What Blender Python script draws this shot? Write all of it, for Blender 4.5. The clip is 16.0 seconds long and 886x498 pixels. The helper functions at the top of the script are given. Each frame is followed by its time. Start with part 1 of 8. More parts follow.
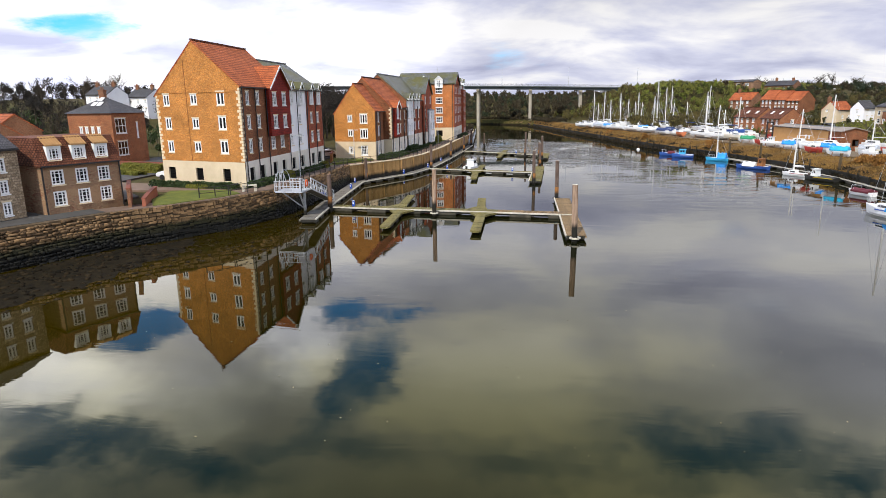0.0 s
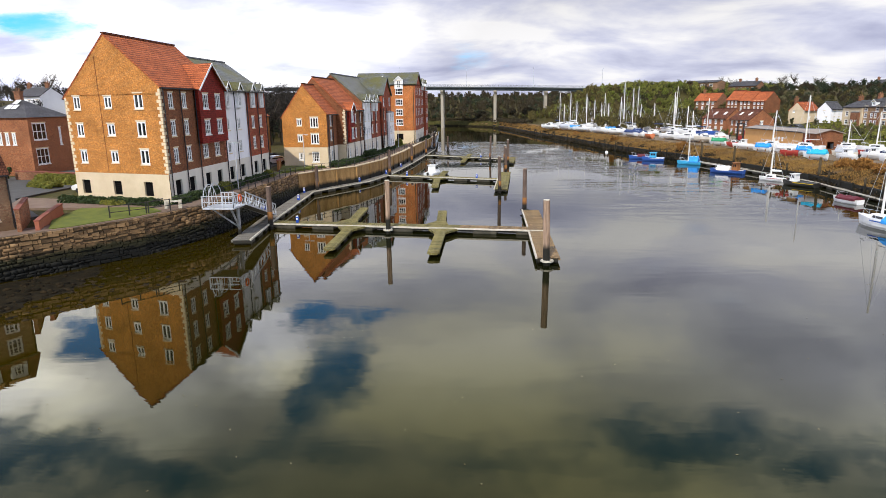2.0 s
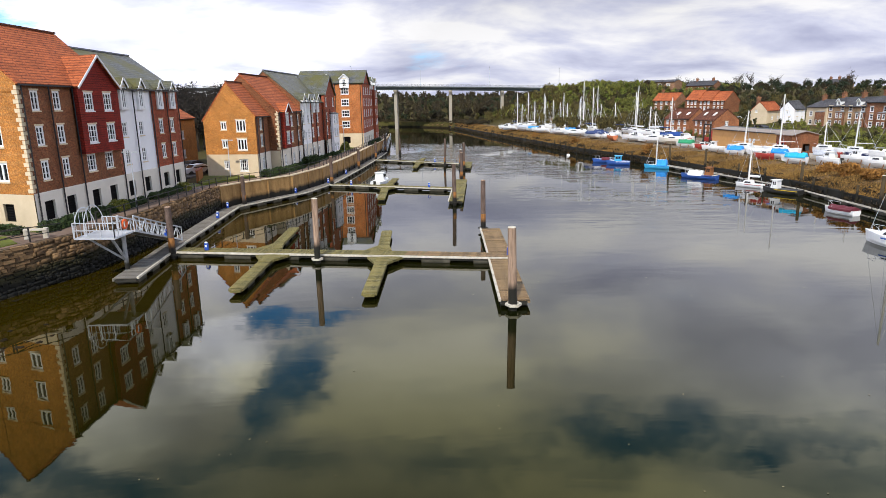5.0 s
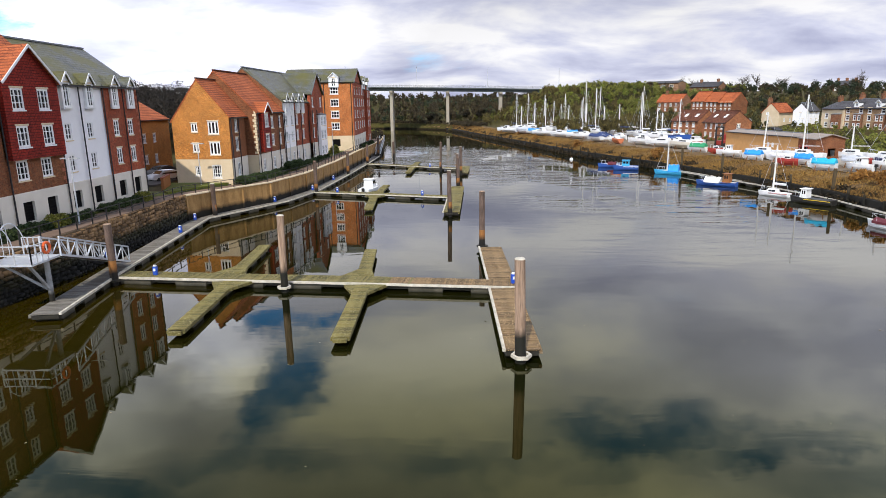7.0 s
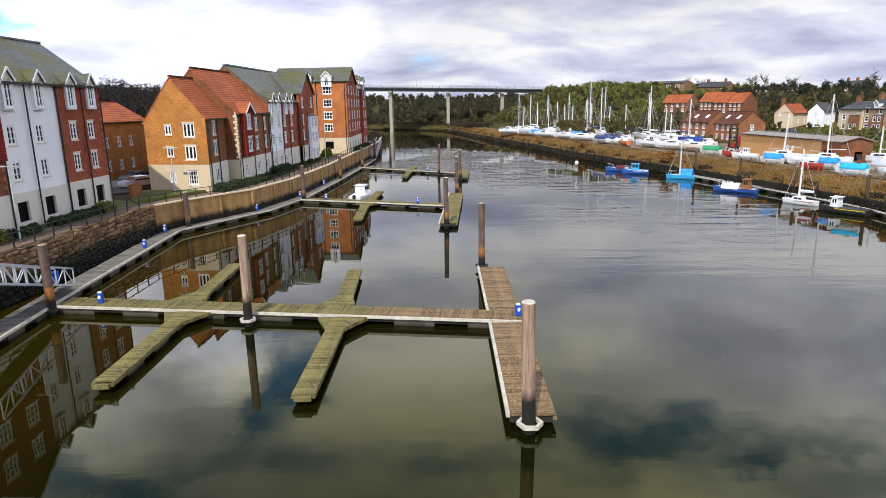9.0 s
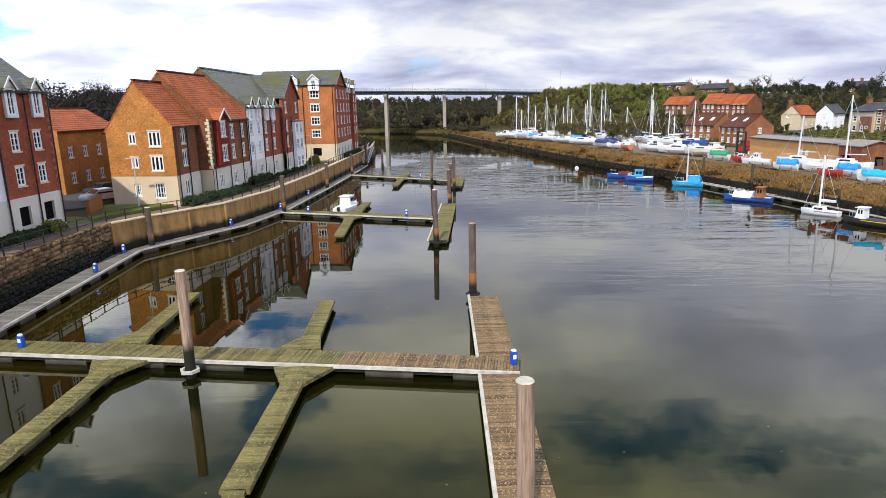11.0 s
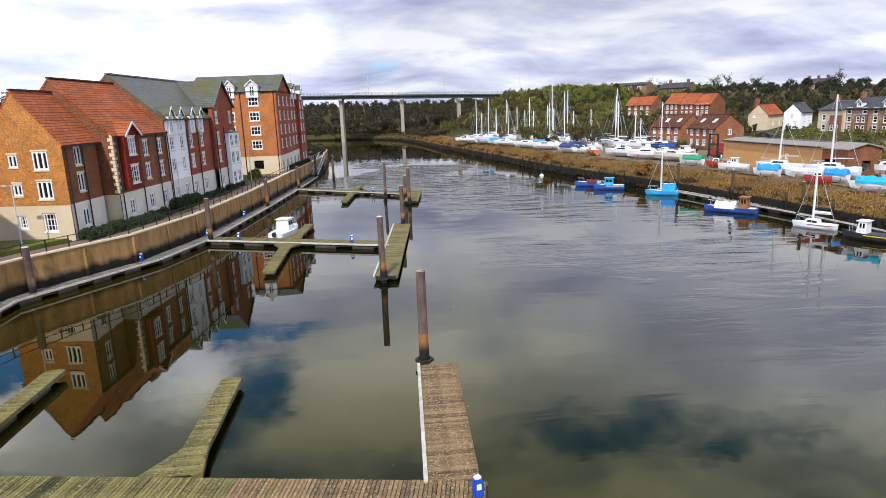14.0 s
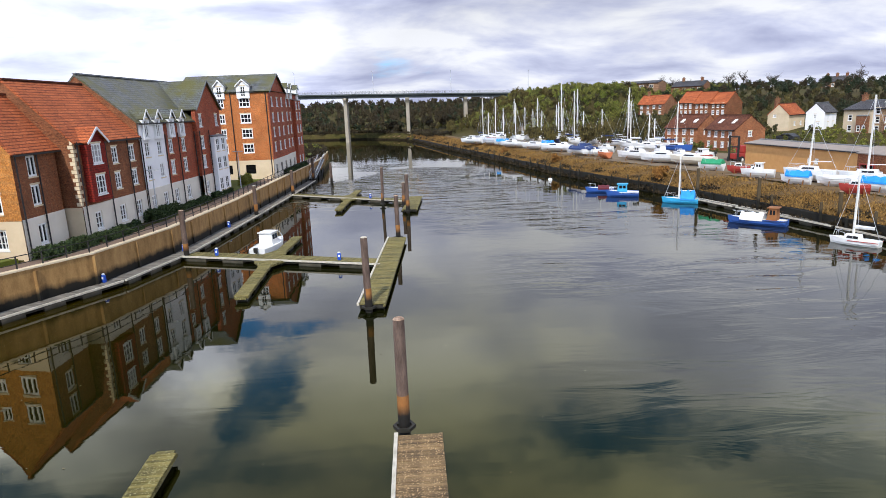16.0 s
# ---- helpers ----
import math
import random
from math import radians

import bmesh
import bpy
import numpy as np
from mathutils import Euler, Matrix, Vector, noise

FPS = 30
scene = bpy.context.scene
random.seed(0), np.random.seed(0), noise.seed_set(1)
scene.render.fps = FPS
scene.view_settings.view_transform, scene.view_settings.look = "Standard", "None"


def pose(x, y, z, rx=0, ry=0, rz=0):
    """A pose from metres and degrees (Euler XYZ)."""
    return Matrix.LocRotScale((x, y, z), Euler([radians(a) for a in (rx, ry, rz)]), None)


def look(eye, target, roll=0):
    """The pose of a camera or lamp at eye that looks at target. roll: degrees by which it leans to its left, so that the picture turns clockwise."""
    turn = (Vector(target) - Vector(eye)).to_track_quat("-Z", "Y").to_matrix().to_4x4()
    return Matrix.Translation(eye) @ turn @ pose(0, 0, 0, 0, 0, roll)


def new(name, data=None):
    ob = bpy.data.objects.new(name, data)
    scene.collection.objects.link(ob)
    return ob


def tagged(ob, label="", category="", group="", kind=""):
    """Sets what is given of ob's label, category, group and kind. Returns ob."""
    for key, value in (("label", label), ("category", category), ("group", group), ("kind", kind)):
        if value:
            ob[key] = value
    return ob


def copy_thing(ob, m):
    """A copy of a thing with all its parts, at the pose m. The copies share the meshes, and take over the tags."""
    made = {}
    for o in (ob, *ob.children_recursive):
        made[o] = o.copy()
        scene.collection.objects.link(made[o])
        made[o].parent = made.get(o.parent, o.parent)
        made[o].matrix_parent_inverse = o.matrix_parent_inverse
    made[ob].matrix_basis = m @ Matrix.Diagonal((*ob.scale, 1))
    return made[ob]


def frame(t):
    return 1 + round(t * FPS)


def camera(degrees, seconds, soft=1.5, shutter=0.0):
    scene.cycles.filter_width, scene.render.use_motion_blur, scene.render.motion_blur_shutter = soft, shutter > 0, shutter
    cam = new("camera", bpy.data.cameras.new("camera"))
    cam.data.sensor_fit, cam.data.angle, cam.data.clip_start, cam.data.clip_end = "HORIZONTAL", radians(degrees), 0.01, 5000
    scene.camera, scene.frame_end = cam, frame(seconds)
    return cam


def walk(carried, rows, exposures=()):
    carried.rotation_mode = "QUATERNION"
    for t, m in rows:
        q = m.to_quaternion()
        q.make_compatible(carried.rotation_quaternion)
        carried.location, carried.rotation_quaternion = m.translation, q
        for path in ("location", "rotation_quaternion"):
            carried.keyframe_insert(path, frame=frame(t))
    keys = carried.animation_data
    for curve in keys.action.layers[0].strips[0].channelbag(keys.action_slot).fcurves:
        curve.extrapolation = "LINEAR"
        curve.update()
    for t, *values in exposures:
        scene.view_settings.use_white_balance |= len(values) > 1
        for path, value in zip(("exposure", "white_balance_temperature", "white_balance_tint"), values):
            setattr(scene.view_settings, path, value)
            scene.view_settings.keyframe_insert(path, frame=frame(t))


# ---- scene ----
cam = camera(71.0, 16.0, soft=0.45)
PATH = [
    (0, (7.421, -7.780, 12.355), (4.491, 11.466, 7.772), -0.74),
    (0.5, (7.430, -5.680, 12.392), (4.854, 13.616, 7.806), -0.74),
    (1, (7.489, -3.595, 12.437), (5.475, 15.767, 7.848), -0.87),
    (1.5, (7.506, -1.686, 12.473), (5.717, 17.698, 7.883), -0.91),
    (2, (7.458, 0.328, 12.491), (5.558, 19.707, 7.923), -0.87),
    (2.5, (7.406, 2.110, 12.522), (5.425, 21.478, 7.943), -0.79),
    (3, (7.421, 3.975, 12.579), (5.458, 23.344, 7.995), -0.75),
    (3.5, (7.525, 5.598, 12.619), (5.958, 25.000, 8.023), -0.88),
    (4, (7.628, 7.573, 12.585), (6.731, 27.014, 7.973), -1.08),
    (6.5, (7.927, 17.799, 12.258), (7.435, 37.275, 7.735), -0.93),
    (7, (7.974, 19.894, 12.216), (7.467, 39.369, 7.690), -0.85),
    (7.5, (8.071, 21.515, 12.164), (7.545, 40.989, 7.638), -0.95),
    (8, (8.225, 23.202, 12.125), (7.656, 42.682, 7.630), -1.07),
    (8.5, (8.242, 24.878, 12.131), (7.699, 44.353, 7.613), -0.89),
    (9, (8.359, 26.486, 12.158), (7.807, 45.965, 7.654), -0.86),
    (11.5, (9.279, 34.125, 12.369), (8.827, 53.633, 7.980), -1.41),
    (12, (9.428, 35.773, 12.404), (9.506, 55.289, 8.029), -1.74),
    (12.5, (9.580, 37.487, 12.429), (10.106, 56.994, 8.043), -1.82),
    (13, (9.715, 39.054, 12.509), (10.584, 58.548, 8.124), -1.99),
    (13.5, (9.880, 40.554, 12.653), (10.683, 60.051, 8.269), -2.10),
    (14, (10.194, 42.011, 12.837), (10.812, 61.518, 8.467), -2.14),
    (14.5, (10.565, 43.200, 12.998), (11.093, 62.709, 8.624), -2.27),
    (15, (10.957, 45.034, 13.041), (11.393, 64.545, 8.665), -2.24),
    (15.5, (11.256, 46.595, 13.108), (11.627, 66.100, 8.704), -2.25),
    (16, (11.460, 48.206, 13.248), (11.804, 67.709, 8.833), -2.24),
]
walk(cam, [(t, look(eye, target, roll)) for t, eye, target, roll in PATH],
     [(0, -0.06, 6500, 10), (7, -0.06, 6420, 10), (9, -0.06, 6380, 10), (12, -0.07, 6200, 10), (16, -0.07, 6150, 10)])

# ---- light ----
SUN_AZ, SUN_EL = math.atan2(-0.22, -0.975), radians(47)
sun_dir = Vector((math.sin(SUN_AZ) * math.cos(SUN_EL), math.cos(SUN_AZ) * math.cos(SUN_EL), math.sin(SUN_EL)))
sun = new("sun", bpy.data.lights.new("sun", "SUN"))
sun.data.energy, sun.data.angle, sun.data.color = 4.3, radians(0.8), (1.0, 0.915, 0.79)
sun.matrix_world = look(sun_dir * 300, (0, 0, 0))


def link(tree, a, b):
    tree.links.new(a, b)


def node(tree, kind, **values):
    n = tree.nodes.new(kind)
    for key, value in values.items():
        if key == "operation":
            n.operation = value
        elif key == "blend_type":
            n.blend_type = value
        elif key == "data_type":
            n.data_type = value
        else:
            n.inputs[key.replace("_", " ")].default_value = value
    return n


def ramp(tree, stops, interpolation="LINEAR"):
    n = tree.nodes.new("ShaderNodeValToRGB")
    e = n.color_ramp.elements
    n.color_ramp.interpolation = interpolation
    while len(e) < len(stops):
        e.new(0.5)
    for el, (at, col) in zip(e, stops):
        el.position = at
        el.color = (*col, 1) if not isinstance(col, float) else (col, col, col, 1)
    return n


def make_world():
    w = bpy.data.worlds.new("sky")
    scene.world = w
    w.use_nodes = True
    t = w.node_tree
    t.nodes.clear()
    sky = t.nodes.new("ShaderNodeTexSky")
    sky.sky_type, sky.sun_disc = "NISHITA", False
    sky.sun_elevation, sky.sun_rotation = SUN_EL, SUN_AZ
    blue = node(t, "ShaderNodeMix", data_type="RGBA", blend_type="MULTIPLY")
    blue.inputs[0].default_value = 1.0
    blue.inputs[7].default_value = (0.06, 0.21, 0.34, 1)
    link(t, sky.outputs[0], blue.inputs[6])
    co = t.nodes.new("ShaderNodeTexCoord")
    sep = t.nodes.new("ShaderNodeSeparateXYZ")
    link(t, co.outputs["Generated"], sep.inputs[0])
    up = node(t, "ShaderNodeMath", operation="MAXIMUM")
    up.inputs[1].default_value = 0.0
    link(t, sep.outputs[2], up.inputs[0])
    lift = node(t, "ShaderNodeMath", operation="ADD")
    lift.inputs[1].default_value = 0.24
    link(t, up.outputs[0], lift.inputs[0])
    dv = t.nodes.new("ShaderNodeVectorMath")
    dv.operation = "DIVIDE"
    link(t, co.outputs["Generated"], dv.inputs[0])
    comb = t.nodes.new("ShaderNodeCombineXYZ")
    link(t, lift.outputs[0], comb.inputs[0])
    link(t, lift.outputs[0], comb.inputs[1])
    comb.inputs[2].default_value = 1.0
    link(t, comb.outputs[0], dv.inputs[1])
    flat = t.nodes.new("ShaderNodeVectorMath")
    flat.operation = "MULTIPLY"
    flat.inputs[1].default_value = (0.8, 1.0, 0.0)
    link(t, dv.outputs[0], flat.inputs[0])
    cover = node(t, "ShaderNodeTexNoise", Scale=1.7, Detail=9.0, Roughness=0.52, Distortion=0.25)
    link(t, flat.outputs[0], cover.inputs["Vector"])
    body = node(t, "ShaderNodeTexNoise", Scale=2.0, Detail=6.0, Roughness=0.52, Distortion=0.3)
    shift = t.nodes.new("ShaderNodeVectorMath")
    shift.inputs[1].default_value = (3.7, 1.9, 0.0)
    link(t, flat.outputs[0], shift.inputs[0])
    link(t, shift.outputs[0], body.inputs["Vector"])
    mask = ramp(t, [(0.09, 0.0), (0.35, 1.0)], "EASE")
    thin = node(t, "ShaderNodeMath", operation="MULTIPLY_ADD")
    thin.inputs[1].default_value = -0.26
    link(t, up.outputs[0], thin.inputs[0])
    link(t, cover.outputs[0], thin.inputs[2])
    # rents between the cloud masses: place and reach on the cloud plane, and depth; their rims are torn by the noise
    tear = node(t, "ShaderNodeTexNoise", Scale=3.4, Detail=8.0, Roughness=0.62)
    link(t, dv.outputs[0], tear.inputs["Vector"])
    torn = t.nodes.new("ShaderNodeVectorMath")
    torn.operation = "MULTIPLY_ADD"
    torn.inputs[1].default_value = (0.55, 0.42, 0.0)
    link(t, tear.outputs["Color"], torn.inputs[0])
    link(t, dv.outputs[0], torn.inputs[2])

    def placed(spots):
        """The strongest of several soft-rimmed spots on the cloud plane: place, reach and strength."""
        total = None
        for x, y, rx, ry, deep in spots:
            off = t.nodes.new("ShaderNodeVectorMath")
            off.operation = "SUBTRACT"
            off.inputs[1].default_value = (x + 0.275, y + 0.21, 0)
            link(t, torn.outputs[0], off.inputs[0])
            rel = t.nodes.new("ShaderNodeVectorMath")
            rel.operation = "MULTIPLY"
            rel.inputs[1].default_value = (1 / rx, 1 / ry, 0)
            link(t, off.outputs[0], rel.inputs[0])
            far = t.nodes.new("ShaderNodeVectorMath")
            far.operation = "LENGTH"
            link(t, rel.outputs[0], far.inputs[0])
            spot = t.nodes.new("ShaderNodeMapRange")
            spot.interpolation_type = "SMOOTHSTEP"
            spot.inputs["From Min"].default_value, spot.inputs["From Max"].default_value, spot.inputs["To Min"].default_value, spot.inputs["To Max"].default_value = 2.3, 0.3, 0.0, deep
            link(t, far.outputs["Value"], spot.inputs["Value"])
            if total is None:
                total = spot
            else:
                more = node(t, "ShaderNodeMath", operation="MAXIMUM")
                link(t, total.outputs[0], more.inputs[0])
                link(t, spot.outputs[0], more.inputs[1])
                total = more
        return total

    open_sky = placed(((-0.46, 1.60, 0.09, 0.05, 1.0), (-0.41, 1.36, 0.065, 0.17, 0.68), (-0.16, 1.11, 0.34, 0.05, 0.5), (0.36, 1.19, 0.15, 0.055, 0.46), (0.64, 1.12, 0.2, 0.035, 0.45),
                       (-1.0, 1.47, 0.10, 0.10, 1.2), (-0.90, 1.0, 0.22, 0.05, 0.55), (-1.72, 2.30, 0.13, 0.14, 1.0)))
    heads = placed(((-0.60, 1.46, 0.09, 0.10, 1.1), (-1.08, 1.15, 0.2, 0.09, 1.0), (-0.05, 1.40, 0.17, 0.11, 0.28), (0.62, 1.5, 0.3, 0.2, 0.25), (0.85, 1.12, 0.32, 0.26, 0.8), (-0.6, 2.55, 0.45, 0.45, 0.3), (-1.5, 2.1, 0.4, 0.4, 0.2), (1.5, 2.3, 0.6, 0.5, 0.22), (0.4, 2.9, 0.5, 0.4, 0.15)))
    # downstream, behind the walk, the cloud breaks up and lets blue sky through
    back = t.nodes.new("ShaderNodeMapRange")
    back.interpolation_type = "SMOOTHSTEP"
    back.inputs["From Min"].default_value, back.inputs["From Max"].default_value, back.inputs["To Min"].default_value, back.inputs["To Max"].default_value = 0.35, -0.5, 0.0, 0.3
    span = t.nodes.new("ShaderNodeSeparateXYZ")
    link(t, torn.outputs[0], span.inputs[0])
    link(t, span.outputs[1], back.inputs["Value"])
    wide = node(t, "ShaderNodeMath", operation="MAXIMUM")
    link(t, open_sky.outputs[0], wide.inputs[0])
    link(t, back.outputs[0], wide.inputs[1])
    open_sky = wide
    cleared = node(t, "ShaderNodeMath", operation="MULTIPLY_ADD")
    cleared.inputs[1].default_value = -0.32
    link(t, open_sky.outputs[0], cleared.inputs[0])
    link(t, thin.outputs[0], cleared.inputs[2])
    link(t, cleared.outputs[0], mask.inputs[0])
    shade = ramp(t, [(0.33, (0.47, 0.49, 0.67)), (0.46, (0.69, 0.71, 0.87)), (0.60, (1.03, 1.02, 1.03))])
    link(t, body.outputs[0], shade.inputs[0])
    # clouds are brightest at mid height and dimmed overhead, which lessens the fill
    high = ramp(t, [(0.0, 1.4), (0.06, 1.2), (0.15, 1.0), (0.21, 1.7), (0.4, 2.4), (0.55, 2.3), (0.72, 0.85), (1.0, 0.5)])
    link(t, up.outputs[0], high.inputs[0])
    lit = t.nodes.new("ShaderNodeVectorMath")
    lit.operation = "SCALE"
    link(t, shade.outputs[0], lit.inputs[0])
    # the clouds on the sun's side of the sky are whiter
    where = t.nodes.new("ShaderNodeSeparateXYZ")
    link(t, dv.outputs[0], where.inputs[0])
    side = t.nodes.new("ShaderNodeMapRange")
    side.inputs["From Min"].default_value, side.inputs["From Max"].default_value, side.inputs["To Min"].default_value, side.inputs["To Max"].default_value = -0.3, -1.1, 1.0, 1.6
    link(t, where.outputs[0], side.inputs["Value"])
    head = node(t, "ShaderNodeMath", operation="MULTIPLY_ADD")
    link(t, heads.outputs[0], head.inputs[0])
    link(t, side.outputs[0], head.inputs[1])
    link(t, side.outputs[0], head.inputs[2])
    both = node(t, "ShaderNodeMath", operation="MULTIPLY")
    link(t, high.outputs[0], both.inputs[0])
    link(t, head.outputs[0], both.inputs[1])
    link(t, both.outputs[0], lit.inputs["Scale"])
    mix = node(t, "ShaderNodeMix", data_type="RGBA")
    link(t, mask.outputs[0], mix.inputs[0])
    link(t, blue.outputs[2], mix.inputs[6])
    link(t, lit.outputs[0], mix.inputs[7])
    bg = node(t, "ShaderNodeBackground", Strength=0.76)
    link(t, mix.outputs[2], bg.inputs[0])
    out = t.nodes.new("ShaderNodeOutputWorld")
    link(t, bg.outputs[0], out.inputs[0])


make_world()

# ---- materials ----


def shader(name):
    m = bpy.data.materials.new(name)
    m.use_nodes = True
    t = m.node_tree
    return m, t, t.nodes["Principled BSDF"]


def coords(t, scale=(1, 1, 1), world=True):
    if world:
        src = t.nodes.new("ShaderNodeNewGeometry").outputs["Position"]
    else:
        src = t.nodes.new("ShaderNodeTexCoord").outputs["Object"]
    m = t.nodes.new("ShaderNodeMapping")
    m.inputs["Scale"].default_value = scale
    link(t, src, m.inputs[0])
    return m.outputs[0]


def plain(name, a, b, rough=0.7, scale=2.0, bump=0.15, metallic=0.0, fine=30.0, island=0.0, random_ob=0.0, spec=0.4, speck=None, stretch=1.0):
    """Two-scale mottled surface between colours a and b."""
    m, t, p = shader(name)
    v = coords(t, (1, 1, stretch), world=random_ob == 0)
    n1 = node(t, "ShaderNodeTexNoise", Scale=scale, Detail=5.0, Roughness=0.65)
    n2 = node(t, "ShaderNodeTexNoise", Scale=fine, Detail=3.0)
    for n in (n1, n2):
        link(t, v, n.inputs["Vector"])
    add = node(t, "ShaderNodeMath", operation="MULTIPLY_ADD")
    add.inputs[1].default_value = 0.35
    link(t, n2.outputs[0], add.inputs[0])
    half = node(t, "ShaderNodeMath", operation="MULTIPLY_ADD")
    half.inputs[1].default_value, half.inputs[2].default_value = 0.9, -0.13
    link(t, n1.outputs[0], half.inputs[0])
    link(t, half.outputs[0], add.inputs[2])
    last = add.outputs[0]
    if island or random_ob:
        src = t.nodes.new("ShaderNodeNewGeometry").outputs["Random Per Island"] if island else t.nodes.new("ShaderNodeObjectInfo").outputs["Random"]
        more = node(t, "ShaderNodeMath", operation="MULTIPLY_ADD")
        more.inputs[1].default_value = island or random_ob
        link(t, src, more.inputs[0])
        base = node(t, "ShaderNodeMath", operation="ADD")
        base.inputs[1].default_value = -(island or random_ob) / 2
        link(t, last, base.inputs[0])
        link(t, base.outputs[0], more.inputs[2])
        last = more.outputs[0]
    r = ramp(t, [(0.2, a), (0.8, b)])
    link(t, last, r.inputs[0])
    if speck:
        # fallen leaves and lichen spots
        n3 = node(t, "ShaderNodeTexNoise", Scale=15.0, Detail=2.0, Roughness=0.6)
        link(t, coords(t), n3.inputs["Vector"])
        r3 = ramp(t, [(0.58, 0.0), (0.62, 1.0)])
        link(t, n3.outputs[0], r3.inputs[0])
        mx = node(t, "ShaderNodeMix", data_type="RGBA")
        link(t, r3.outputs[0], mx.inputs[0])
        link(t, r.outputs[0], mx.inputs[6])
        mx.inputs[7].default_value = (*speck, 1)
        link(t, mx.outputs[2], p.inputs["Base Color"])
    else:
        link(t, r.outputs[0], p.inputs["Base Color"])
    p.inputs["Roughness"].default_value, p.inputs["Metallic"].default_value = rough, metallic
    p.inputs["Specular IOR Level"].default_value = spec
    if bump:
        bp = node(t, "ShaderNodeBump", Strength=bump, Distance=0.03)
        link(t, last, bp.inputs["Height"])
        link(t, bp.outputs[0], p.inputs["Normal"])
    return m


def coursed(name, a, b, joint, width, height, rough=0.85, slope=1.0, gap=0.12, bump=0.35, moss=None, mscale=0.35, offset=0.5):
    """Brickwork or roof tiles in courses: u runs along x + y, v up z."""
    m, t, p = shader(name)
    v = coords(t)
    s = t.nodes.new("ShaderNodeSeparateXYZ")
    link(t, v, s.inputs[0])
    u = node(t, "ShaderNodeMath", operation="ADD")
    link(t, s.outputs[0], u.inputs[0])
    link(t, s.outputs[1], u.inputs[1])
    z = node(t, "ShaderNodeMath", operation="MULTIPLY")
    z.inputs[1].default_value = slope
    link(t, s.outputs[2], z.inputs[0])
    c = t.nodes.new("ShaderNodeCombineXYZ")
    link(t, u.outputs[0], c.inputs[0])
    link(t, z.outputs[0], c.inputs[1])
    k = node(t, "ShaderNodeTexBrick", Scale=1.0, Mortar_Size=height * gap, Mortar_Smooth=0.3, Bias=0.0, Brick_Width=width, Row_Height=height)
    k.offset = offset
    k.inputs["Color1"].default_value, k.inputs["Color2"].default_value, k.inputs["Mortar"].default_value = (*a, 1), (*b, 1), (*joint, 1)
    link(t, c.outputs[0], k.inputs["Vector"])
    n1 = node(t, "ShaderNodeTexNoise", Scale=0.5, Detail=6.0, Roughness=0.7)
    link(t, v, n1.inputs["Vector"])
    r = ramp(t, [(0.3, 0.72), (0.7, 1.24)])
    link(t, n1.outputs[0], r.inputs[0])
    n3 = node(t, "ShaderNodeTexNoise", Scale=8.0, Detail=3.0, Roughness=0.8)
    link(t, v, n3.inputs["Vector"])
    r3 = ramp(t, [(0.34, 0.58), (0.66, 1.4)])
    link(t, n3.outputs[0], r3.inputs[0])
    last = k.outputs[0]
    for rr in (r, r3):
        mul = node(t, "ShaderNodeMix", data_type="RGBA", blend_type="MULTIPLY")
        mul.inputs[0].default_value = 1.0
        link(t, last, mul.inputs[6])
        link(t, rr.outputs[0], mul.inputs[7])
        last = mul.outputs[2]
    if moss:
        n2 = node(t, "ShaderNodeTexNoise", Scale=mscale, Detail=6.0, Roughness=0.7)
        link(t, v, n2.inputs["Vector"])
        rm = ramp(t, [(0.40, 0.0), (0.58, 0.9)])
        link(t, n2.outputs[0], rm.inputs[0])
        mx = node(t, "ShaderNodeMix", data_type="RGBA")
        link(t, rm.outputs[0], mx.inputs[0])
        link(t, last, mx.inputs[6])
        mx.inputs[7].default_value = (*moss, 1)
        last = mx.outputs[2]
    link(t, last, p.inputs["Base Color"])
    p.inputs["Roughness"].default_value = rough
    p.inputs["Specular IOR Level"].default_value = 0.25
    bp = node(t, "ShaderNodeBump", Strength=bump, Distance=0.03)
    bp.invert = True
    link(t, k.outputs["Fac"], bp.inputs["Height"])
    link(t, bp.outputs[0], p.inputs["Normal"])
    return m


def tidal(name, a, b, algae, level, rough=0.85, scale=1.2, random_ob=0.0, streak=False, wet=0.8, island=0.0, stretch=1.0, foot=None):
    """Stone, render or timber with a weed-grown band up to the tide level (world z)."""
    m = plain(name, a, b, rough, scale, 0.3, random_ob=random_ob, island=island, stretch=stretch)
    t = m.node_tree
    p = t.nodes["Principled BSDF"]
    old = p.inputs["Base Color"].links[0].from_socket
    pos = t.nodes.new("ShaderNodeNewGeometry").outputs["Position"]
    s = t.nodes.new("ShaderNodeSeparateXYZ")
    link(t, pos, s.inputs[0])
    n = node(t, "ShaderNodeTexNoise", Scale=0.9, Detail=5.0, Roughness=0.7)
    mp = t.nodes.new("ShaderNodeMapping")
    mp.inputs["Scale"].default_value = (1, 1, 0.15) if streak else (1, 1, 1)
    link(t, pos, mp.inputs[0])
    link(t, mp.outputs[0], n.inputs["Vector"])
    h = node(t, "ShaderNodeMath", operation="MULTIPLY_ADD")
    h.inputs[1].default_value = wet
    link(t, n.outputs[0], h.inputs[0])
    link(t, s.outputs[2], h.inputs[2])
    r = t.nodes.new("ShaderNodeMapRange")
    r.inputs["From Min"].default_value, r.inputs["From Max"].default_value = level + wet * 0.5 - 0.25, level + wet * 0.5 + 0.25
    link(t, h.outputs[0], r.inputs["Value"])
    mx = node(t, "ShaderNodeMix", data_type="RGBA")
    link(t, r.outputs[0], mx.inputs[0])
    mx.inputs[6].default_value = (*algae, 1)
    link(t, old, mx.inputs[7])
    last = mx
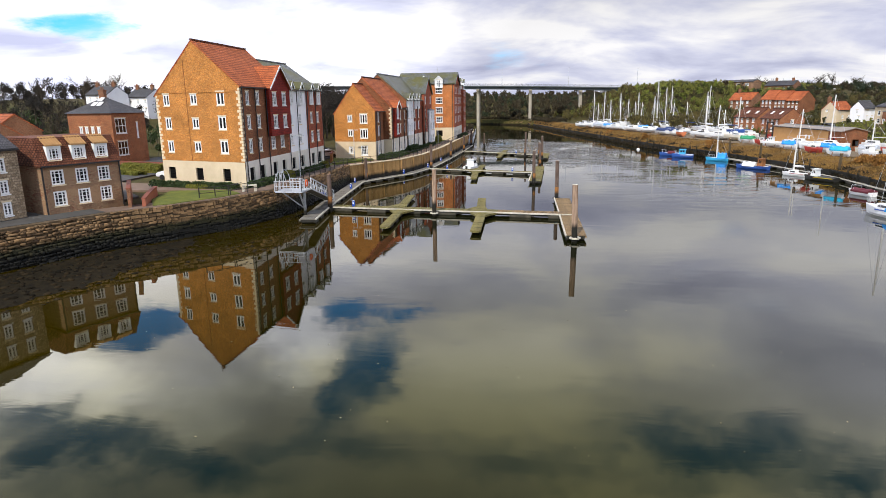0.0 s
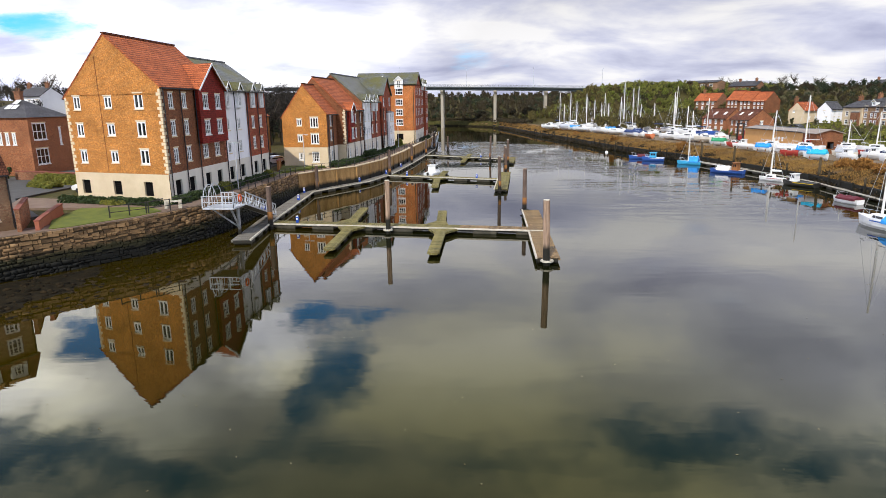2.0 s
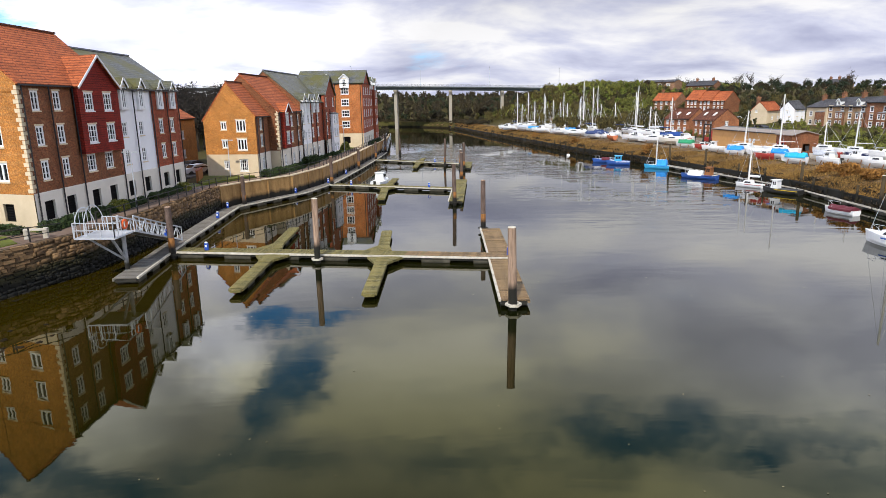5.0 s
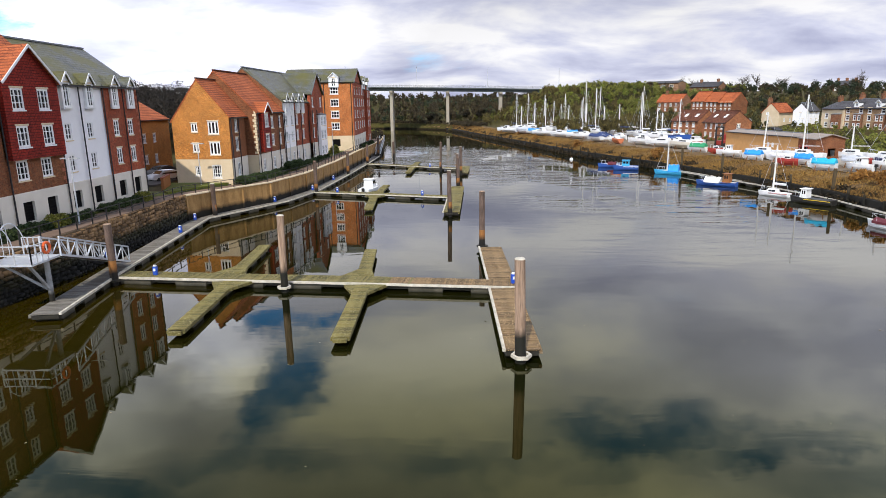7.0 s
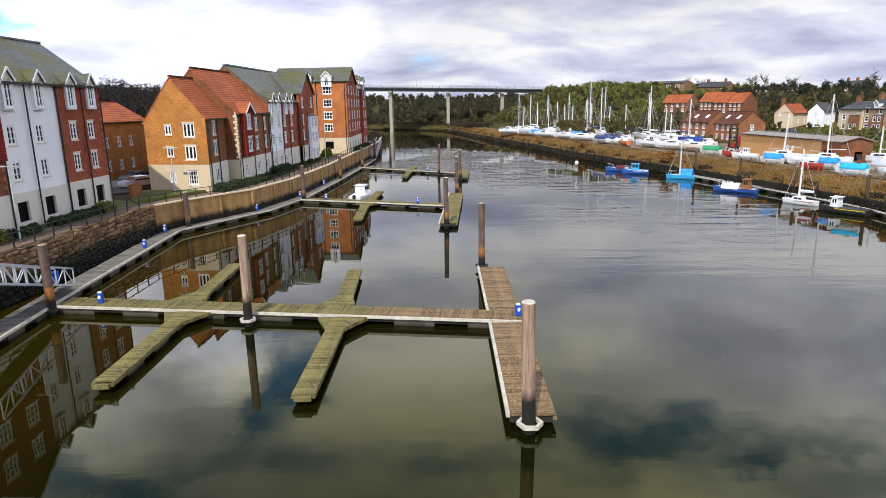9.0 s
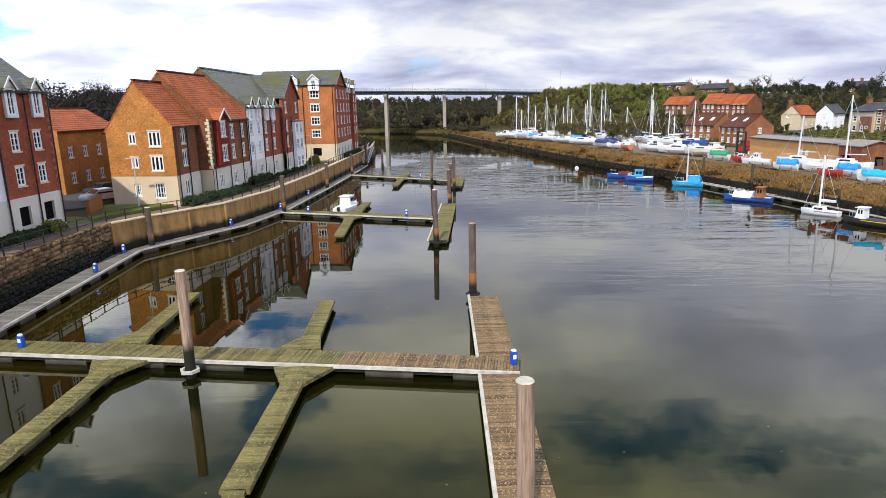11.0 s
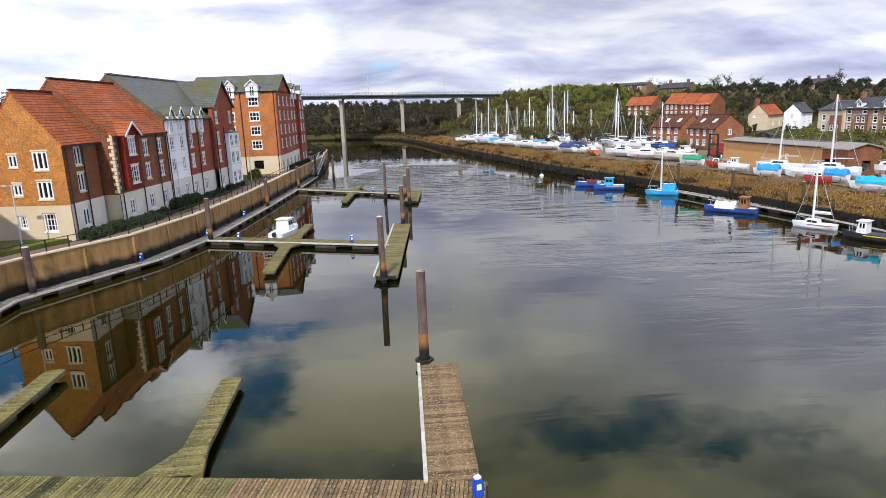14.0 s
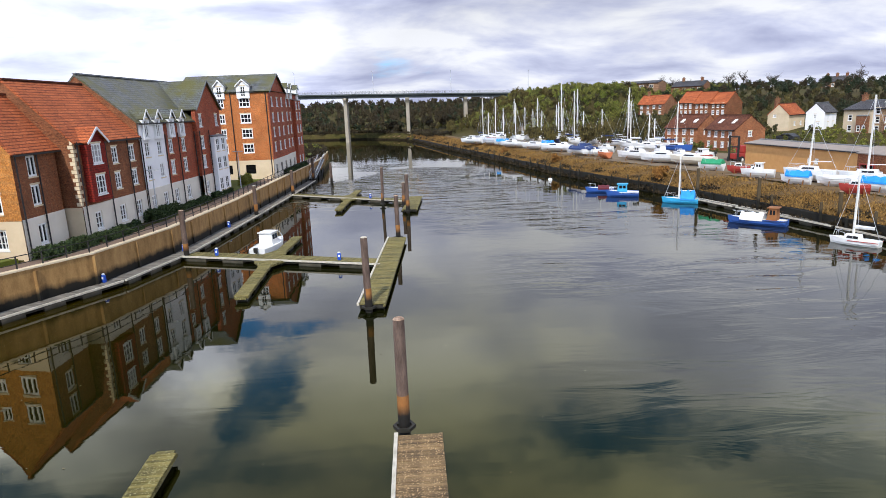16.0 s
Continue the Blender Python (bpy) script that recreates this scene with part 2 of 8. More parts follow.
    if foot is not None:
        # wet slime below the weed
        r2 = t.nodes.new("ShaderNodeMapRange")
        r2.inputs["From Min"].default_value, r2.inputs["From Max"].default_value = foot + wet * 0.5 - 0.2, foot + wet * 0.5 + 0.35
        link(t, h.outputs[0], r2.inputs["Value"])
        last = node(t, "ShaderNodeMix", data_type="RGBA")
        link(t, r2.outputs[0], last.inputs[0])
        last.inputs[6].default_value = (0.003, 0.003, 0.0015, 1)
        link(t, mx.outputs[2], last.inputs[7])
    link(t, last.outputs[2], p.inputs["Base Color"])
    return m


def glassy(name, tint, rough=0.04, net=None):
    m, t, p = shader(name)
    n = node(t, "ShaderNodeTexNoise", Scale=0.6, Detail=2.0)
    link(t, coords(t), n.inputs["Vector"])
    r = ramp(t, [(0.35, tuple(c * 0.5 for c in tint)), (0.65, tint)])
    link(t, n.outputs[0], r.inputs[0])
    link(t, r.outputs[0], p.inputs["Base Color"])
    if net:
        # net curtains or blinds behind some of the panes
        rnd = t.nodes.new("ShaderNodeObjectInfo").outputs["Random"]
        some = ramp(t, [(net, 0.0), (net + 0.02, 1.0)])
        link(t, rnd, some.inputs[0])
        mx = node(t, "ShaderNodeMix", data_type="RGBA")
        link(t, some.outputs[0], mx.inputs[0])
        link(t, r.outputs[0], mx.inputs[6])
        mx.inputs[7].default_value = (0.40, 0.38, 0.38, 1)
        link(t, mx.outputs[2], p.inputs["Base Color"])
    p.inputs["Roughness"].default_value, p.inputs["IOR"].default_value = rough, 1.5
    return m


def water_material():
    m, t, p = shader("river_water")
    t.nodes.remove(p)
    body = node(t, "ShaderNodeBsdfDiffuse")
    gloss = node(t, "ShaderNodeBsdfAnisotropic", Roughness=0.02)
    edge = node(t, "ShaderNodeFresnel", IOR=1.36)
    # turbid water tints the mirror where one looks steeply into it
    tint = ramp(t, [(0.05, (1.0, 0.97, 0.50)), (0.12, (1.0, 0.98, 0.78)), (0.24, (1.0, 0.99, 0.96)), (0.5, (1.0, 1.0, 1.0))])
    link(t, edge.outputs[0], tint.inputs[0])
    link(t, tint.outputs[0], gloss.inputs["Color"])
    mixed = t.nodes.new("ShaderNodeMixShader")
    link(t, edge.outputs[0], mixed.inputs[0])
    link(t, body.outputs[0], mixed.inputs[1])
    link(t, gloss.outputs[0], mixed.inputs[2])
    link(t, mixed.outputs[0], t.nodes["Material Output"].inputs[0])
    pos = t.nodes.new("ShaderNodeNewGeometry").outputs["Position"]
    murk = node(t, "ShaderNodeTexNoise", Scale=0.05, Detail=4.0)
    link(t, pos, murk.inputs["Vector"])
    rm = ramp(t, [(0.35, (0.004, 0.0052, 0.0010)), (0.65, (0.0085, 0.0082, 0.0008))])
    link(t, murk.outputs[0], rm.inputs[0])
    # silt stirred up over the shallows of the left bank
    near = t.nodes.new("ShaderNodeSeparateXYZ")
    link(t, pos, near.inputs[0])
    silt = t.nodes.new("ShaderNodeMapRange")
    silt.inputs["From Min"].default_value, silt.inputs["From Max"].default_value = -5, -18
    link(t, near.outputs[0], silt.inputs["Value"])
    muddy = node(t, "ShaderNodeMix", data_type="RGBA")
    link(t, silt.outputs[0], muddy.inputs[0])
    link(t, rm.outputs[0], muddy.inputs[6])
    muddy.inputs[7].default_value = (0.021, 0.0145, 0.0001, 1)
    link(t, muddy.outputs[2], body.inputs["Color"])
    # breeze: patches where the surface is ruffled, stronger up the river and towards the far bank
    s = t.nodes.new("ShaderNodeSeparateXYZ")
    link(t, pos, s.inputs[0])
    along = t.nodes.new("ShaderNodeMapRange")
    along.inputs["From Min"].default_value, along.inputs["From Max"].default_value = 62, 140
    link(t, s.outputs[1], along.inputs["Value"])
    across = t.nodes.new("ShaderNodeMapRange")
    across.inputs["From Min"].default_value, across.inputs["From Max"].default_value = 9, 26
    link(t, s.outputs[0], across.inputs["Value"])
    gently = node(t, "ShaderNodeMath", operation="POWER")
    gently.inputs[1].default_value = 1.5
    link(t, along.outputs[0], gently.inputs[0])
    # upstream of the bend the water lies in the lee
    lee = t.nodes.new("ShaderNodeMapRange")
    lee.inputs["From Min"].default_value, lee.inputs["From Max"].default_value = 208, 175
    lee.inputs["To Min"].default_value = 0.02
    link(t, s.outputs[1], lee.inputs["Value"])
    both = node(t, "ShaderNodeMath", operation="MULTIPLY")
    link(t, gently.outputs[0], both.inputs[0])
    link(t, across.outputs[0], both.inputs[1])
    far = t.nodes.new("ShaderNodeMapRange")
    far.inputs["From Min"].default_value, far.inputs["From Max"].default_value = 120, 165
    link(t, s.outputs[1], far.inputs["Value"])
    big = node(t, "ShaderNodeMath", operation="MAXIMUM")
    link(t, both.outputs[0], big.inputs[0])
    link(t, far.outputs[0], big.inputs[1])
    patch = node(t, "ShaderNodeTexNoise", Scale=0.045, Detail=3.0, Distortion=0.5)
    link(t, pos, patch.inputs["Vector"])
    rp = ramp(t, [(0.44, 0.04), (0.56, 1.0)])
    link(t, patch.outputs[0], rp.inputs[0])
    amount = node(t, "ShaderNodeMath", operation="MULTIPLY")
    calm = node(t, "ShaderNodeMath", operation="MULTIPLY")
    # and along the boatyard bank it lies smooth
    skew = node(t, "ShaderNodeMath", operation="MULTIPLY_ADD")
    skew.inputs[1].default_value = 0.3
    link(t, s.outputs[1], skew.inputs[0])
    link(t, s.outputs[0], skew.inputs[2])
    shore = t.nodes.new("ShaderNodeMapRange")
    shore.inputs["From Min"].default_value, shore.inputs["From Max"].default_value, shore.inputs["To Min"].default_value, shore.inputs["To Max"].default_value = 66, 78, 1.0, 0.05
    link(t, skew.outputs[0], shore.inputs["Value"])
    open_water = node(t, "ShaderNodeMath", operation="MULTIPLY")
    link(t, big.outputs[0], open_water.inputs[0])
    link(t, shore.outputs[0], open_water.inputs[1])
    link(t, open_water.outputs[0], calm.inputs[0])
    link(t, lee.outputs[0], calm.inputs[1])
    link(t, calm.outputs[0], amount.inputs[0])
    link(t, rp.outputs[0], amount.inputs[1])
    mp = t.nodes.new("ShaderNodeMapping")
    mp.inputs["Scale"].default_value = (0.30, 1.0, 1.0)
    mp.inputs["Rotation"].default_value = (0, 0, radians(-12))
    link(t, pos, mp.inputs[0])
    rip = node(t, "ShaderNodeTexNoise", Scale=0.48, Detail=4.0, Roughness=0.5, Distortion=0.6)
    link(t, mp.outputs[0], rip.inputs["Vector"])
    swell = node(t, "ShaderNodeTexNoise", Scale=0.25, Detail=2.0)
    link(t, pos, swell.inputs["Vector"])
    b1 = node(t, "ShaderNodeBump", Distance=0.62)
    scaled = node(t, "ShaderNodeMath", operation="MULTIPLY_ADD")
    scaled.inputs[1].default_value, scaled.inputs[2].default_value = 0.95, 0.008
    link(t, amount.outputs[0], scaled.inputs[0])
    link(t, scaled.outputs[0], b1.inputs["Strength"])
    link(t, rip.outputs[0], b1.inputs["Height"])
    b2 = node(t, "ShaderNodeBump", Strength=0.02, Distance=0.3)
    link(t, swell.outputs[0], b2.inputs["Height"])
    link(t, b1.outputs[0], b2.inputs["Normal"])
    for shaded in (body, gloss, edge):
        link(t, b2.outputs[0], shaded.inputs["Normal"])
    return m


def ground_material():
    m, t, p = shader("ground")
    pos = t.nodes.new("ShaderNodeNewGeometry").outputs["Position"]
    n1 = node(t, "ShaderNodeTexNoise", Scale=0.06, Detail=6.0, Roughness=0.65)
    n2 = node(t, "ShaderNodeTexNoise", Scale=1.4, Detail=5.0, Roughness=0.7)
    for n in (n1, n2):
        link(t, pos, n.inputs["Vector"])
    grass = ramp(t, [(0.3, (0.060, 0.046, 0.020)), (0.5, (0.070, 0.058, 0.018)), (0.7, (0.050, 0.052, 0.014))])
    link(t, n1.outputs[0], grass.inputs[0])
    fine = ramp(t, [(0.3, 0.6), (0.7, 1.35)])
    link(t, n2.outputs[0], fine.inputs[0])
    mul = node(t, "ShaderNodeMix", data_type="RGBA", blend_type="MULTIPLY")
    mul.inputs[0].default_value = 1.0
    link(t, grass.outputs[0], mul.inputs[6])
    link(t, fine.outputs[0], mul.inputs[7])
    s = t.nodes.new("ShaderNodeSeparateXYZ")
    link(t, pos, s.inputs[0])
    low = t.nodes.new("ShaderNodeMapRange")
    low.inputs["From Min"].default_value, low.inputs["From Max"].default_value = 1.0, 0.5
    link(t, s.outputs[2], low.inputs["Value"])
    mud = ramp(t, [(0.35, (0.005, 0.004, 0.002)), (0.65, (0.022, 0.016, 0.007))])
    link(t, n2.outputs[0], mud.inputs[0])
    mx = node(t, "ShaderNodeMix", data_type="RGBA")
    link(t, low.outputs[0], mx.inputs[0])
    link(t, mul.outputs[2], mx.inputs[6])
    link(t, mud.outputs[0], mx.inputs[7])
    link(t, mx.outputs[2], p.inputs["Base Color"])
    p.inputs["Roughness"].default_value, p.inputs["Specular IOR Level"].default_value = 0.9, 0.1
    bp = node(t, "ShaderNodeBump", Strength=0.5, Distance=0.15)
    link(t, n2.outputs[0], bp.inputs["Height"])
    link(t, bp.outputs[0], p.inputs["Normal"])
    return m


M = {
    "water": water_material(),
    "ground": ground_material(),
    "brick_buff": coursed("buff_brick", (0.53, 0.218, 0.046), (0.41, 0.150, 0.030), (0.40, 0.21, 0.08), 0.235, 0.085),
    "brick_mix": coursed("mixed_brown_brick", (0.26, 0.092, 0.036), (0.155, 0.048, 0.021), (0.21, 0.115, 0.062), 0.235, 0.085),
    "brick_red": coursed("red_brick", (0.36, 0.075, 0.03), (0.27, 0.05, 0.022), (0.28, 0.13, 0.08), 0.235, 0.085),
    "brick_orange": coursed("orange_brick", (0.50, 0.16, 0.04), (0.40, 0.115, 0.03), (0.40, 0.2, 0.09), 0.235, 0.085),
    "brick_old": coursed("old_brown_brick", (0.28, 0.115, 0.055), (0.19, 0.07, 0.035), (0.24, 0.16, 0.1), 0.235, 0.085),
    "brick_villa": coursed("villa_brown_brick", (0.36, 0.135, 0.055), (0.25, 0.08, 0.035), (0.28, 0.15, 0.08), 0.235, 0.085),
    "stone_old": coursed("rubble_stone", (0.34, 0.21, 0.12), (0.22, 0.10, 0.055), (0.18, 0.12, 0.075), 0.42, 0.2, gap=0.1),
    "stone_patched": coursed("patched_brick_and_sandstone", (0.34, 0.225, 0.13), (0.22, 0.075, 0.045), (0.22, 0.15, 0.09), 0.3, 0.12, gap=0.12, moss=(0.30, 0.19, 0.11), mscale=0.55),
    "stone_warehouse": coursed("pale_rubble_stone", (0.40, 0.31, 0.21), (0.25, 0.18, 0.11), (0.2, 0.15, 0.1), 0.45, 0.22, gap=0.1),
    "stone_pale": coursed("weathered_tan_brick", (0.42, 0.27, 0.15), (0.32, 0.18, 0.09), (0.33, 0.24, 0.15), 0.235, 0.085),
    "tile_orange": coursed("orange_pantile", (0.43, 0.122, 0.044), (0.37, 0.098, 0.034), (0.15, 0.036, 0.014), 2.7, 0.3, slope=1.3, gap=0.14, bump=0.8, offset=0.37),
    "tile_brown": coursed("brown_tile", (0.19, 0.070, 0.036), (0.125, 0.044, 0.024), (0.06, 0.02, 0.011), 0.28, 0.25, slope=1.3, gap=0.16, bump=0.8),
    "slate": coursed("mossy_slate", (0.135, 0.142, 0.145), (0.10, 0.108, 0.112), (0.05, 0.052, 0.052), 0.9, 0.3, slope=1.3, bump=0.6, rough=0.55, moss=(0.105, 0.098, 0.026), mscale=0.22),
    "slate_dark": coursed("dark_slate", (0.085, 0.08, 0.085), (0.06, 0.058, 0.065), (0.03, 0.03, 0.03), 0.3, 0.22, slope=1.3, bump=0.6, rough=0.6),
    "clad_red": coursed("red_tile_hanging", (0.27, 0.024, 0.013), (0.21, 0.018, 0.011), (0.08, 0.01, 0.006), 0.3, 0.2, bump=0.6),
    "render_cream": plain("cream_render", (0.52, 0.41, 0.265), (0.70, 0.575, 0.40), 0.9, 0.6, 0.1),
    "render_white": plain("white_render", (0.78, 0.77, 0.78), (0.90, 0.89, 0.90), 0.9, 0.5, 0.08),
    # ground-floor render of the shaded fronts: their sky-lit grey is put into the colour
    "render_shaded": plain("shade_side_render", (0.60, 0.55, 0.47), (0.74, 0.69, 0.60), 0.9, 0.5, 0.08),
    "upvc": plain("white_window_frame", (0.74, 0.74, 0.73), (0.86, 0.86, 0.85), 0.45, 1.0, 0.0),
    "lintel": plain("cream_cast_stone", (0.60, 0.48, 0.31), (0.76, 0.64, 0.45), 0.85, 2.0, 0.1),
    "quoin_pink": plain("pinkish_quoin_brick", (0.42, 0.14, 0.08), (0.55, 0.2, 0.12), 0.85, 2.0, 0.1),
    "quoin_dark": plain("dark_red_quoin_brick", (0.17, 0.05, 0.03), (0.27, 0.08, 0.05), 0.85, 2.0, 0.1),
    "glass": glassy("dark_window_glass", (0.02, 0.022, 0.026)),
    "glass_net": glassy("window_glass_with_nets", (0.08, 0.075, 0.075), net=0.8),
    # near-black: the shade inside vents and the open bay, put into the colour
    "void": plain("opening_shade", (0.002, 0.002, 0.002), (0.006, 0.005, 0.005), 0.8, 3.0, 0.0, spec=0.1),
    "pipe": plain("black_downpipe", (0.012, 0.011, 0.012), (0.03, 0.027, 0.027), 0.5, 3.0, 0.0),
    "lead": plain("grey_lead", (0.12, 0.13, 0.14), (0.2, 0.21, 0.22), 0.6, 2.0, 0.1),
    "quay_stone": tidal("quay_sandstone", (0.070, 0.040, 0.018), (0.29, 0.175, 0.080), (0.020, 0.018, 0.004), 1.75, random_ob=0.6, wet=1.3, foot=0.95),
    "quay_stone_rest": tidal("quay_sandstone_joined", (0.070, 0.040, 0.018), (0.29, 0.175, 0.080), (0.020, 0.018, 0.004), 1.75, island=0.6, wet=1.3, foot=0.95),
    "quay_core": tidal("quay_mortar", (0.04, 0.027, 0.014), (0.15, 0.10, 0.05), (0.006, 0.006, 0.002), 1.75, wet=1.3, foot=0.95),
    "quay_render": tidal("stained_concrete_wall", (0.13, 0.06, 0.016), (0.50, 0.30, 0.11), (0.012, 0.009, 0.003), 1.3, streak=True, wet=0.9, scale=1.3, stretch=0.3, foot=0.8),
    "bank_wall": tidal("old_timber_and_stone_bank", (0.04, 0.029, 0.015), (0.11, 0.075, 0.035), (0.007, 0.006, 0.003), 1.75, streak=True),
    "path": plain("red_brown_block_paving", (0.12, 0.078, 0.055), (0.21, 0.145, 0.105), 0.9, 0.8, 0.15),
    "asphalt": plain("asphalt", (0.045, 0.043, 0.04), (0.085, 0.08, 0.075), 0.9, 0.6, 0.2),
    "gravel": plain("brown_gravel_yard", (0.09, 0.065, 0.04), (0.24, 0.18, 0.115), 0.95, 0.4, 0.3),
    "lawn": plain("lawn_grass", (0.034, 0.056, 0.004), (0.15, 0.165, 0.012), 0.9, 0.7, 0.5, fine=11.0),
    "hedge": plain("dark_hedge_leaf", (0.014, 0.028, 0.007), (0.055, 0.085, 0.02), 0.8, 1.5, 0.0, island=0.6),
    "hedge_lime": plain("yellow_green_shrub_leaf", (0.10, 0.115, 0.015), (0.24, 0.22, 0.03), 0.8, 1.5, 0.0, island=0.6),
    "bank_earth": plain("tan_bank_earth", (0.07, 0.042, 0.016), (0.20, 0.12, 0.045), 0.95, 0.5, 0.5),
    "bark": plain("grey_brown_bark", (0.05, 0.038, 0.026), (0.11, 0.085, 0.06), 0.9, 2.0, 0.2),
    "twig": plain("bare_brown_twigs", (0.009, 0.007, 0.004), (0.080, 0.060, 0.026), 0.9, 0.06, 0.0, island=0.5),
    "twig_olive": plain("budding_olive_twigs", (0.014, 0.012, 0.004), (0.17, 0.135, 0.036), 0.9, 0.06, 0.0, island=0.5),
    "twig_dark": plain("dark_winter_twigs", (0.006, 0.005, 0.004), (0.030, 0.023, 0.016), 0.9, 0.06, 0.0, island=0.5),
    "bank_weed": plain("dark_bank_weed", (0.006, 0.005, 0.002), (0.055, 0.036, 0.014), 0.9, 0.5, 0.0, island=0.6),
    "leaf_green": plain("spring_green_leaf", (0.035, 0.055, 0.008), (0.30, 0.34, 0.045), 0.85, 0.07, 0.0, island=0.55),
    "leaf_moss": plain("olive_scrub_leaf", (0.028, 0.034, 0.007), (0.29, 0.29, 0.055), 0.85, 0.07, 0.0, island=0.55),
    "leaf_far": plain("dull_olive_leaf", (0.016, 0.017, 0.006), (0.10, 0.095, 0.03), 0.85, 0.07, 0.0, island=0.5),
    "leaf_dark": plain("evergreen_leaf", (0.010, 0.020, 0.008), (0.035, 0.05, 0.018), 0.8, 0.1, 0.0, island=0.5),
    "dry": plain("dry_bank_grass", (0.052, 0.028, 0.007), (0.36, 0.205, 0.055), 0.95, 0.12, 0.0, island=0.6),
    "rust_bush": plain("russet_dead_fern", (0.13, 0.058, 0.012), (0.38, 0.18, 0.04), 0.95, 0.3, 0.0, island=0.6),
    "deck_grey": plain("weathered_grey_decking", (0.095, 0.086, 0.072), (0.235, 0.215, 0.185), 0.8, 0.9, 0.25, island=0.4),
    "deck_moss": plain("algae_green_decking", (0.058, 0.050, 0.013), (0.22, 0.178, 0.05), 0.85, 1.1, 0.4, random_ob=0.4, speck=(0.30, 0.265, 0.12)),
    "deck_moss_joined": plain("algae_green_decking_joined", (0.058, 0.050, 0.013), (0.22, 0.178, 0.05), 0.85, 1.1, 0.4, island=0.4, speck=(0.30, 0.265, 0.12)),
    "deck_brown": plain("brown_speckled_decking", (0.062, 0.040, 0.018), (0.27, 0.172, 0.078), 0.85, 1.6, 0.4, random_ob=0.4, fine=18.0, speck=(0.42, 0.28, 0.14)),
    "deck_brown_joined": plain("brown_speckled_edge_timber", (0.075, 0.048, 0.024), (0.29, 0.195, 0.10), 0.85, 1.6, 0.4, fine=18.0, speck=(0.36, 0.29, 0.19)),
    "waler": plain("white_weathered_timber_edge", (0.27, 0.235, 0.17), (0.72, 0.67, 0.57), 0.8, 2.2, 0.2),
    "float": tidal("concrete_float", (0.06, 0.053, 0.038), (0.24, 0.21, 0.16), (0.010, 0.010, 0.005), 0.22, wet=0.3),
    "dark_timber": plain("dark_wet_timber", (0.010, 0.009, 0.006), (0.03, 0.026, 0.018), 0.7, 2.0, 0.2),
    "pile": tidal("rusty_grey_pile_steel", (0.020, 0.011, 0.008), (0.20, 0.135, 0.105), (0.010, 0.008, 0.006), 1.15, streak=True, rough=0.75, wet=0.5, scale=4.0, stretch=0.25),
    "pile_tan": tidal("pale_timber_pile", (0.04, 0.018, 0.008), (0.58, 0.40, 0.28), (0.010, 0.009, 0.005), 1.6, streak=True, rough=0.8, wet=0.5, scale=6.0, stretch=0.06),
    "leg_steel": tidal("grey_leg_steel", (0.16, 0.16, 0.16), (0.40, 0.41, 0.42), (0.012, 0.010, 0.006), 1.2, streak=True, wet=0.5),
    "rust_band": tidal("orange_rust_band", (0.20, 0.075, 0.018), (0.38, 0.17, 0.045), (0.010, 0.008, 0.006), 1.15, streak=True, rough=0.8, wet=0.5, scale=3.0),
    "rust": plain("rust", (0.11, 0.045, 0.015), (0.26, 0.12, 0.04), 0.85, 3.0, 0.2),
    "galv": plain("galvanised_steel", (0.46, 0.48, 0.51), (0.66, 0.68, 0.71), 0.45, 2.0, 0.05, metallic=0.35),
    "black_steel": plain("black_painted_steel", (0.012, 0.012, 0.012), (0.032, 0.03, 0.028), 0.5, 3.0, 0.0),
    "blue_plastic": plain("blue_plastic", (0.012, 0.06, 0.38), (0.02, 0.09, 0.52), 0.4, 2.0, 0.0),
    "white_paint": plain("white_paint", (0.70, 0.70, 0.70), (0.85, 0.85, 0.85), 0.4, 0.8, 0.0),
    "life_orange": plain("orange_plastic", (0.7, 0.1, 0.02), (0.85, 0.16, 0.04), 0.45, 3.0, 0.0),
    "concrete": plain("bridge_concrete", (0.26, 0.225, 0.175), (0.44, 0.39, 0.31), 0.9, 0.3, 0.1),
    "deck_beam": plain("grey_green_bridge_steel", (0.045, 0.055, 0.055), (0.085, 0.10, 0.10), 0.7, 0.3, 0.0),
}
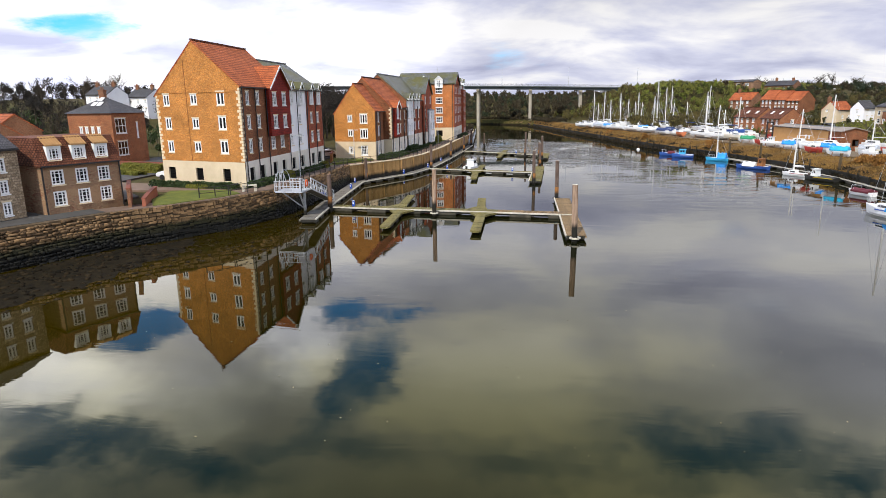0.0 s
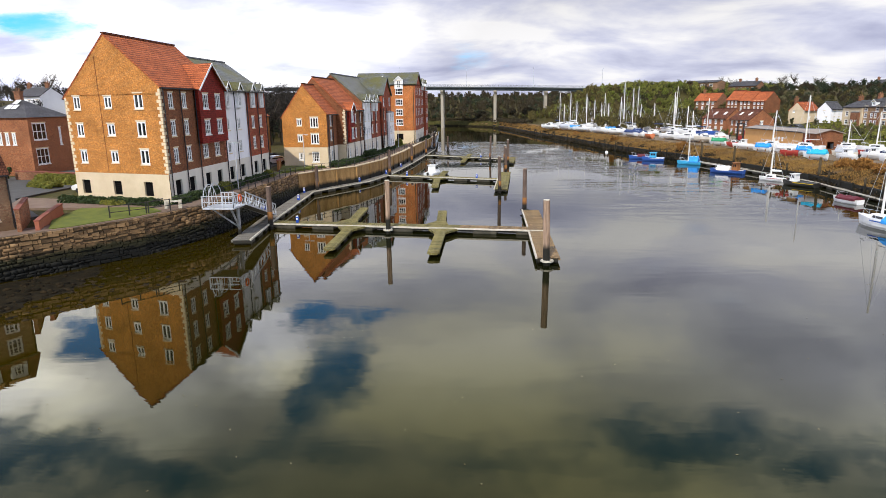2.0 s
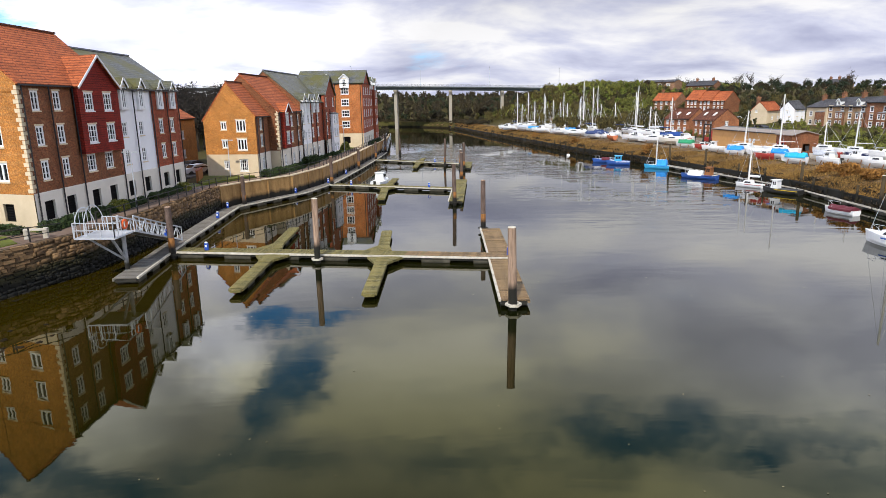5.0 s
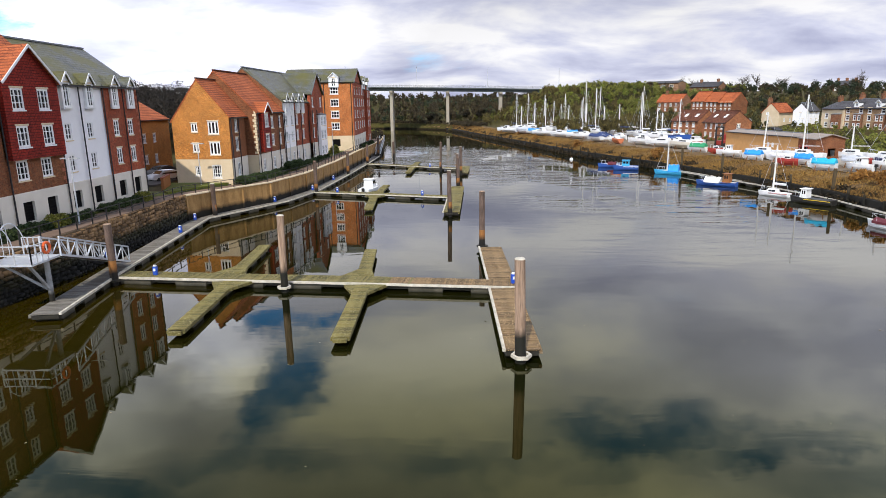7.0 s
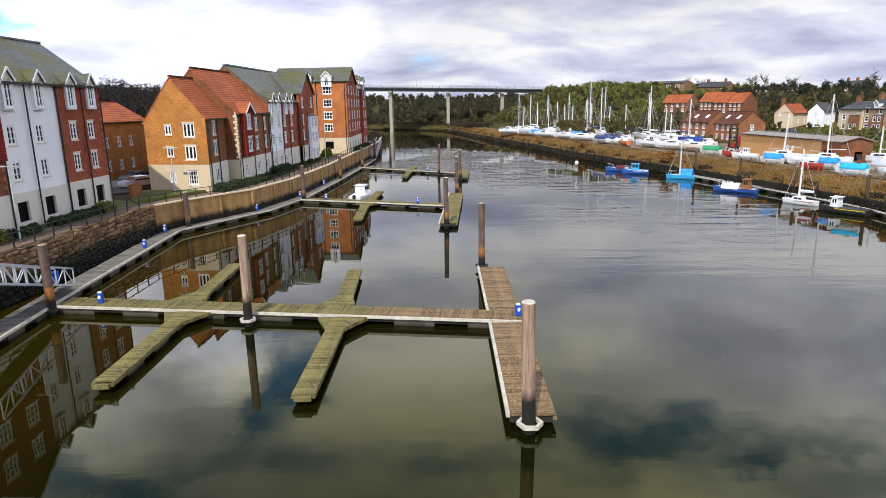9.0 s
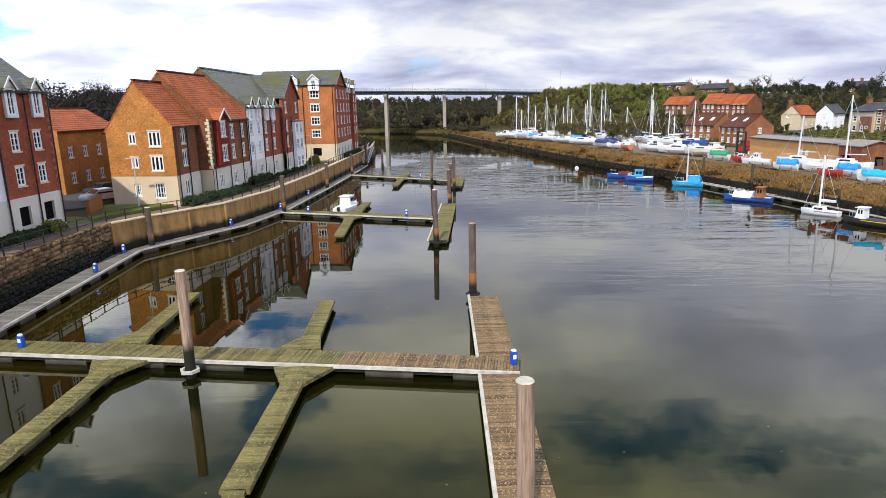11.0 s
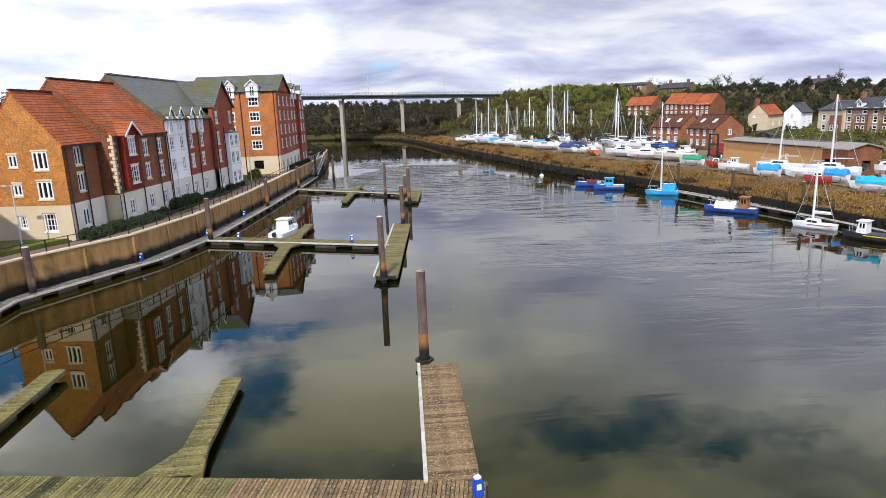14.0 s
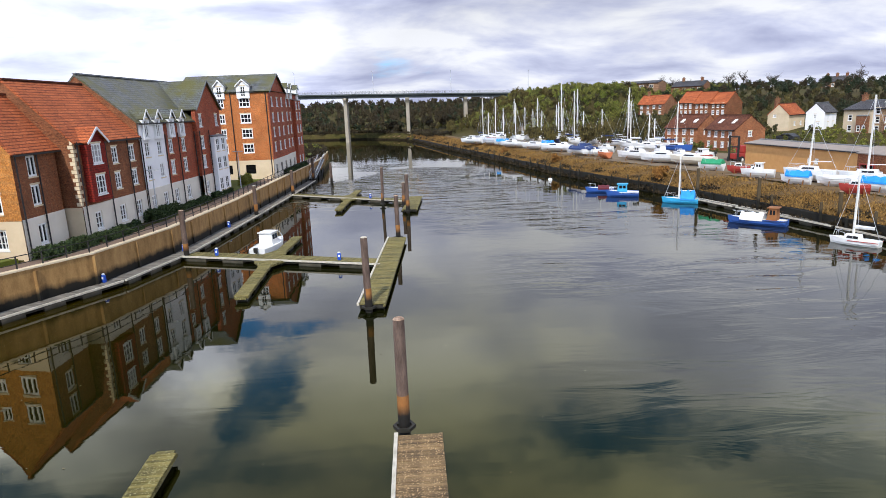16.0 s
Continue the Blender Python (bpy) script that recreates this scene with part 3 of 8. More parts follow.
for key, a, b in (("gel_white", (0.68, 0.68, 0.67), (0.84, 0.84, 0.83)), ("gel_blue", (0.02, 0.07, 0.28), (0.035, 0.11, 0.40)), ("gel_sky", (0.03, 0.28, 0.52), (0.05, 0.4, 0.68)),
                  ("gel_navy", (0.014, 0.022, 0.07), (0.025, 0.04, 0.12)), ("gel_red", (0.27, 0.03, 0.024), (0.40, 0.05, 0.036)), ("gel_cream", (0.60, 0.55, 0.45), (0.74, 0.69, 0.58)),
                  ("gel_black", (0.014, 0.013, 0.012), (0.035, 0.033, 0.03)), ("gel_orange", (0.45, 0.13, 0.05), (0.6, 0.2, 0.09)), ("tarp_blue", (0.02, 0.20, 0.60), (0.035, 0.34, 0.80)),
                  ("tarp_grey", (0.34, 0.36, 0.40), (0.52, 0.54, 0.58)), ("tarp_green", (0.02, 0.2, 0.09), (0.04, 0.33, 0.15)), ("tarp_maroon", (0.08, 0.012, 0.018), (0.14, 0.02, 0.03)),
                  ("tarp_sky", (0.015, 0.30, 0.50), (0.03, 0.46, 0.66)), ("tarp_navy", (0.015, 0.03, 0.10), (0.03, 0.06, 0.18)), ("yellow", (0.55, 0.38, 0.02), (0.7, 0.5, 0.04)), ("varnish", (0.20, 0.075, 0.022), (0.32, 0.13, 0.04)),
                  ("antifoul", (0.05, 0.03, 0.03), (0.10, 0.06, 0.05)), ("mast", (0.62, 0.60, 0.56), (0.80, 0.78, 0.74)), ("shed_wall", (0.50, 0.25, 0.08), (0.62, 0.34, 0.12)), ("dormer_tan", (0.30, 0.16, 0.06), (0.46, 0.27, 0.11)),
                  ("shed_roof", (0.22, 0.18, 0.15), (0.33, 0.28, 0.24)), ("car_silver", (0.45, 0.46, 0.48), (0.55, 0.56, 0.58)), ("car_dark", (0.02, 0.022, 0.03), (0.04, 0.042, 0.05)),
                  ("rubber", (0.01, 0.01, 0.01), (0.025, 0.025, 0.025)), ("brick_wall_red", (0.26, 0.075, 0.04), (0.36, 0.12, 0.065))):
    M[key] = plain(key, a, b, 0.5 if key.startswith(("gel", "car")) else 0.75, 1.5, 0.05)

# ---- mesh helpers ----


def box(bm, x0, x1, y0, y1, z0, z1):
    v = [bm.verts.new((x, y, z)) for z in (z0, z1) for x, y in ((x0, y0), (x1, y0), (x1, y1), (x0, y1))]
    for f in ((3, 2, 1, 0), (4, 5, 6, 7), (0, 1, 5, 4), (1, 2, 6, 5), (2, 3, 7, 6), (3, 0, 4, 7)):
        bm.faces.new([v[i] for i in f])
    return v


def beam(bm, a, b, w, h, up=(0, 0, 1)):
    """A square bar from a to b, w wide and h high."""
    a, b = Vector(a), Vector(b)
    d = (b - a).normalized()
    side = d.cross(Vector(up))
    side = side.normalized() if side.length > 1e-4 else Vector((1, 0, 0))
    top = side.cross(d)
    ring = [(-1, -1), (1, -1), (1, 1), (-1, 1)]
    v = [bm.verts.new(p + side * (sx * w / 2) + top * (sy * h / 2)) for p in (a, b) for sx, sy in ring]
    for f in ((3, 2, 1, 0), (4, 5, 6, 7), (0, 1, 5, 4), (1, 2, 6, 5), (2, 3, 7, 6), (3, 0, 4, 7)):
        bm.faces.new([v[i] for i in f])


def tube(bm, a, b, r0, r1=None, n=8, caps=True):
    a, b, r1 = Vector(a), Vector(b), r0 if r1 is None else r1
    d = (b - a).normalized()
    s = d.cross(Vector((0, 0, 1)))
    s = s.normalized() if s.length > 1e-4 else Vector((1, 0, 0))
    u = s.cross(d)
    rings = [[bm.verts.new(p + (s * math.cos(k * math.tau / n) + u * math.sin(k * math.tau / n)) * r) for k in range(n)] for p, r in ((a, r0), (b, r1))]
    for k in range(n):
        bm.faces.new((rings[0][k], rings[0][(k + 1) % n], rings[1][(k + 1) % n], rings[1][k]))
    if caps:
        bm.faces.new(rings[0][::-1])
        bm.faces.new(rings[1])


def prism(bm, outline, z0, z1):
    lo = [bm.verts.new((x, y, z0)) for x, y in outline]
    hi = [bm.verts.new((x, y, z1)) for x, y in outline]
    bm.faces.new(lo[::-1])
    bm.faces.new(hi)
    for k in range(len(lo)):
        j = (k + 1) % len(lo)
        bm.faces.new((lo[k], lo[j], hi[j], hi[k]))


def solid(bm, pts, thick):
    """A slab: the polygon pts and its copy shifted by the vector thick."""
    a = [bm.verts.new(p) for p in pts]
    b = [bm.verts.new(Vector(p) + Vector(thick)) for p in pts]
    bm.faces.new(a)
    bm.faces.new(b[::-1])
    for k in range(len(a)):
        j = (k + 1) % len(a)
        bm.faces.new((a[k], b[k], b[j], a[j]))


def mesh_of(name, bm, material, smooth_faces=False):
    bmesh.ops.remove_doubles(bm, verts=bm.verts, dist=0.0008)
    bmesh.ops.recalc_face_normals(bm, faces=bm.faces)
    me = bpy.data.meshes.new(name)
    bm.to_mesh(me)
    bm.free()
    me.materials.append(material)
    if smooth_faces:
        me.shade_smooth()
    return me


def part(name, bm, material, parent=None, label="", smooth_faces=False):
    ob = new(name, mesh_of(name, bm, material, smooth_faces))
    ob.parent = parent
    return tagged(ob, label)


def piece(name, me, parent, m=None):
    ob = new(name, me)
    ob.parent = parent
    if m is not None:
        ob.matrix_basis = m
    return ob


def thing(name, label, category, at=(0, 0, 0), turn=0.0, group="", kind=""):
    ob = new(name)
    ob.empty_display_size = 0.3
    ob.matrix_basis = pose(*at, 0, 0, turn)
    return tagged(ob, label, category, group, kind)


def raw_mesh(name, verts, faces, material, flat=True):
    """verts (n, 3), faces (m, k) as arrays."""
    me = bpy.data.meshes.new(name)
    verts, faces = np.asarray(verts, np.float32), np.asarray(faces, np.int32)
    me.vertices.add(len(verts))
    me.vertices.foreach_set("co", verts.ravel())
    k = faces.shape[1]
    me.loops.add(faces.size)
    me.loops.foreach_set("vertex_index", faces.ravel())
    me.polygons.add(len(faces))
    me.polygons.foreach_set("loop_start", np.arange(0, faces.size, k, dtype=np.int32))
    me.update(calc_edges=True)
    me.validate()
    me.materials.append(material)
    if not flat:
        me.shade_smooth()
    return me


rng = np.random.default_rng(7)

# River outline (metres): left bank up the river, then the right bank back.
LEFT = [(-95, -120), (-62, -20), (-37.4, 18), (-33.6, 32.5), (-29.6, 41.2), (-26.3, 45.5), (-23.3, 50.3), (-21.2, 56.8), (-20.9, 66), (-21.0, 84.8),
        (-19.8, 88.8), (-15.6, 97.2), (-13.6, 107.6), (-12.7, 126), (-12.2, 150), (-12.2, 186), (-15, 215), (-30, 258), (-62, 300), (-130, 335), (-420, 380)]
RIGHT = [(-420, 440), (-120, 388), (-45, 362), (-18, 353), (2, 330), (9, 300), (18, 252), (28, 206), (36, 166), (43, 143), (48, 125),
         (51.5, 108), (53.5, 95), (53.5, 80), (53, 50), (58, 0), (75, -120)]
RIVER = np.array(LEFT + RIGHT, float)


def bank_distance(x, y):
    """Distance to the river's edge, negative over the water."""
    p = np.stack([np.asarray(x, float), np.asarray(y, float)], -1)
    best, inside = np.full(p.shape[:-1], 1e9), np.zeros(p.shape[:-1], bool)
    for a, b in zip(RIVER, np.roll(RIVER, -1, 0)):
        ab = b - a
        k = np.clip(((p - a) @ ab) / (ab @ ab), 0, 1)
        best = np.minimum(best, np.linalg.norm(p - a - k[..., None] * ab, axis=-1))
        cross = (a[1] > p[..., 1]) != (b[1] > p[..., 1])
        at = a[0] + (p[..., 1] - a[1]) / (ab[1] if ab[1] else 1e-9) * ab[0]
        inside ^= cross & (p[..., 0] < at)
    return np.where(inside, -best, best)


def smooth(v):
    v = np.clip(v, 0, 1)
    return v * v * (3 - 2 * v)


def ground_height(x, y):
    """Height of the land: flat quays, hills behind them, a bed under the water."""
    x, y = np.asarray(x, float), np.asarray(y, float)
    d = bank_distance(x, y)
    middle = np.interp(y, [-120, 60, 125, 190, 260, 330, 400], [0, 15, 18, 8, -10, -60, -160])
    left = 3.1 + (7.5 + 4 * smooth((y - 110) / 60)) * smooth((d - 34) / 105) + 5 * smooth((d - 150) / 300)
    right = 1.1 + 1.7 * smooth(d / 6) + 0.6 * smooth((d - 14) / 8) + 10.0 * smooth((d - 24) / 105) + 4 * smooth((d - 130) / 300)
    far = smooth((y - 225) / 60)
    right = right + far * 2.5 * smooth((d - 8) / 50)
    hill = smooth((y - 208 - (x - 30) * 0.8) / 45) * smooth((352 - y) / 30)
    right = np.maximum(right, 2.8 + 14.0 * smooth((d - 15) / 34) * hill)
    land = np.where(x < middle, left, right)
    roll = 0.9 * np.sin(x * 0.043 + 1.3) * np.sin(y * 0.037 + 0.4) * smooth((d - 40) / 60)
    bed = -0.35 - 2.2 * smooth(-d / 14)
    # an uneven mud bank that just breaks the surface below the old quay
    lumps = 0.045 * np.sin(x * 1.9 + 0.8 * np.sin(y * 1.3)) * np.sin(y * 2.2 + 0.7 * x) + 0.05 * np.sin(x * 0.7 + 2) * np.sin(y * 0.55 + 0.5 * x)
    reach = np.interp(y, [10, 30, 36, 41, 47], [10.5, 10.0, 9.0, 5.5, 1.0])
    mud = np.where((y < 52) & (x < 0), 0.12 - 0.006 * np.abs(d) + lumps - 0.3 * smooth((-d - reach + 2.0) / 4) - 0.2 * smooth((1.2 + d) / 1.2), -9)
    bed = np.maximum(bed, np.where(d > -16, mud, -9))
    return np.where(d > 0, land + roll, bed)


# ---- ground, water, quays ----
def make_ground():
    xs = np.unique(np.r_[np.arange(-900, -180, 40), np.arange(-180, 180, 2.5), np.arange(-50, -12, 0.5), np.arange(180, 900, 40)])
    ys = np.unique(np.r_[np.arange(-300, -20, 20), np.arange(-20, 420, 2.5), np.arange(10, 54, 0.5), np.arange(420, 2600, 60)])
    gx, gy = np.meshgrid(xs, ys)
    gz = ground_height(gx, gy)
    # the land next to a quay starts behind its wall
    d = bank_distance(gx, gy)
    quay = (gx < 5) & (gy > 12) & (gy < 192) & (d > 0) & (d < 2.6)
    gz = np.where(quay, -0.6, gz)
    bank = (gx > 5) & (gy > 30) & (gy < 345) & (d > 0) & (d < 5.5)
    gz = np.where(bank, -0.6, gz)
    v = np.stack([gx, gy, gz], -1).reshape(-1, 3)
    n, m = len(xs), len(ys)
    i = (np.arange(m - 1)[:, None] * n + np.arange(n - 1)).ravel()
    f = np.stack([i, i + 1, i + n + 1, i + n], -1)
    ob = new("ground", raw_mesh("ground", v, f, M["ground"], flat=False))
    tagged(ob, "grassy banks, hillsides and muddy river bed", "ground", kind="structure")


make_ground()
bm = bmesh.new()
bmesh.ops.create_grid(bm, x_segments=1, y_segments=1, size=1)
bmesh.ops.transform(bm, matrix=Matrix.Diagonal((900, 900, 1, 1)) @ Matrix.Translation((0, 0.4, 0)), verts=bm.verts)
tagged(part("water", bm, M["water"]), "calm olive-green river water mirroring the sky", "water", kind="structure")


def inward(k, line=LEFT):
    """Unit normal pointing to the land at vertex k of the left bank."""
    a, b = Vector(line[max(k - 1, 0)]), Vector(line[min(k + 1, len(line) - 1)])
    d = (b - a).normalized()
    return Vector((-d.y, d.x))


def level(y):
    """Height of the quay's surface: it dips a little along the second block of flats."""
    return float(np.interp(y, [78, 92, 122, 150], [3.3, 2.95, 3.0, 3.3]))


def strip(name, ks, near, far, z0, z1, material):
    """A slab along the left bank between two distances from the edge."""
    bm = bmesh.new()
    rows = []
    for k in ks:
        p, n = Vector(LEFT[k]), inward(k)
        dip = level(p.y) - GROUND
        rows.append([bm.verts.new((*(p + n * s), z + dip)) for s, z in ((near, z0), (near, z1), (far, z1), (far, z0))])
    for a, b in zip(rows, rows[1:]):
        for i in range(4):
            j = (i + 1) % 4
            bm.faces.new((a[i], a[j], b[j], b[i]))
    bm.faces.new(rows[0])
    bm.faces.new(rows[-1][::-1])
    return part(name, bm, material)


GROUND = 3.3
STONE_K, RENDER_K = range(1, 10), range(9, 17)
wall_stone = tagged(strip("quay_wall_1", STONE_K, 0.12, 0.9, -1.5, GROUND - 0.02, M["quay_core"]), "weathered sandstone quay wall with weed below tide mark", "quay wall", kind="structure")
wall_render = tagged(strip("quay_wall_2", RENDER_K, 0.0, 0.9, -1.5, GROUND, M["quay_render"]), "rust-stained concrete quay wall with dark tide mark", "quay wall", kind="structure")
tagged(strip("coping", RENDER_K, -0.07, 0.5, GROUND + 0.004, GROUND + 0.13, M["lintel"]), "pale concrete coping along the quay wall", "coping", kind="structure")
tagged(strip("promenade", range(4, 17), 0.5, 3.1, GROUND - 0.3, GROUND + 0.012, M["path"]), "red-brown paved riverside promenade", "promenade", kind="structure")
tagged(strip("verge", range(7, 17), 3.1, 9.0, GROUND - 0.3, GROUND + 0.03, M["lawn"]), "strip of grass between promenade and flats", "grass verge", kind="structure")
tagged(strip("quayside_lane", range(1, 5), 0.9, 7.5, GROUND - 0.3, GROUND + 0.008, M["asphalt"]), "narrow asphalt lane behind the old quay wall", "lane", kind="structure")

# render posts standing out from the concrete quay wall
for k in range(9, 16):
    a, b, n = Vector(LEFT[k]), Vector(LEFT[k + 1]), inward(k)
    steps = max(1, int((b - a).length / 4.5))
    for s in range(steps):
        p = a.lerp(b, s / steps) - n * 0.02
        bm = bmesh.new()
        box(bm, p.x - 0.13, p.x + 0.13, p.y - 0.13, p.y + 0.13, -1.0, level(p.y) - 0.15)
        part("buttress", bm, M["quay_render"], wall_render)


# ---- bridge over the river ----
def bridge():
    y = 333

    def top(x):
        return 19.8 - 0.024 * x - 0.00009 * x * x

    b = thing("road_bridge", "long grey concrete road bridge on slender piers", "bridge")
    bm = bmesh.new()
    xs = list(range(-130, 131, 10))
    for x0, x1 in zip(xs, xs[1:]):
        za, zb = top(x0), top(x1)
        solid(bm, [(x0, y - 5, za), (x1, y - 5, zb), (x1, y + 5, zb), (x0, y + 5, za)], (0, 0, 0.5))
    part("deck", bm, M["deck_beam"], b)
    for s in (-3.4, 3.4):
        bm = bmesh.new()
        for x0, x1 in zip(xs, xs[1:]):
            za, zb = top(x0), top(x1)
            solid(bm, [(x0, y + s - 0.7, za - 1.2), (x1, y + s - 0.7, zb - 1.2), (x1, y + s + 0.7, zb - 1.2), (x0, y + s + 0.7, za - 1.2)], (0, 0, 1.2))
        part("girder", bm, M["deck_beam"], b, "dark grey-green steel girders")
    for x in (-78, -51.3, -24.2, 3.2, 29.0, 55, 82):
        bm = bmesh.new()
        g = min(float(ground_height(x, y)), 0) - 1
        prism(bm, [(x - 0.75, y - 3), (x + 0.75, y - 3), (x + 0.75, y + 3), (x - 0.75, y + 3)], g, top(x) - 1.9)
        prism(bm, [(x - 0.8, y - 4.4), (x + 0.8, y - 4.4), (x + 0.8, y + 4.4), (x - 0.8, y + 4.4)], top(x) - 2.2, top(x) - 1.2)
        bmesh.ops.bevel(bm, geom=bm.edges[:], offset=0.12, segments=1, affect="EDGES")
        part("pier", bm, M["concrete"], b)
    for s in (-4.9, 4.9):
        bm = bmesh.new()
        for h in (0.45, 0.85, 1.25):
            for x0, x1 in zip(xs, xs[1:]):
                beam(bm, (x0, y + s, top(x0) + 0.3 + h), (x1, y + s, top(x1) + 0.3 + h), 0.07, 0.07)
        for x in range(-130, 131, 3):
            beam(bm, (x, y + s, top(x) + 0.4), (x, y + s, top(x) + 1.55), 0.08, 0.08, (0, 1, 0))
        part("parapet_rail", bm, M["lead"], b)
    for x in (-47, -12, 23, 58):
        bm = bmesh.new()
        h = top(x) + 10.2
        tube(bm, (x, y + 4.5, top(x) + 0.6), (x, y + 4.5, h), 0.16, 0.08, 6)
        beam(bm, (x, y + 4.5, h - 0.1), (x, y + 2.6, h + 0.2), 0.12, 0.12)
        box(bm, x - 0.15, x + 0.15, y + 2.1, y + 2.9, h + 0.12, h + 0.3)
        part("lamp_post", bm, M["galv"], b)


bridge()


# ---- right bank ----
def right_bank():
    line = RIGHT[4:16]
    bm = bmesh.new()
    rows = []
    for k, p in enumerate(line):
        a, b = Vector(line[max(k - 1, 0)]), Vector(line[min(k + 1, len(line) - 1)])
        d = (b - a).normalized()
        n = Vector((-d.y, d.x))
        p = Vector(p)
        rows.append([bm.verts.new((*(p + n * s), z)) for s, z in ((-0.25, -1.5), (-0.1, 1.3), (0.75, 1.4), (0.75, -1.5))])
    for a, b in zip(rows, rows[1:]):
        for i in range(4):
            j = (i + 1) % 4
            bm.faces.new((a[i], a[j], b[j], b[i]))
    w = tagged(part("bank_wall", bm, M["bank_wall"]), "low dark weed-covered timber and stone bank wall", "bank wall", kind="structure")
    for a, b in zip(line[2:], line[3:]):
        a, b = Vector(a), Vector(b)
        steps = max(1, int((b - a).length / 3.5))
        for s in range(steps):
            p = a.lerp(b, (s + rng.random() * 0.7) / steps)
            bm = bmesh.new()
            h = 1.2 + rng.random() * 1.5
            tube(bm, (p.x - 0.3, p.y - 0.1, -1), (p.x - 0.3, p.y - 0.1, h), 0.16, 0.14, 7)
            part("fender_post", bm, M["bank_wall"], w)


right_bank()


def bank_slope():
    """The slope between the bank wall and the yard, as a strip along the bank."""
    line = RIGHT[3:16]
    cross = [(0.6, 1.32), (1.6, 1.75), (2.8, 2.2), (4.2, 2.55), (5.8, 2.74), (7.6, 2.82), (9.4, 2.84)]
    rows = []
    for k in range(len(line)):
        a, b = Vector(line[max(k - 1, 0)]), Vector(line[min(k + 1, len(line) - 1)])
        d = (b - a).normalized()
        rows.append((Vector(line[k]), Vector((-d.y, d.x))))
    v, m = [], 0
    for (p, n), (q, o) in zip(rows, rows[1:]):
        steps = max(1, int((q - p).length / 3))
        for s in range(steps):
            c, w = p.lerp(q, s / steps), n.lerp(o, s / steps)
            v += [(c.x + w.x * f, c.y + w.y * f, max(z, 0) + rng.normal() * 0.09 * (0 < i < 6)) for i, (f, z) in enumerate(cross)]
            m += 1
    n = len(cross)
    i = (np.arange(m - 1)[:, None] * n + np.arange(n - 1)).ravel()
    ob = new("bank_slope", raw_mesh("bank_slope", v, np.stack([i, i + 1, i + n + 1, i + n], -1), M["bank_earth"], flat=False))
    tagged(ob, "rough earth slope of the boatyard bank", "bank", kind="structure")


bank_slope()


def yard_ground():
    """Gravel of the boatyard, laid on the land in strips along the bank."""
    ys = np.arange(96, 262, 4.0)
    edge = np.interp(ys, [p[1] for p in RIGHT[4:15]][::-1], [p[0] for p in RIGHT[4:15]][::-1])
    offs = np.array([6.5, 10, 14, 18, 22, 27])
    x = edge[:, None] + offs
    y = np.repeat(ys[:, None], len(offs), 1)
    z = np.maximum(ground_height(x, y), 2.82) + 0.05
    v = np.stack([x, y, z], -1).reshape(-1, 3)
    n = len(offs)
    i = (np.arange(len(ys) - 1)[:, None] * n + np.arange(n - 1)).ravel()
    ob = new("boatyard_ground", raw_mesh("boatyard_ground", v, np.stack([i, i + 1, i + n + 1, i + n], -1), M["gravel"], flat=False))
    tagged(ob, "pale gravel of the boatyard", "yard", kind="structure")


yard_ground()


# ---- buildings ----
class Plan:
    """Plan axes of a building: u along the front, v back into the depth."""

    def __init__(self, origin, front, side=None, su=1.0, sv=1.0):
        self.o, self.u = Vector(origin), Vector(front).normalized()
        self.v = (Vector(side).normalized() if side else Vector((-self.u.y, self.u.x))) * sv
        self.u *= su

    def at(self, u, v, z=None):
        p = self.o + self.u * u + self.v * v
        return (p.x, p.y) if z is None else (p.x, p.y, z)


def wall(bm, a, b, z0, z1, holes=(), depth=0.16):
    """A wall face from a to b, seen from its right side, with holes (s0, s1, z0, z1) and their reveals."""
    a, b = Vector(a), Vector(b)
    length = (b - a).length
    d = (b - a) / length
    n = Vector((d.y, -d.x))
    ss = sorted({0.0, length, *(round(h[i], 4) for h in holes for i in (0, 1))})
    zs = sorted({z0, z1, *(round(h[i], 4) for h in holes for i in (2, 3))})
    grid = {}

    def vert(s, z):
        if (s, z) not in grid:
            p = a + d * s
            grid[s, z] = bm.verts.new((p.x, p.y, z))
        return grid[s, z]

    for s0, s1 in zip(ss, ss[1:]):
        for za, zb in zip(zs, zs[1:]):
            ms, mz = (s0 + s1) / 2, (za + zb) / 2
            if any(h[0] < ms < h[1] and h[2] < mz < h[3] for h in holes):
                continue
            bm.faces.new((vert(s0, za), vert(s1, za), vert(s1, zb), vert(s0, zb)))
    for h in holes:
        s0, s1, za, zb = (round(x, 4) for x in h)
        front = [a + d * s for s in (s0, s1)]
        back = [p - n * depth for p in front]
        f = [bm.verts.new((*front[i], z)) for i, z in ((0, za), (1, za), (1, zb), (0, zb))]
        k = [bm.verts.new((*back[i], z)) for i, z in ((0, za), (1, za), (1, zb), (0, zb))]
        for i in range(4):
            j = (i + 1) % 4
            bm.faces.new((f[i], f[j], k[j], k[i]))


def face(bm, pts):
    bm.faces.new([bm.verts.new(p) for p in pts])


WINDOWS = {}
PANE = ["glass"]


def window_meshes(w, h, bars, style):
    """Frame, pane and sill of a window w by h; x along the wall, -y outwards, origin at the bottom middle."""
    key = (round(w, 2), round(h, 2), bars, style, PANE[-1])
    if key in WINDOWS:
        return WINDOWS[key]
    fr, pa, si, li = bmesh.new(), bmesh.new(), bmesh.new(), bmesh.new()
    e, (cols, rows) = 0.14, bars
    tx, tz = (0.085 if rows == 1 else 0.06 if cols == 2 else 0.04), (0.045 if rows == 2 else 0.024)
    holes = []
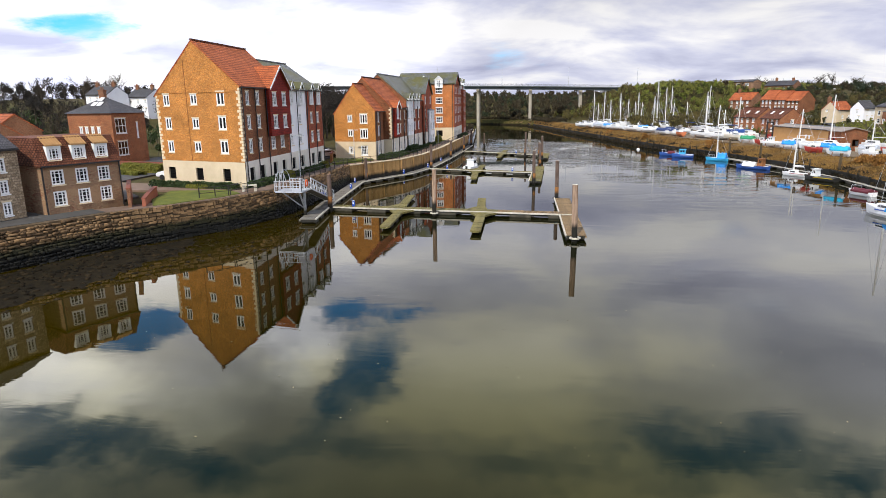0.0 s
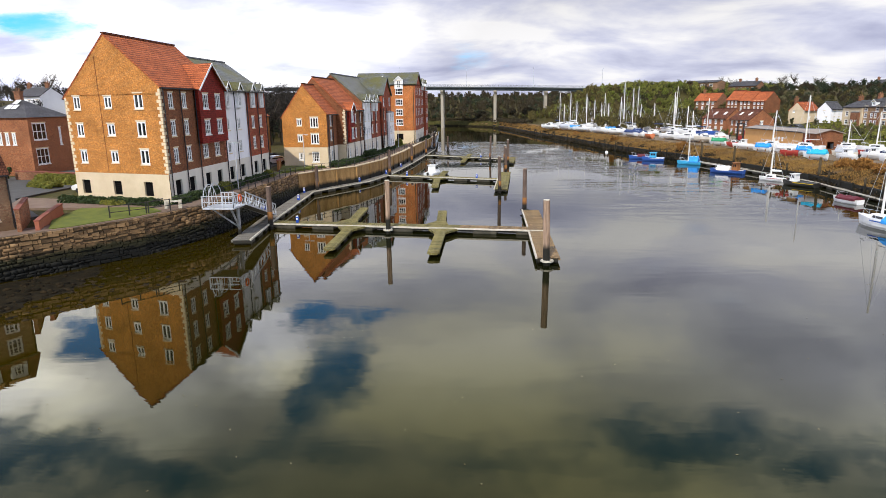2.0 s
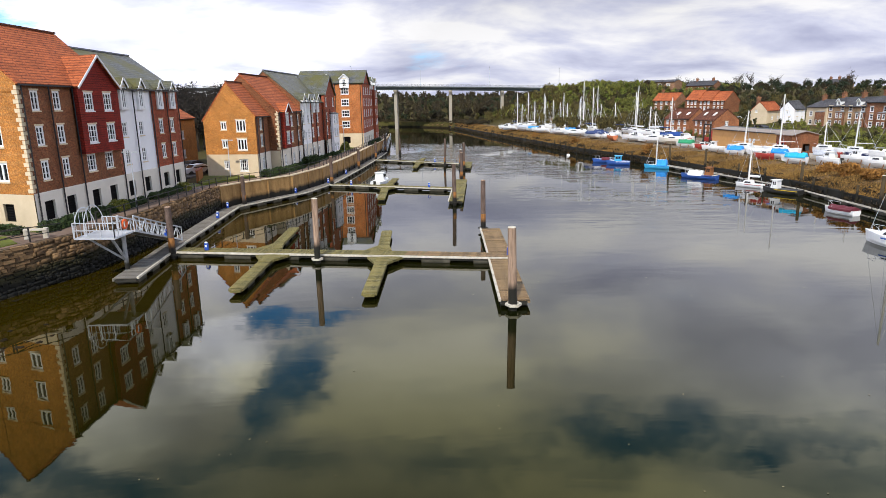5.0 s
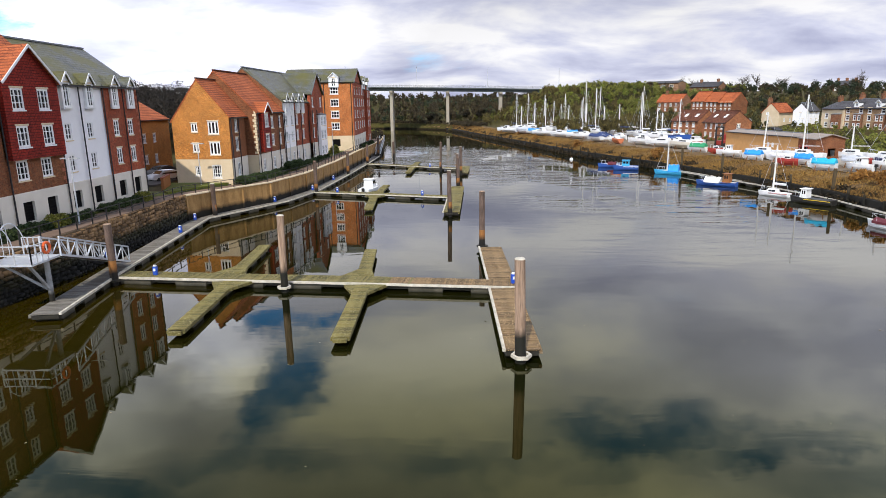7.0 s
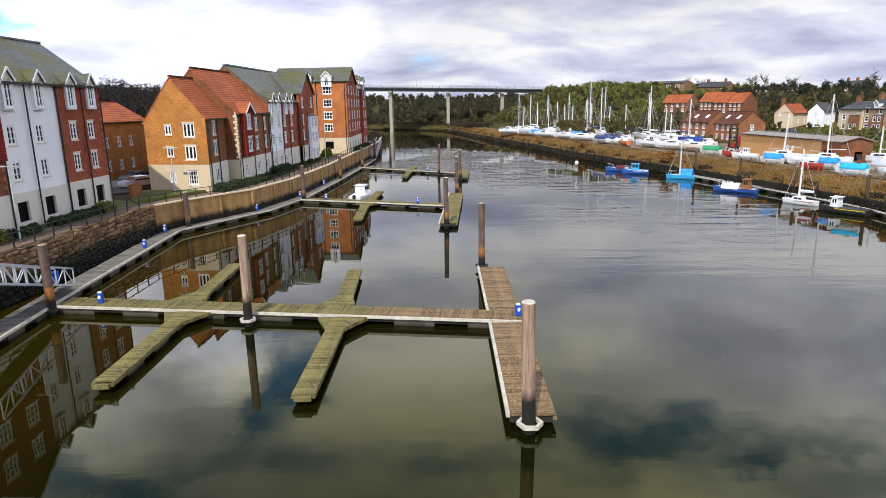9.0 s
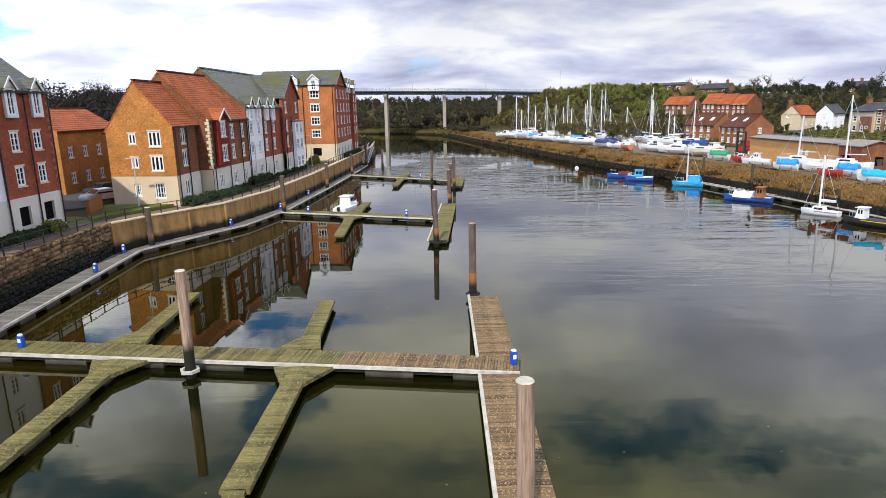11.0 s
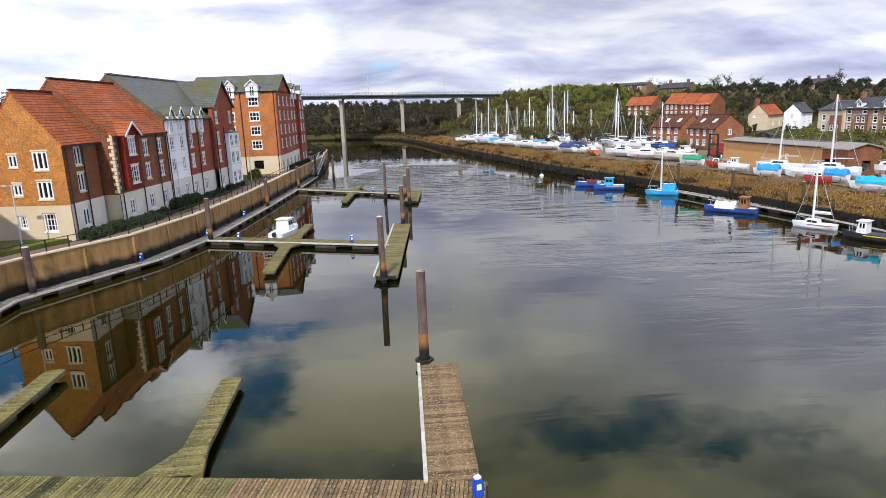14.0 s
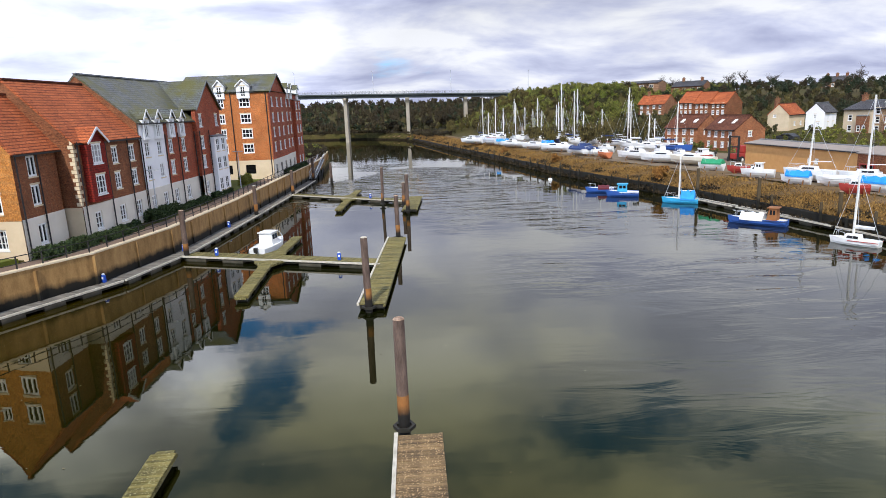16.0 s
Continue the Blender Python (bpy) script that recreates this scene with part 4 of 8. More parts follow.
    for i in range(cols):
        for k in range(rows):
            x0, x1 = (e if i == 0 else w * i / cols + tx), (w - e if i == cols - 1 else w * (i + 1) / cols - tx)
            z0, z1 = (e if k == 0 else h * k / rows + tz), (h - e if k == rows - 1 else h * (k + 1) / rows - tz)
            holes.append((x0, x1, z0, z1))
    wall(fr, (-w / 2, 0), (w / 2, 0), 0, h, holes, 0.06)
    bmesh.ops.translate(fr, verts=fr.verts, vec=(0, -0.02, 0))
    box(pa, -w / 2 + 0.02, w / 2 - 0.02, 0.04, 0.06, 0.02, h - 0.02)
    box(si, -w / 2 - 0.06, w / 2 + 0.06, -0.125, 0.04, -0.1, -0.004)
    box(li, -w / 2 - 0.08, w / 2 + 0.08, -0.08, 0.02, h + 0.004, h + 0.13)
    out = WINDOWS[key] = (mesh_of("window", fr, M["upvc"]), mesh_of("pane", pa, M[PANE[-1]]), mesh_of("sill", si, M["upvc"] if style == "white" else M["lintel"]),
                          None if style == "sill" else mesh_of("lintel", li, M["lintel"]))
    return out


def set_window(parent, a, b, s, z, w, h, bars=(2, 3), style="lintel"):
    a, b = Vector(a), Vector(b)
    d = (b - a).normalized()
    p = a + d * s
    n = Vector((d.y, -d.x))
    p -= n * 0.055
    frame_me, pane_me, sill_me, lintel_me = window_meshes(w, h, bars, style)
    m = Matrix.LocRotScale((p.x, p.y, z), Euler((0, 0, math.atan2(d.y, d.x))), None)
    win = piece("window", frame_me, parent, m)
    piece("pane", pane_me, win)
    piece("sill", sill_me, win)
    if lintel_me:
        piece("lintel", lintel_me, win)
    return (s - w / 2, s + w / 2, z, z + h)


VENTS = {}


def set_vent(parent, a, b, s, z, w, h):
    """A louvred opening of the undercroft; the darkness inside is put into its colour."""
    a, b = Vector(a), Vector(b)
    d = (b - a).normalized()
    n = Vector((d.y, -d.x))
    p = a + d * s - n * 0.14
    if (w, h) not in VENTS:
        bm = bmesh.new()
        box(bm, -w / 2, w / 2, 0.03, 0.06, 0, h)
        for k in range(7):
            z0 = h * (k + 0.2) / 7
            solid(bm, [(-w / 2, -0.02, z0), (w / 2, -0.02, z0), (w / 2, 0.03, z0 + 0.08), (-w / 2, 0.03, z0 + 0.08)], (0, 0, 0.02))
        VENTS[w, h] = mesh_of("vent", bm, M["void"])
    piece("vent", VENTS[w, h], parent, Matrix.LocRotScale((p.x, p.y, z), Euler((0, 0, math.atan2(d.y, d.x))), None))
    return (s - w / 2, s + w / 2, z, z + h)


def roof_slab(bm, e0, e1, r1, r0, thick=0.16):
    """One roof slope: eaves e0-e1 and ridge r0-r1."""
    e0, e1, r0, r1 = (Vector(p) for p in (e0, e1, r0, r1))
    n = (e1 - e0).cross(r0 - e0).normalized()
    if n.z < 0:
        n = -n
    solid(bm, [e0, e1, r1, r0], n * -thick)


def gable_roof(parent, p, u0, u1, v0, v1, eave0, eave1, ridge, vr=None, material="tile_orange", over=0.25, ends=0.04, label=""):
    """A roof with its ridge along u."""
    vr = (v0 + v1) / 2 if vr is None else vr
    k0, k1 = (ridge - eave0) / (vr - v0), (ridge - eave1) / (v1 - vr)
    a, b = u0 - ends, u1 + ends
    bm = bmesh.new()
    lift = 0.14
    roof_slab(bm, p.at(a, v0 - over, eave0 - over * k0 + lift), p.at(b, v0 - over, eave0 - over * k0 + lift), p.at(b, vr, ridge + lift), p.at(a, vr, ridge + lift))
    roof_slab(bm, p.at(a, v1 + over, eave1 - over * k1 + lift), p.at(b, v1 + over, eave1 - over * k1 + lift), p.at(b, vr, ridge + lift), p.at(a, vr, ridge + lift))
    r = part("roof", bm, M[material], parent, label)
    bm = bmesh.new()
    beam(bm, p.at(a, vr, ridge + lift + 0.03), p.at(b, vr, ridge + lift + 0.03), 0.32, 0.14)
    part("ridge_tile", bm, M["tile_brown" if material.startswith("tile") else "lead"], r)
    for q, e in ((v0 - over - 0.06, eave0 - over * k0), (v1 + over + 0.06, eave1 - over * k1)):
        bm = bmesh.new()
        beam(bm, p.at(u0, q, e + 0.02), p.at(u1, q, e + 0.02), 0.13, 0.12)
        part("gutter", bm, M["pipe"], r)
    return r


def downpipe(parent, p, u, v, z0, z1):
    bm = bmesh.new()
    tube(bm, p.at(u, v - 0.1, z0), p.at(u, v - 0.1, z1), 0.065, n=6)
    part("downpipe", bm, M["pipe"], parent)


def quoins(parent, p, u, v, z0, z1, su, sv, material="lintel"):
    """Alternating corner blocks; su, sv: the directions in which the two walls leave the corner."""
    bm = bmesh.new()
    z, k = z0, 0
    while z < z1 - 0.2:
        lu, lv = (0.44, 0.22) if k % 2 else (0.22, 0.44)
        a, b = u - su * 0.03, u + su * lu
        c, d = v - sv * 0.03, v + sv * lv
        q = [p.at(a, c), p.at(b, c), p.at(b, d), p.at(a, d)]
        prism(bm, q, z + 0.02, z + 0.3)
        z += 0.32
        k += 1
    tagged(part("quoin", bm, M[material], parent, "pale stepped quoin blocks" if material == "lintel" else ""), kind="stuff")


def gablet(parent, p, u, v, z0, w, h, rise, roof_mat="slate", depth=1.6, front="upvc", win=True):
    """A half dormer in the eaves line: white front with a small gabled roof."""
    d = thing_part = bmesh.new()
    a, b = p.at(u - w / 2, v), p.at(u + w / 2, v)
    A, B = Vector(a), Vector(b)
    length = (B - A).length
    hole = [(length / 2 - 0.42, length / 2 + 0.42, z0 + 0.18, z0 + h - 0.05)] if win else []
    wall(d, a, b, z0, z0 + h, hole)
    face(d, [(*a, z0 + h), (*b, z0 + h), p.at(u, v, z0 + h + rise)])
    for q in (-1, 1):
        face(d, [p.at(u + q * w / 2, v, z0), p.at(u + q * w / 2, v + depth, z0), p.at(u + q * w / 2, v + depth, z0 + h), p.at(u + q * w / 2, v, z0 + h)])
    ob = part("dormer", d, M[front], parent, "white half dormer with a small gable")
    bm = bmesh.new()
    o, k = 0.11, rise / (w / 2)
    for q in (-1, 1):
        e = z0 + h - o * k + 0.1
        roof_slab(bm, p.at(u + q * (w / 2 + o), v - 0.2, e), p.at(u + q * (w / 2 + o), v + depth + rise, e), p.at(u, v + depth + rise, z0 + h + rise + 0.1), p.at(u, v - 0.2, z0 + h + rise + 0.1), 0.1)
    part("dormer_roof", bm, M[roof_mat], ob)
    bm = bmesh.new()
    for q in (-1, 1):
        e = z0 + h - o * k + 0.02
        beam(bm, p.at(u + q * (w / 2 + o), v - 0.22, e), p.at(u, v - 0.22, z0 + h + rise + 0.02), 0.05, 0.15)
    part("bargeboard", bm, M["upvc"], ob)
    if win:
        set_window(parent, a, b, length / 2, z0 + 0.18, 0.84, h - 0.23, (2, 3), "white")


def gable_bay(parent, p, u0, u1, v, proud, z0, z1, rise, material, cols, rows, w=1.4, h=1.35, roof="tile_orange", floor=True, bars=(3, 3), style="white", back=5.0, barge=True):
    """A box bay or gabled wing standing proud of the front."""
    bm = bmesh.new()
    a, b = p.at(u0, v - proud), p.at(u1, v - proud)
    holes = [set_window(parent, a, b, c - u0, z, w, h, bars, style) for c in cols for z in rows]
    wall(bm, a, b, z0, z1, holes)
    wall(bm, p.at(u0, v), a, z0, z1)
    wall(bm, b, p.at(u1, v), z0, z1)
    um = (u0 + u1) / 2
    if rise:
        face(bm, [(*a, z1), (*b, z1), p.at(um, v - proud, z1 + rise)])
    if floor:
        face(bm, [p.at(u0, v - proud, z0), p.at(u1, v - proud, z0), p.at(u1, v, z0), p.at(u0, v, z0)])
    bay = part("bay", bm, M[material], parent)
    if rise:
        bm = bmesh.new()
        k, o = rise / ((u1 - u0) / 2), 0.22
        for q, ue in ((-1, u0), (1, u1)):
            e = z1 - o * k + 0.12
            roof_slab(bm, p.at(ue + q * o, v - proud - 0.3, e), p.at(ue + q * o, v + back, e), p.at(um, v + back, z1 + rise + 0.12), p.at(um, v - proud - 0.3, z1 + rise + 0.12), 0.12)
        part("bay_roof", bm, M[roof], bay)
        bm = bmesh.new()
        for q, ue in ((-1, u0), (1, u1)):
            beam(bm, p.at(ue + q * o, v - proud - 0.33, z1 - o * k), p.at(um, v - proud - 0.33, z1 + rise), 0.07, 0.17)
        if barge:
            part("bargeboard", bm, M["upvc"], bay, "white bargeboards")
        else:
            part("bargeboard", bm, M["lead"], bay, "dark bargeboards")
    else:
        bm = bmesh.new()
        solid(bm, [p.at(u0 - 0.08, v - proud - 0.08, z1), p.at(u1 + 0.08, v - proud - 0.08, z1), p.at(u1 + 0.08, v, z1 + 0.15), p.at(u0 - 0.08, v, z1 + 0.15)], (0, 0, 0.08))
        part("bay_roof", bm, M["lead"], bay)
    return bay


def front(parent, p, u0, u1, v, z0, z1, cols, rows, material, name="wall", w=0.95, h=1.4, bars=(2, 3), style="lintel", vents=(), base=None, base_mat="render_shaded", base_windows=False, skip_top=False):
    """A piece of the front with a grid of windows, over a rendered ground floor."""
    a, b = p.at(u0, v), p.at(u1, v)
    bm = bmesh.new()
    rs = rows[:-1] if skip_top else rows
    holes = [set_window(parent, a, b, c - u0, z, w, h, bars, style) for c in cols for z in rs]
    wall(bm, a, b, base or z0, z1, holes)
    part(name, bm, M[material], parent)
    if base:
        bm = bmesh.new()
        if base_windows:
            holes = [set_window(parent, a, b, c - u0, z0 + 0.75, w, h, bars, "white") for c in vents]
        else:
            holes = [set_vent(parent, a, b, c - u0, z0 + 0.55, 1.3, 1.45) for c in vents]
        # the ground floor stands a little proud
        wall(bm, p.at(u0, v - 0.05), p.at(u1, v - 0.05), z0 - 0.5, base, holes, 0.2)
        face(bm, [p.at(u0, v - 0.05, base), p.at(u1, v - 0.05, base), p.at(u1, v, base + 0.05), p.at(u0, v, base + 0.05)])
        part("plinth", bm, M[base_mat], parent, "rendered ground floor")


def gable_end(parent, p, u, v0, v1, z0, eave0, eave1, ridge, windows, material, base=None, base_mat="render_cream", vents=(), vr=None, facing=-1, base_windows=()):
    """An end wall across the depth; windows: (v, z, w, h, bars)."""
    vr = (v0 + v1) / 2 if vr is None else vr
    a, b = (p.at(u, v1), p.at(u, v0)) if facing < 0 else (p.at(u, v0), p.at(u, v1))
    ea, eb = (eave1, eave0) if facing < 0 else (eave0, eave1)
    s_of = (lambda v: v1 - v) if facing < 0 else (lambda v: v - v0)
    low = min(ea, eb)
    bm = bmesh.new()
    holes = [set_window(parent, a, b, s_of(v), z, w, h, bars, "lintel") for v, z, w, h, bars in windows]
    wall(bm, a, b, base or z0 - 0.5, low, holes)
    face(bm, [(*a, low), (*b, low), (*b, eb), p.at(u, vr, ridge), (*a, ea)])
    part("gable_wall", bm, M[material], parent)
    if base:
        bm = bmesh.new()
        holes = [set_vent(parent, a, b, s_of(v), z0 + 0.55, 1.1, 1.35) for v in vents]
        holes += [set_window(parent, a, b, s_of(v), z, w, h, bars, "white") for v, z, w, h, bars in base_windows]
        wall(bm, a, b, z0 - 0.5, base - 0.002, holes, 0.2)
        bmesh.ops.translate(bm, verts=bm.verts, vec=(p.u.x * 0.05 * facing, p.u.y * 0.05 * facing, 0))
        part("gable_plinth", bm, M[base_mat], parent, "rendered ground floor")


def closing(parent, p, u0, u1, v0, v1, z0, z1, material):
    """Plain back and party walls."""
    bm = bmesh.new()
    wall(bm, p.at(u1, v1), p.at(u0, v1), z0 - 0.5, z1)
    part("back_wall", bm, M[material], parent)


def set_down(b, z, tall):
    """Storeys are laid out from the datum FLOOR; stand the block at height z with storeys that much taller."""
    b.scale.z, b.location.z = tall, z - FLOOR * tall


FLOOR = 2.8


# -- the nearer block of flats --
def flats_near():
    b = thing("apartment_block", "four-storey brick flats with orange and slate roofs", "apartment building")
    set_down(b, 3.35, 1.045)
    p = Plan((-24.8, 57.9), (-0.012, 1.0), (-0.963, 0.268), 1.055, 1.08)
    D, g, base = 11.6, FLOOR, 5.45
    eave, ridge = 13.45, 18.15
    rows = (6.35, 8.9, 11.45)
    gable_end(b, p, 0, 0, D, g, eave, 12.7, ridge, [(v, z + dz, w, h, (2, 1)) for v, w, h, dz in ((1.85, 1.15, 1.4, 0), (5.8, 1.0, 1.1, 0.1), (10.0, 0.95, 1.25, 0)) for z in rows],
              "brick_buff", base, "render_cream", (1.8, 5.9, 10.2))
    front(b, p, 0, 6.3, 0, g, eave, (1.9, 4.6), rows, "brick_mix", vents=(1.7, 4.6), base=base, style="lintel", h=1.45)
    front(b, p, 6.3, 12.9, 0, g, 7.95, (8.0, 10.9), rows[:1], "brick_mix", vents=(8.0, 10.9), base=base, w=1.35, h=1.45, bars=(3, 3))
    gable_bay(b, p, 6.5, 12.6, 0, 0.55, 7.9, 13.35, 2.5, "clad_red", (8.0, 11.0), (8.75, 11.35), 1.35, 1.5, back=3.5)
    front(b, p, 12.9, 19.6, 0.05, g, eave - 0.1, (14.1, 17.4), rows, "render_white", vents=(14.1, 17.4), base=base, style="sill", h=1.4, w=0.92, skip_top=True)
    front(b, p, 19.6, 25.9, 0, g, eave - 0.1, (21.5, 24.2), rows, "brick_red", vents=(21.3, 24.3), base=base, h=1.45, w=1.0, skip_top=True)
    for u in (14.1, 17.4, 21.4, 24.3):
        gablet(b, p, u, -0.25, 11.35, 1.2, 2.15, 0.75)
    for u in (0.35, 3.4, 6.35, 12.75, 15.9, 19.55, 22.9, 25.7):
        downpipe(b, p, u, -0.05, g, eave)
    quoins(b, p, 0, 0, base + 0.1, eave - 0.1, 1, 1)
    quoins(b, p, 0, D, base + 0.1, 12.6, 1, -1)
    quoins(b, p, 12.9, 0, base + 0.1, eave - 0.2, -1, 1, "quoin_pink")
    quoins(b, p, 25.9, 0, base + 0.1, eave - 0.2, -1, 1, "quoin_pink")
    gable_roof(b, p, 0, 12.9, 0, D, eave, 12.7, ridge, label="orange pantile roof")
    gable_roof(b, p, 12.9, 25.9, 0, D, eave - 0.1, 12.6, 17.1, material="slate", label="mossy grey slate roof")
    gable_end(b, p, 12.9, 0, D, 12.0, eave, 12.7, ridge, (), "brick_buff", facing=1)
    gable_end(b, p, 25.9, 0, D, g, eave - 0.1, 12.6, 17.1, (), "brick_buff", facing=1)
    closing(b, p, 0, 25.9, 0, D, g, 12.6, "brick_buff")
    bm = bmesh.new()
    tube(bm, p.at(-0.04, D * 0.62, 5.5), p.at(-0.04, D * 0.62, 16.3), 0.02, n=5)
    part("gable_cable", bm, M["brick_mix"], b)


# -- the second block of flats --
def flats_middle():
    b = thing("apartment_block", "stepped brick flats with orange roofs, white bays and slate half dormers", "apartment building")
    g = FLOOR
    set_down(b, 3.15, 1.075)
    # front wing
    p = Plan((-19.5, 95.4), (0.0, 1.0), (-0.99, 0.14))
    D, base = 7.5, 5.55
    gable_end(b, p, 0, 0, D, g, 10.35, 9.9, 14.35, [(2.1, 8.35, 1.4, 1.45, (3, 1)), (2.1, 6.05, 1.4, 1.45, (3, 1)), (4.6, 8.6, 0.85, 1.0, (2, 1)), (4.6, 6.35, 0.85, 1.0, (2, 1))],
              "brick_buff", base, "render_cream", (), None, -1, [(2.1, 3.45, 1.25, 1.5, (4, 3)), (4.6, 3.7, 0.8, 1.1, (3, 3))])
    front(b, p, 0, 5.6, 0, g, 10.35, (2.3,), (6.4, 8.5), "brick_mix", w=1.1, h=1.5, bars=(2, 1), vents=(2.3,), base=base, base_windows=True)
    gable_roof(b, p, 0, 7.0, 0, D, 10.35, 9.9, 14.35, label="orange pantile roof")
    closing(b, p, 0, 8, 0, D, g, 9.9, "brick_buff")
    for u in (0.3, 2.9):
        downpipe(b, p, u, -0.05, g, 10.3)
    # main range
    PANE.append("glass_net")
    p = Plan((-18.1, 101.3), (0.035, 1.0), (-0.99, 0.10))
    D, base, eave, ridge = 10.4, 5.6, 10.75, 15.5
    gable_end(b, p, 0, 0, D, g, eave, 10.2, ridge, (), "brick_mix", base, "render_cream")
    quoins(b, p, 0, 0, base + 0.1, eave, 1, 1)
    front(b, p, 0, 11.3, 0, g, eave, (6.4, 9.6), (6.4, 8.6), "brick_mix", w=1.05, h=1.45, vents=(2.2, 6.4, 9.6), base=base, base_windows=True)
    gable_bay(b, p, 1.0, 3.9, 0, 0.6, 5.9, 10.7, 1.05, "clad_red", (2.45,), (6.4, 8.9), 1.5, 1.6, back=2.2)
    gable_roof(b, p, 0, 11.3, 0, D, eave, 10.2, ridge, label="orange pantile roof")
    # taller slate-roofed range
    eave2, ridge2 = 12.0, 16.45
    gable_end(b, p, 11.3, 0, D + 1.4, 9.0, eave2, 11.0, ridge2, (), "brick_mix", vr=5.7)
    front(b, p, 11.3, 16.9, -0.1, g, eave2, (12.7, 15.5), (6.5, 8.7, 10.6), "render_white", w=1.05, h=1.45, style="sill", vents=(12.7, 15.5), base=base, base_windows=True, skip_top=True)
    front(b, p, 16.9, 25.2, 0, g, eave2, (18.5, 21.9), (6.5, 8.7, 10.6), "brick_red", w=1.05, h=1.45, vents=(18.5, 21.9), base=base, base_windows=True, skip_top=True)
    for u in (12.7, 15.3, 18.7, 21.4):
        gablet(b, p, u, -0.32, 10.3, 1.4, 2.0, 0.8)
    gable_roof(b, p, 11.3, 33.4, 0, D + 1.4, eave2, 11.0, ridge2, material="slate", label="mossy green-grey slate roof", vr=5.7)
    # gabled red wing with a white box bay
    gable_bay(b, p, 25.2, 33.4, 0, 0.5, g + 2.8, 13.2, 3.2, "brick_red", (26.6, 31.9), (6.5, 8.7, 11.2), 1.0, 1.4, roof="slate", back=5.8, floor=False, bars=(2, 3), barge=False)
    front(b, p, 25.2, 33.4, -0.5, g, base + 0.02, (), (), "brick_red", vents=(26.6,), base=base, base_windows=True)
    gable_bay(b, p, 28.7, 33.0, -0.5, 0.7, g, 9.9, 0, "render_white", (29.8, 31.8), (3.5, 6.0, 8.2), 1.25, 1.55, bars=(2, 2), style="sill")
    gable_end(b, p, 33.4, 0, D + 1.4, g, eave2, 11.0, ridge2, (), "brick_mix", facing=1, vr=5.7)
    closing(b, p, 0, 33.4, 0, D, g, 10.2, "brick_mix")
    PANE.pop()
    for u in (0.3, 4.6, 8.6, 11.4, 16.9, 20.2, 24.9, 25.4, 28.4):
        downpipe(b, p, u, -0.1 - (0.5 if u > 25 else 0), g, eave)


# -- the tall block at the bend --
def flats_far():
    b = thing("apartment_block", "six-storey orange brick flats with mossy slate roof and white dormers", "apartment building")
    g, base = FLOOR, 5.7
    set_down(b, 3.4, 1.01)
    p = Plan((-13.2, 148.5), (-0.02, 1.0), (-0.995, 0.02))
    D, eave, ridge = 14.5, 16.1, 18.9
    rows = (6.9, 9.2, 11.5, 13.9)
    bm = bmesh.new()
    a, c = p.at(0, D), p.at(0, 0)
    holes = [set_window(b, a, c, D - v, z, w, 1.4, bars, "white") for v, w, bars in ((3.7, 1.7, (3, 2)), (7.4, 0.95, (2, 2)), (11.4, 1.2, (3, 2))) for z in rows]
    wall(bm, a, c, base, eave, holes)
    part("wall", bm, M["brick_orange"], b)
    bm = bmesh.new()
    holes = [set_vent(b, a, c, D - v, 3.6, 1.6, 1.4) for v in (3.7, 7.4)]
    wall(bm, p.at(-0.05, D), p.at(-0.05, 0), g - 0.5, base, holes)
    part("plinth", bm, M["render_cream"], b, "cream rendered ground floor")
    for v in (3.7, 7.4):
        qp = Plan(p.at(0, D), -p.v, p.u)
        gablet(b, qp, D - v, -0.25, 15.2, 2.0 if v < 5 else 1.6, 1.9, 0.9, depth=1.0)
    for v in (0.3, 5.8, 9.4):
        bm = bmesh.new()
        tube(bm, p.at(-0.1, v, g), p.at(-0.1, v, eave), 0.075, n=6)
        part("downpipe", bm, M["pipe"], b)
    front(b, p, 0, 26, 0, g, eave, (14.2, 17.2, 25.2), rows, "brick_red", w=1.25, h=1.4, bars=(2, 2), vents=(2.2, 6.0, 9.6, 13.4, 17.2, 21.0, 24.4), base=base)
    gable_bay(b, p, -0.02, 12.6, 0, 0.12, base, eave, 2.9, "brick_red", (2.2, 6.0, 9.6), rows, 1.2, 1.4, roof="slate", back=14.5, floor=False, bars=(2, 2), barge=False)
    for u in (14.8, 18, 24.5):
        gablet(b, p, u, -0.25, 15.2, 1.5, 1.9, 0.8, depth=1.0)
    gable_bay(b, p, 19.0, 25.0, 0, 0.6, g, 15.0, 0, "brick_red", (20.5, 23.4), (3.6, 6.9, 9.2, 11.5, 13.4), 1.3, 1.4, bars=(2, 2), style="sill")
    # ridge runs across, a hipped slate roof
    bm = bmesh.new()
    o = 0.4
    k = [p.at(-o, -o, eave + 0.1), p.at(26 + o, -o, eave + 0.1), p.at(26 + o, D + o, eave + 0.1), p.at(-o, D + o, eave + 0.1)]
    r0, r1 = p.at(6.5, 7.2, ridge - 0.5), p.at(20, 7.2, ridge - 0.5)
    face(bm, [k[0], k[1], r1, r0])
    face(bm, [k[1], k[2], r1])
    face(bm, [k[2], k[3], r0, r1])
    face(bm, [k[3], k[0], r0])
    face(bm, k)
    part("roof", bm, M["slate"], b, "mossy slate roof")
    closing(b, p, 0, 26, 0, D, g, eave, "brick_orange")
    bm = bmesh.new()
    wall(bm, p.at(26, 0), p.at(26, D), g - 0.5, eave)
    part("end_wall", bm, M["brick_orange"], b)


flats_near()
flats_middle()
flats_far()


